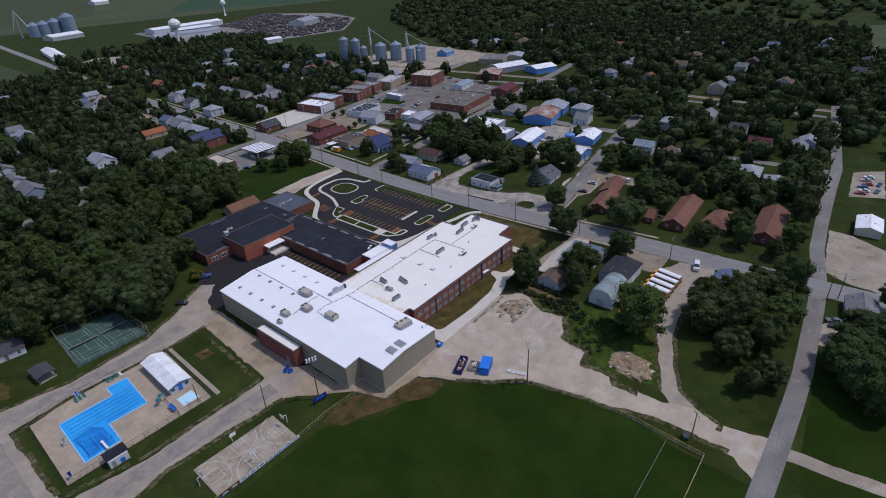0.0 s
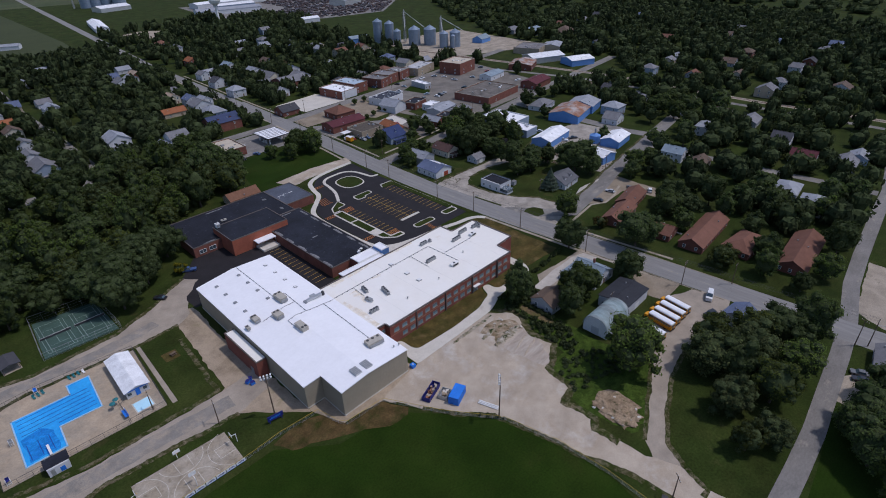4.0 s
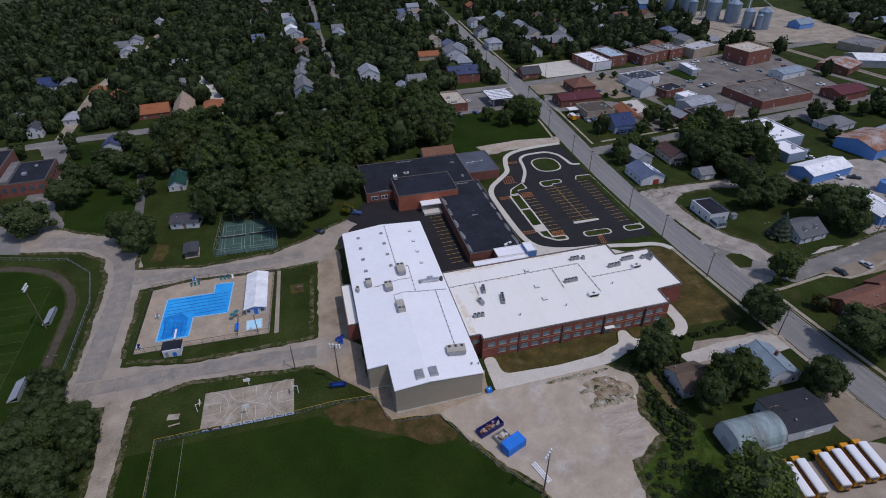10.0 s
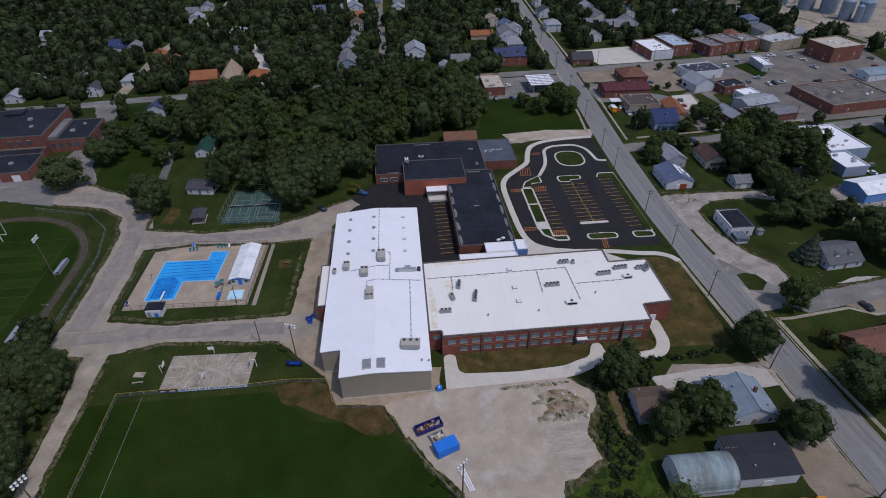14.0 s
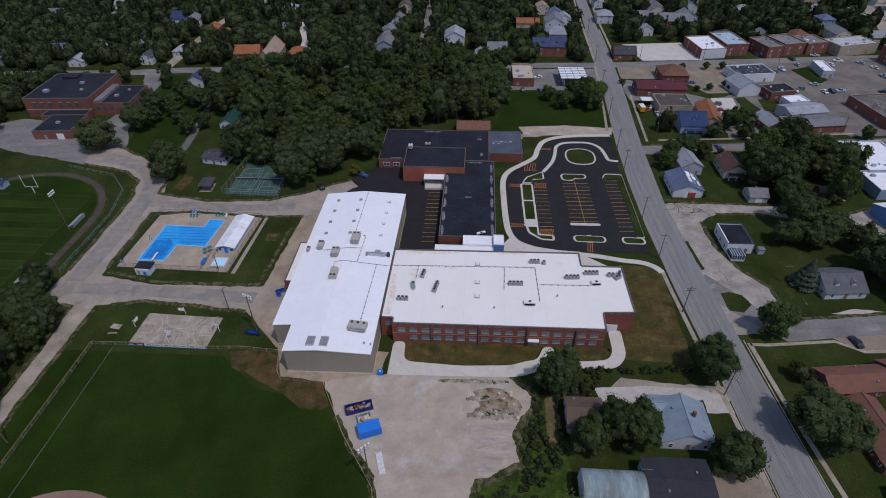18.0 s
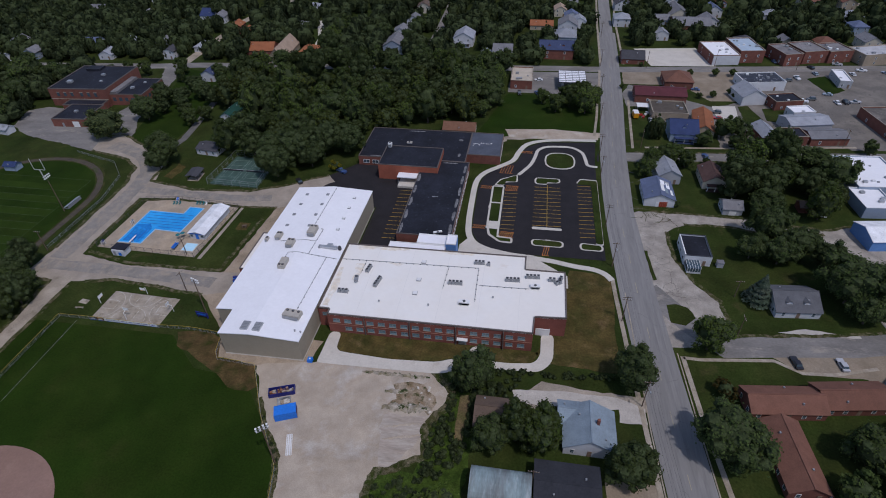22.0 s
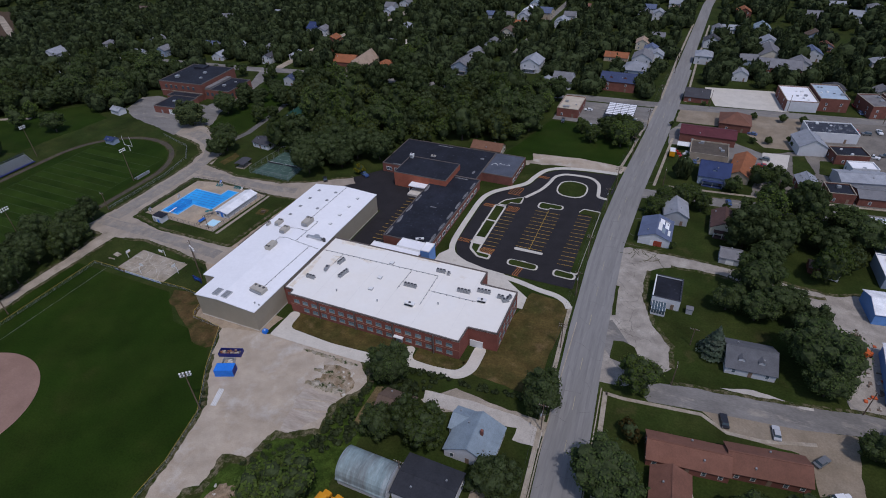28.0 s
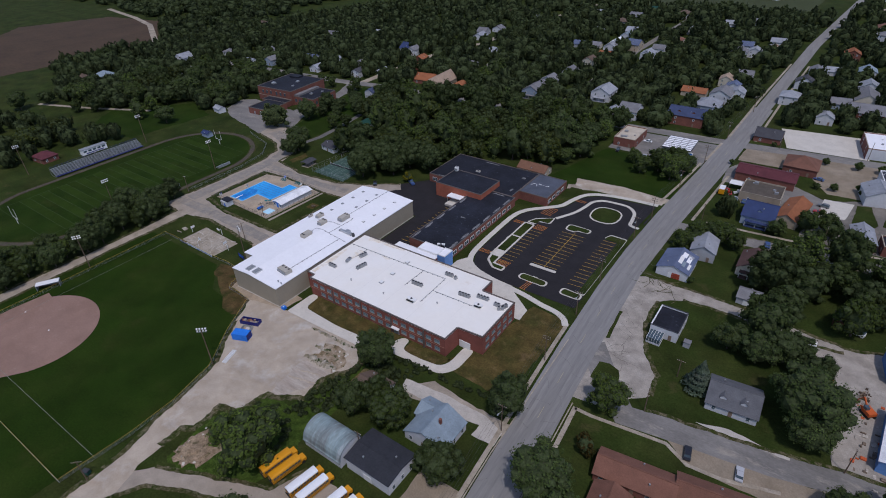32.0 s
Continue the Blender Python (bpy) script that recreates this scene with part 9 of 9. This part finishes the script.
for x0, y0, q in ((147.7, 235, 1.0), (161.8, 236, 1.15), (171.5, 237, 1.1), (154, 204.5, 1.0), (164, 209.5, 1.0), (165, 205, 0.8), (107.5, 212, 0.7), (147, 203, 0.8), (122, 247, 0.7), (131, 296, 1.2), (118, 95, 0.7), (136, 131, 0.8)):
    tree(SMALL[0], x0, y0, q, "round clipped green bush on a town lot")
for x0, y0, q in ((154, 162, 1.05), (157, 156, 0.9), (148, 157, 1.15), (152, 147, 0.8), (138, 148, 0.8), (168, 148, 0.9), (160, 143.6, 0.8), (208, 148, 0.8), (242, 141, 1.0), (218, 133, 0.7), (226, 112, 0.9), (262, 142, 1.0), (272, 136, 1.1), (212, 60, 0.9)):
    tree(random.choice(MID), x0, y0, q, "dark leafy street tree between town buildings")


for x0, y0, q in ((44.5, -48, 1.72), (62, -71, 1.2), (74, -84, 1.2), (86, -76, 1.15), (135, -76, 1.0), (79, -106, 1.1), (104, -112, 1.0), (53, -106, 1.2), (59, -102.5, 1.0), (61, -111, 1.3), (48, -112, 1.1), (67, -104, 1.1), (117, 128, 0.9), (182, 24, 1.1), (190, 20, 0.9), (282, 59, 1.3), (291, 43, 1.3), (276, 46, 1.2), (300, 60, 1.1), (323, 112, 1.2), (312, 104, 1.0)):
    tree(random.choice(BIG), x0, y0, q, "broad leafy tree beside a street")
for x0, y0, q in ((238, 136, 1.0), (232, 20, 1.1), (246, 26, 1.0), (262, 30, 1.2), (214, 26, 1.0), (226, 36, 0.8), (260, 54, 1.0), (302, 80, 1.0), (335, 96, 1.0), (318, 60, 1.1), (255, 12, 1.1), (280, 22, 1.1), (310, 30, 1.2), (173, -33, 1.1), (168, -52, 1.1), (180, -44, 1.0), (192, -36, 1.1), (186, -62, 1.0), (205, -60, 1.1), (215, -68, 1.0)):
    tree(random.choice(FART), x0, y0, q, "full leafy tree of the eastern blocks")


for x0, y0, q in ((-216.0, 88.0, 1.1), (-249.0, 98.0, 0.9), (-285.0, 91.0, 1.2), (-319.0, 79.0, 1.3), (-255.0, 38.0, 1.2), (-337.0, 100.0, 1.1), (-227.0, 124.0, 0.9), (-337.0, 47.0, 1.2), (-251.0, 19.0, 1.3), (-406.0, 147.0, 1.2), (-240.0, 83.0, 1.1), (-332.0, 64.0, 0.9)):
    tree(random.choice(WOODT), x0, y0, q, "large park tree on the western meadow")


# houses of the outer blocks, on a loose grid
def outer(x0, x1, y0, y1, step, seed, chance):
    rng = random.Random(seed)
    y = y0
    while y < y1:
        x = x0 + rng.uniform(0, 6)
        while x < x1:
            if rng.random() < chance and free(x, y, 9):
                w, d = rng.uniform(9, 13), rng.uniform(9, 13)
                house(x, y, w, d, rng.choice((3.0, 3.2, 5.4)), rng.choice(("white", "white", "white", "grey", "cream", "blue", "tan", "brick")), rng.choice(("grey", "grey", "light", "dark", "brown", "blue", "red")),
                      rng.choice(("gable", "gable", "hip")), rng.choice("xy"), rng.uniform(-5, 8), porch=rng.choice(("", "s", "")))
            x += step * rng.uniform(0.8, 1.3)
        y += step * rng.uniform(0.9, 1.3)


# houses along the northern streets
for x, y, w, d, h, wl, rf, ax in ((-31, 315, 10, 10, 5, "white", "grey", "y"), (-30, 350, 10, 11, 5, "cream", "brown", "y"), (-29, 379, 10, 10, 3.2, "brick", "orange", "x"), (-32, 402, 11, 12, 4.8, "white", "light", "y"), (-35, 425, 11, 13, 3.2, "white", "white", "y"),
                                  (-34, 446, 10, 12, 5, "white", "paleblue", "y"), (-37, 468, 10, 12, 4.8, "white", "light", "x"), (-48, 407, 9, 9, 3, "cream", "grey", "x"), (-63, 405, 10, 9, 3, "grey", "blue", "x"), (3, 393, 10, 12, 4.8, "white", "light", "y"), (4, 420, 10, 10, 3.2, "white", "grey", "x")):
    house(x, y, w, d, h, wl, rf, axis=ax, turn=2)
    block([(x - 7, y - 17), (x + 7, y - 17), (x + 6, y), (x - 6, y)])
for x, y, w, d, h, wl, rf, ax in ((74, 350, 9, 11, 5, "cream", "tan", "y"), (87, 322, 9, 10, 5.2, "white", "light", "y"), (82, 334, 10, 9, 5, "white", "blue", "y"), (82, 373, 11, 10, 3.4, "white", "grey", "x"), (66, 432, 12, 11, 5, "white", "grey", "y"),
                                  (76, 440, 10, 10, 5, "white", "light", "y"), (87, 461, 10, 12, 3.2, "brick", "tan", "y"), (86, 490, 12, 10, 3.2, "white", "light", "x"), (66, 458, 11, 10, 4.8, "white", "blue", "x"), (35, 550, 12, 10, 3, "white", "light", "x")):
    house(x, y, w, d, h, wl, rf, axis=ax, turn=3)
    block([(x - 7, y - 17), (x + 7, y - 17), (x + 6, y), (x - 6, y)])
for x, y, w, d, h, wl, rf, ax in ((140, 301, 9, 9, 4.4, "white", "light", "y"), (158, 352, 14, 22, 4.6, "cream", "grey", "y"), (158, 376, 13, 12, 5, "white", "light", "y"), (155, 417, 11, 12, 5, "white", "paleblue", "y"), (133, 413, 13, 9, 3.2, "white", "light", "x"), (124, 403, 9, 10, 5, "white", "grey", "y"),
                                  (121, 369, 12, 10, 4.8, "white", "dark", "y"), (142, 467, 11, 11, 5, "brick", "orange", "y"), (145, 336, 11, 10, 3.4, "blue", "grey", "x"), (176, 330, 12, 14, 5, "white", "grey", "y"), (184, 358, 12, 12, 5, "white", "blue", "y")):
    house(x, y, w, d, h, wl, rf, axis=ax, turn=5)
    block([(x - 7, y - 17), (x + 7, y - 17), (x + 6, y), (x - 6, y)])
for x, y, w, d, h, wl, rf, ax in ((-180, 309, 9, 11, 5, "white", "grey", "y"), (-159, 388, 11, 12, 3.2, "white", "light", "y"), (-167, 407, 10, 12, 3.2, "grey", "grey", "x"), (-160, 425, 10, 10, 3.2, "white", "grey", "y"), (-187, 502, 14, 10, 3, "brick", "red", "x"), (-151, 490, 9, 9, 3.2, "white", "light", "y"),
                                  (-102, 548, 12, 9, 3, "white", "light", "x"), (-53, 592, 10, 9, 3, "white", "green", "x"), (-255, 352, 12, 10, 3.2, "white", "light", "x"), (-160, 294, 9, 10, 3.2, "brick", "orange", "y")):
    house(x, y, w, d, h, wl, rf, axis=ax, turn=4)
    block([(x - 7, y - 17), (x + 7, y - 17), (x + 6, y), (x - 6, y)])
for x, y in ((10.5, 279), (38, 254), (28, 250), (71, 261), (77, 287), (79, 312), (61, 316), (117, 330), (163, 324), (-33, 262), (-34, 286), (-103, 243), (-120, 248)):
    block([(x - 8, y - 22), (x + 8, y - 22), (x + 7, y), (x - 7, y)])
outer(-60, 90, 380, 580, 34, 3, 0.4)
outer(190, 290, 295, 580, 27, 4, 0.6)
outer(122, 180, 480, 600, 30, 14, 0.6)
outer(-400, -190, 260, 420, 50, 5, 0.22)
outer(-120, -60, 300, 520, 44, 15, 0.3)
for x, y, w, d, h, wl, rf, ax, fm in ((204, -43, 15, 10, 3, "grey", "light", "x", "hip"), (194, -57, 17, 12, 3, "white", "light", "x", "hip"), (257, -55, 15, 10, 3, "grey", "grey", "x", "gable"), (270, -58, 11, 9, 3.2, "blue", "light", "x", "gable"), (249, -37, 11, 12, 4.4, "white", "maroon", "y", "gable"),
                                      (211, 16, 9, 11, 4.8, "white", "paleblue", "y", "gable"), (193.4, 13.6, 9, 7, 2.7, "white", "grey", "x", "gable"), (209, 1.4, 12, 9, 3, "grey", "brown", "x", "gable"), (297, 23, 13, 10, 3.6, "cream", "brown", "y", "gable"), (297, 6, 15, 10, 3, "grey", "grey", "x", "gable"), (270, -20, 12, 10, 4.6, "white", "dark", "y", "gable")):
    house(x, y, w, d, h, wl, rf, fm, ax, 5)
outer(240, 330, -50, 40, 32, 6, 0.2)
outer(260, 420, 20, 130, 30, 7, 0.5)
outer(400, 640, -60, 330, 40, 8, 0.5)

for x0, y0, q in ((-112, 140, 0.85), (-107, 146, 0.75), (-138, 143, 1.1), (-140, 162, 1.15), (-104, 97, 0.8), (-115, 118, 0.7), (-122, 172, 0.9), (-112, 165, 0.9), (-116, 185, 0.8), (-104, 178, 1.0), (-132, 182, 0.8), (-126, 200, 0.9)):
    tree(random.choice(BIG), x0, y0, q, "round green tree beside the school lane")
scatter([(-84, 116), (-66, 106), (-48, 107), (-18, 122), (-19, 143), (14, 158), (44, 160), (42, 205), (38, 220), (-20, 216), (-50, 204), (-108, 198), (-104, 160), (-84, 156)], 7.9, WOODT + WOODT[1:] + [BIG[3]], (0.8, 1.5), 2.0, 200, 21)
scatter([(-205, 122), (-232, 126), (-250, 110), (-262, 84), (-300, 60), (-320, 120), (-300, 190), (-215, 206)], 10, WOODT + MID, (0.9, 1.35), 2, 60, 51)
scatter([(-150, 176), (-146, 206), (-200, 204), (-206, 190)], 9, MID, (0.8, 1.1), 1, 8, 52)
scatter([(-118, -60), (-99, -60), (-98, 20), (-112, 33), (-118, 10)], 7, BIG, (0.7, 1.1), 1.0, 22, 23)
scatter([(58, -92), (100, -90), (100, -66), (66, -64), (40, -76)], 9, BIG, (1.0, 1.3), 2, 22, 24)

scatter([(120, -78), (168, -76), (168, 0), (118, -20)], 11, MID + WOODT, (0.9, 1.2), 2.5, 24, 26)
scatter([(142, 66), (186, 98), (183, 131), (144, 131), (142, 104)], 8.5, WOODT, (1.0, 1.3), 2, 34, 27)
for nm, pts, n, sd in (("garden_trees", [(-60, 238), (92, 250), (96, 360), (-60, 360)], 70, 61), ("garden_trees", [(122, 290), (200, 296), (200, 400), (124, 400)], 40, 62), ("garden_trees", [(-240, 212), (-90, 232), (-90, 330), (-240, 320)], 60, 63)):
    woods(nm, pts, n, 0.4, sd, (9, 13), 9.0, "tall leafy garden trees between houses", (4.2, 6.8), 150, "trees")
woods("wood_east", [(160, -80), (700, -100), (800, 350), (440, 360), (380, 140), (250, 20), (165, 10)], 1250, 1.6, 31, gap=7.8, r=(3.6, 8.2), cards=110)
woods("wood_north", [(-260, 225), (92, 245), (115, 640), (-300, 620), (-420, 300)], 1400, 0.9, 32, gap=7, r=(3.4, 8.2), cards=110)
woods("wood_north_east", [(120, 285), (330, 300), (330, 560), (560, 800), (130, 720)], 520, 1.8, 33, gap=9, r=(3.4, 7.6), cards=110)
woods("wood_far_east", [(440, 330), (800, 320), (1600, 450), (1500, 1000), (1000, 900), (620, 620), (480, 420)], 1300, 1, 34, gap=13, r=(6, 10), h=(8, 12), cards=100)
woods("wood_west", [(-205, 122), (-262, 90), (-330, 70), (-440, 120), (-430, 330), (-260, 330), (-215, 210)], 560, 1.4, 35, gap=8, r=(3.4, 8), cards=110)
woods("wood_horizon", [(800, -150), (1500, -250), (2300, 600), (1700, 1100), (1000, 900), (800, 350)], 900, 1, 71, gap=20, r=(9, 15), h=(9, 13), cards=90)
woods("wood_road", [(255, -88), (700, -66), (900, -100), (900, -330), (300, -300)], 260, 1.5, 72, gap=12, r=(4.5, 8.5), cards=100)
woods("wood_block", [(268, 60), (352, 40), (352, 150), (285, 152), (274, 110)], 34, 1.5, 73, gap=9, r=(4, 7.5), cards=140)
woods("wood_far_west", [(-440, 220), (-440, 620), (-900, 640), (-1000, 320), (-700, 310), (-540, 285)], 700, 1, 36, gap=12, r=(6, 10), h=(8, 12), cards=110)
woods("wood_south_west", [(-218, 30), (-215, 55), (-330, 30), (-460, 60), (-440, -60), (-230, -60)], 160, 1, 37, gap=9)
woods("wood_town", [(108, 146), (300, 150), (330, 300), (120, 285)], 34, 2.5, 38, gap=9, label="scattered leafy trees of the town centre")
woods("brush", [(40, -4), (46, 0), (62, 2), (62, -2), (50, -12), (49, -24), (44, -30), (38, -32), (40, -24), (39.5, -17), (44, -10)], 130, 0.2, 41, (0.7, 1.9), 1.7, "rank green weeds and brush beside the gravel lot", (0.8, 1.5), 60, "brush")
woods("brush_south", [(27, -34), (36, -31), (44, -34), (50, -42), (46, -48), (34, -44), (24, -42)], 60, 0.2, 42, (0.3, 0.9), 1.9, "low green weeds between lane and barn", (0.7, 1.3), 60, "brush")
woods("hedge", [(46, 3.5), (88, 6.6), (88, 5.2), (47, 2)], 40, 0, 43, (0.9, 1.6), 1.2, "straggling green hedge behind the school lawn", (0.7, 1.1), 70, "hedge")
woods("fence_weeds", [(-5, -19), (4.5, -32.5), (8.2, -47), (9.8, -47), (7, -33), (2, -26), (-3, -18)], 40, -1, 44, (0.3, 0.8), 1.2, "weeds along the ball field fence", (0.5, 0.9), 50, "weeds")
woods("wood_gap", [(-118, -60), (-96, -60), (-98, -140), (-118, -140)], 60, 1, 45, gap=7)


# ---- ragged verges ----
def verge(name, pts, w, z, label, seed):
    """A broken band of weeds and stones along an edge."""
    rng = random.Random(seed)
    q = []
    for a, b in zip(pts, pts[1:]):
        n = max(1, int(math.dist(a, b) / 0.9))
        q += [Vector(a).lerp(Vector(b), i / n) for i in range(n)]
    q.append(Vector(pts[-1]))
    bm, last = bmesh.new(), None
    for i, p in enumerate(q):
        d = (q[min(i + 1, len(q) - 1)] - q[max(i - 1, 0)]).normalized()
        o = Vector((-d.y, d.x))
        f = noise.noise(Vector((p.x * 0.16, p.y * 0.16, seed)))
        a, b = p - o * w * (0.5 + f * 0.5 + rng.uniform(-0.12, 0.12)), p + o * w * (0.5 - f * 0.4 + rng.uniform(-0.12, 0.12))
        now = (bm.verts.new((a.x, a.y, z)), bm.verts.new((b.x, b.y, z + 0.004)))
        if last:
            bm.faces.new((last[0], now[0], now[1], last[1]))
        last = now
    return tagged(part(name, bm, VERGE), label, "verge", kind="structure")


for k, (w, z, pts) in enumerate((
        (1.8, 0.072, [(-112, 22), (-100.4, 21), (-98.8, 0), (-99.2, -48), (-97, -140)]), (1.5, 0.072, [(-92, 20), (-92.4, 0), (-92, -48), (-90, -130)]), (1.6, 0.062, [(-88, 23), (-78, 25), (-44, 22)]),
        (1.4, 0.062, [(-97, 38.5), (-80, 34), (-44, 34.4), (-42, 66)]), (1.6, 0.062, [(-111, 38), (-112, 82), (-116, 96), (-124, 103), (-147, 109)]), (1.4, 0.062, [(-98.5, 40), (-98.8, 72), (-84, 74.5), (-54, 73), (-39, 74)]),
        (1.6, 0.062, [(-139, 125), (-131, 120), (-114, 112), (-103, 99), (-103, 87), (-80, 82.5), (-56, 84.5), (-40, 92), (-26, 101)]), (1.6, 0.062, [(-8, -14), (-2, -23), (4, -30), (6.4, -40.5), (8.9, -54.7), (12.3, -66), (12.7, -76), (12.3, -85)]),
        (2.2, 0.062, [(38, 1.6), (44, -5), (43, -10), (38.4, -16.6), (39.5, -24.8), (33, -28.5), (29, -30), (27, -40), (21, -41.6), (21.2, -50), (18.4, -52.4), (19.2, -59)]),
        (1.6, 0.062, [(112, 78), (112, 64), (117, 50), (123, 42), (124, 33)]), (1.4, 0.062, [(119, 83.5), (136, 84), (150, 80), (168, 84)]), (1.4, 0.062, [(108, 91), (145, 90.5), (168, 86), (192, 94)]),
        (1.3, 0.066, [(124, 27), (156, 32), (170, 35), (240, 46)]), (1.3, 0.066, [(108, 130), (125, 131.3), (160, 136), (190, 139)]), (1.2, 0.066, [(107, 138.5), (125, 139.7), (150, 142.6)]),
        (1.2, 0.062, [(24, -63.6), (37, -57.6), (54.6, -50.5), (58, -41)]), (1.3, 0.062, [(18, -81), (20.6, -81), (23, -74), (27, -68.2), (37.3, -63), (50, -58.6), (62, -56.6), (76, -57), (92, -58)]))):
    verge("verge", pts, w, z, "weedy broken edge of a gravel lane", 200 + k)


def cracks(name, spots, material, z, label, seed, w=0.09):
    """Thin branching cracks that wander over a paved place."""
    rng = random.Random(seed)
    bm = bmesh.new()
    for x, y, a, n in spots:
        p, a = Vector((x, y)), radians(a)
        for _ in range(n):
            a += rng.uniform(-0.5, 0.5)
            q = p + Vector((math.cos(a), math.sin(a))) * rng.uniform(0.5, 1.3)
            o = Vector((-math.sin(a), math.cos(a))) * w * rng.uniform(0.5, 1.4)
            bm.faces.new([bm.verts.new((v.x, v.y, z)) for v in (p - o, q - o, q + o, p + o)])
            p = q
    return tagged(part(name, bm, material), label, "cracks", kind="structure")


rng = random.Random(9)
cracks("cracks", [(rng.uniform(103.5, 116), rng.uniform(85.5, 93), rng.uniform(0, 360), 9) for _ in range(16)], VERGE, 0.058, "weed filled cracks in old concrete", 301, 0.09)
cracks("cracks", [(rng.uniform(105, 112), rng.uniform(42, 84), rng.uniform(0, 360), 8) for _ in range(26)], mat("dark_crack", (0.14, 0.125, 0.105)), 0.058, "dark cracks in a worn yard", 302, 0.05)
cracks("cracks", [(95.5 + 6 * (i % 2) + rng.uniform(-2, 0), -60 + i * 5.2 + rng.uniform(-1, 1), rng.uniform(-15, 15), 6) for i in range(52)], mat("tar_seal", (0.15, 0.145, 0.14)), 0.066, "tar sealed cracks across the main road", 303, 0.05)
# worn wheel tracks
for k, off in enumerate((-3.6, -1.6, 1.7, 3.7)):
    pts = ribbon([(x + off, y) for x, y in MAIN], 0.9, 3)
    tagged(part("wheel_track", prism(bmesh.new(), ragged(pts, 3, 0.12), 0.04, 0.0575 + 0.0004 * k), mat("polished_road", (0.2, 0.194, 0.187), 0.75, 0.10, 2, 0.5, spec=0.2, stretch=(1, 0.1, 1))), "darker wheel track worn into the road", "road", kind="structure")
WORN = mat("worn_lane_asphalt", (0.245, 0.222, 0.194), 0.92, 0.12, 4, 0.4, tint=(0.205, 0.190, 0.170), spec=0.15, spots=((0.315, 0.265, 0.21), 3.2, 0.46, 0.66, 0.9))
for k, (w, pts) in enumerate(((5.2, [(-109, 29.5), (-80, 29.6), (-60, 29.0), (-43, 28)]), (7.0, [(-106, 33), (-105.6, 60), (-106, 82), (-110, 97), (-121, 108), (-140, 115)]), (4.4, [(-102, 79.6), (-80, 79), (-60, 78.6), (-44, 80.5)]))):
    tagged(part("lane_asphalt", prism(bmesh.new(), ragged(ribbon(pts, w, 5), 1.0, 0.35), 0.03, 0.0625 + 0.0012 * k), WORN), "worn grey asphalt band in the middle of a lane", "road", kind="structure")
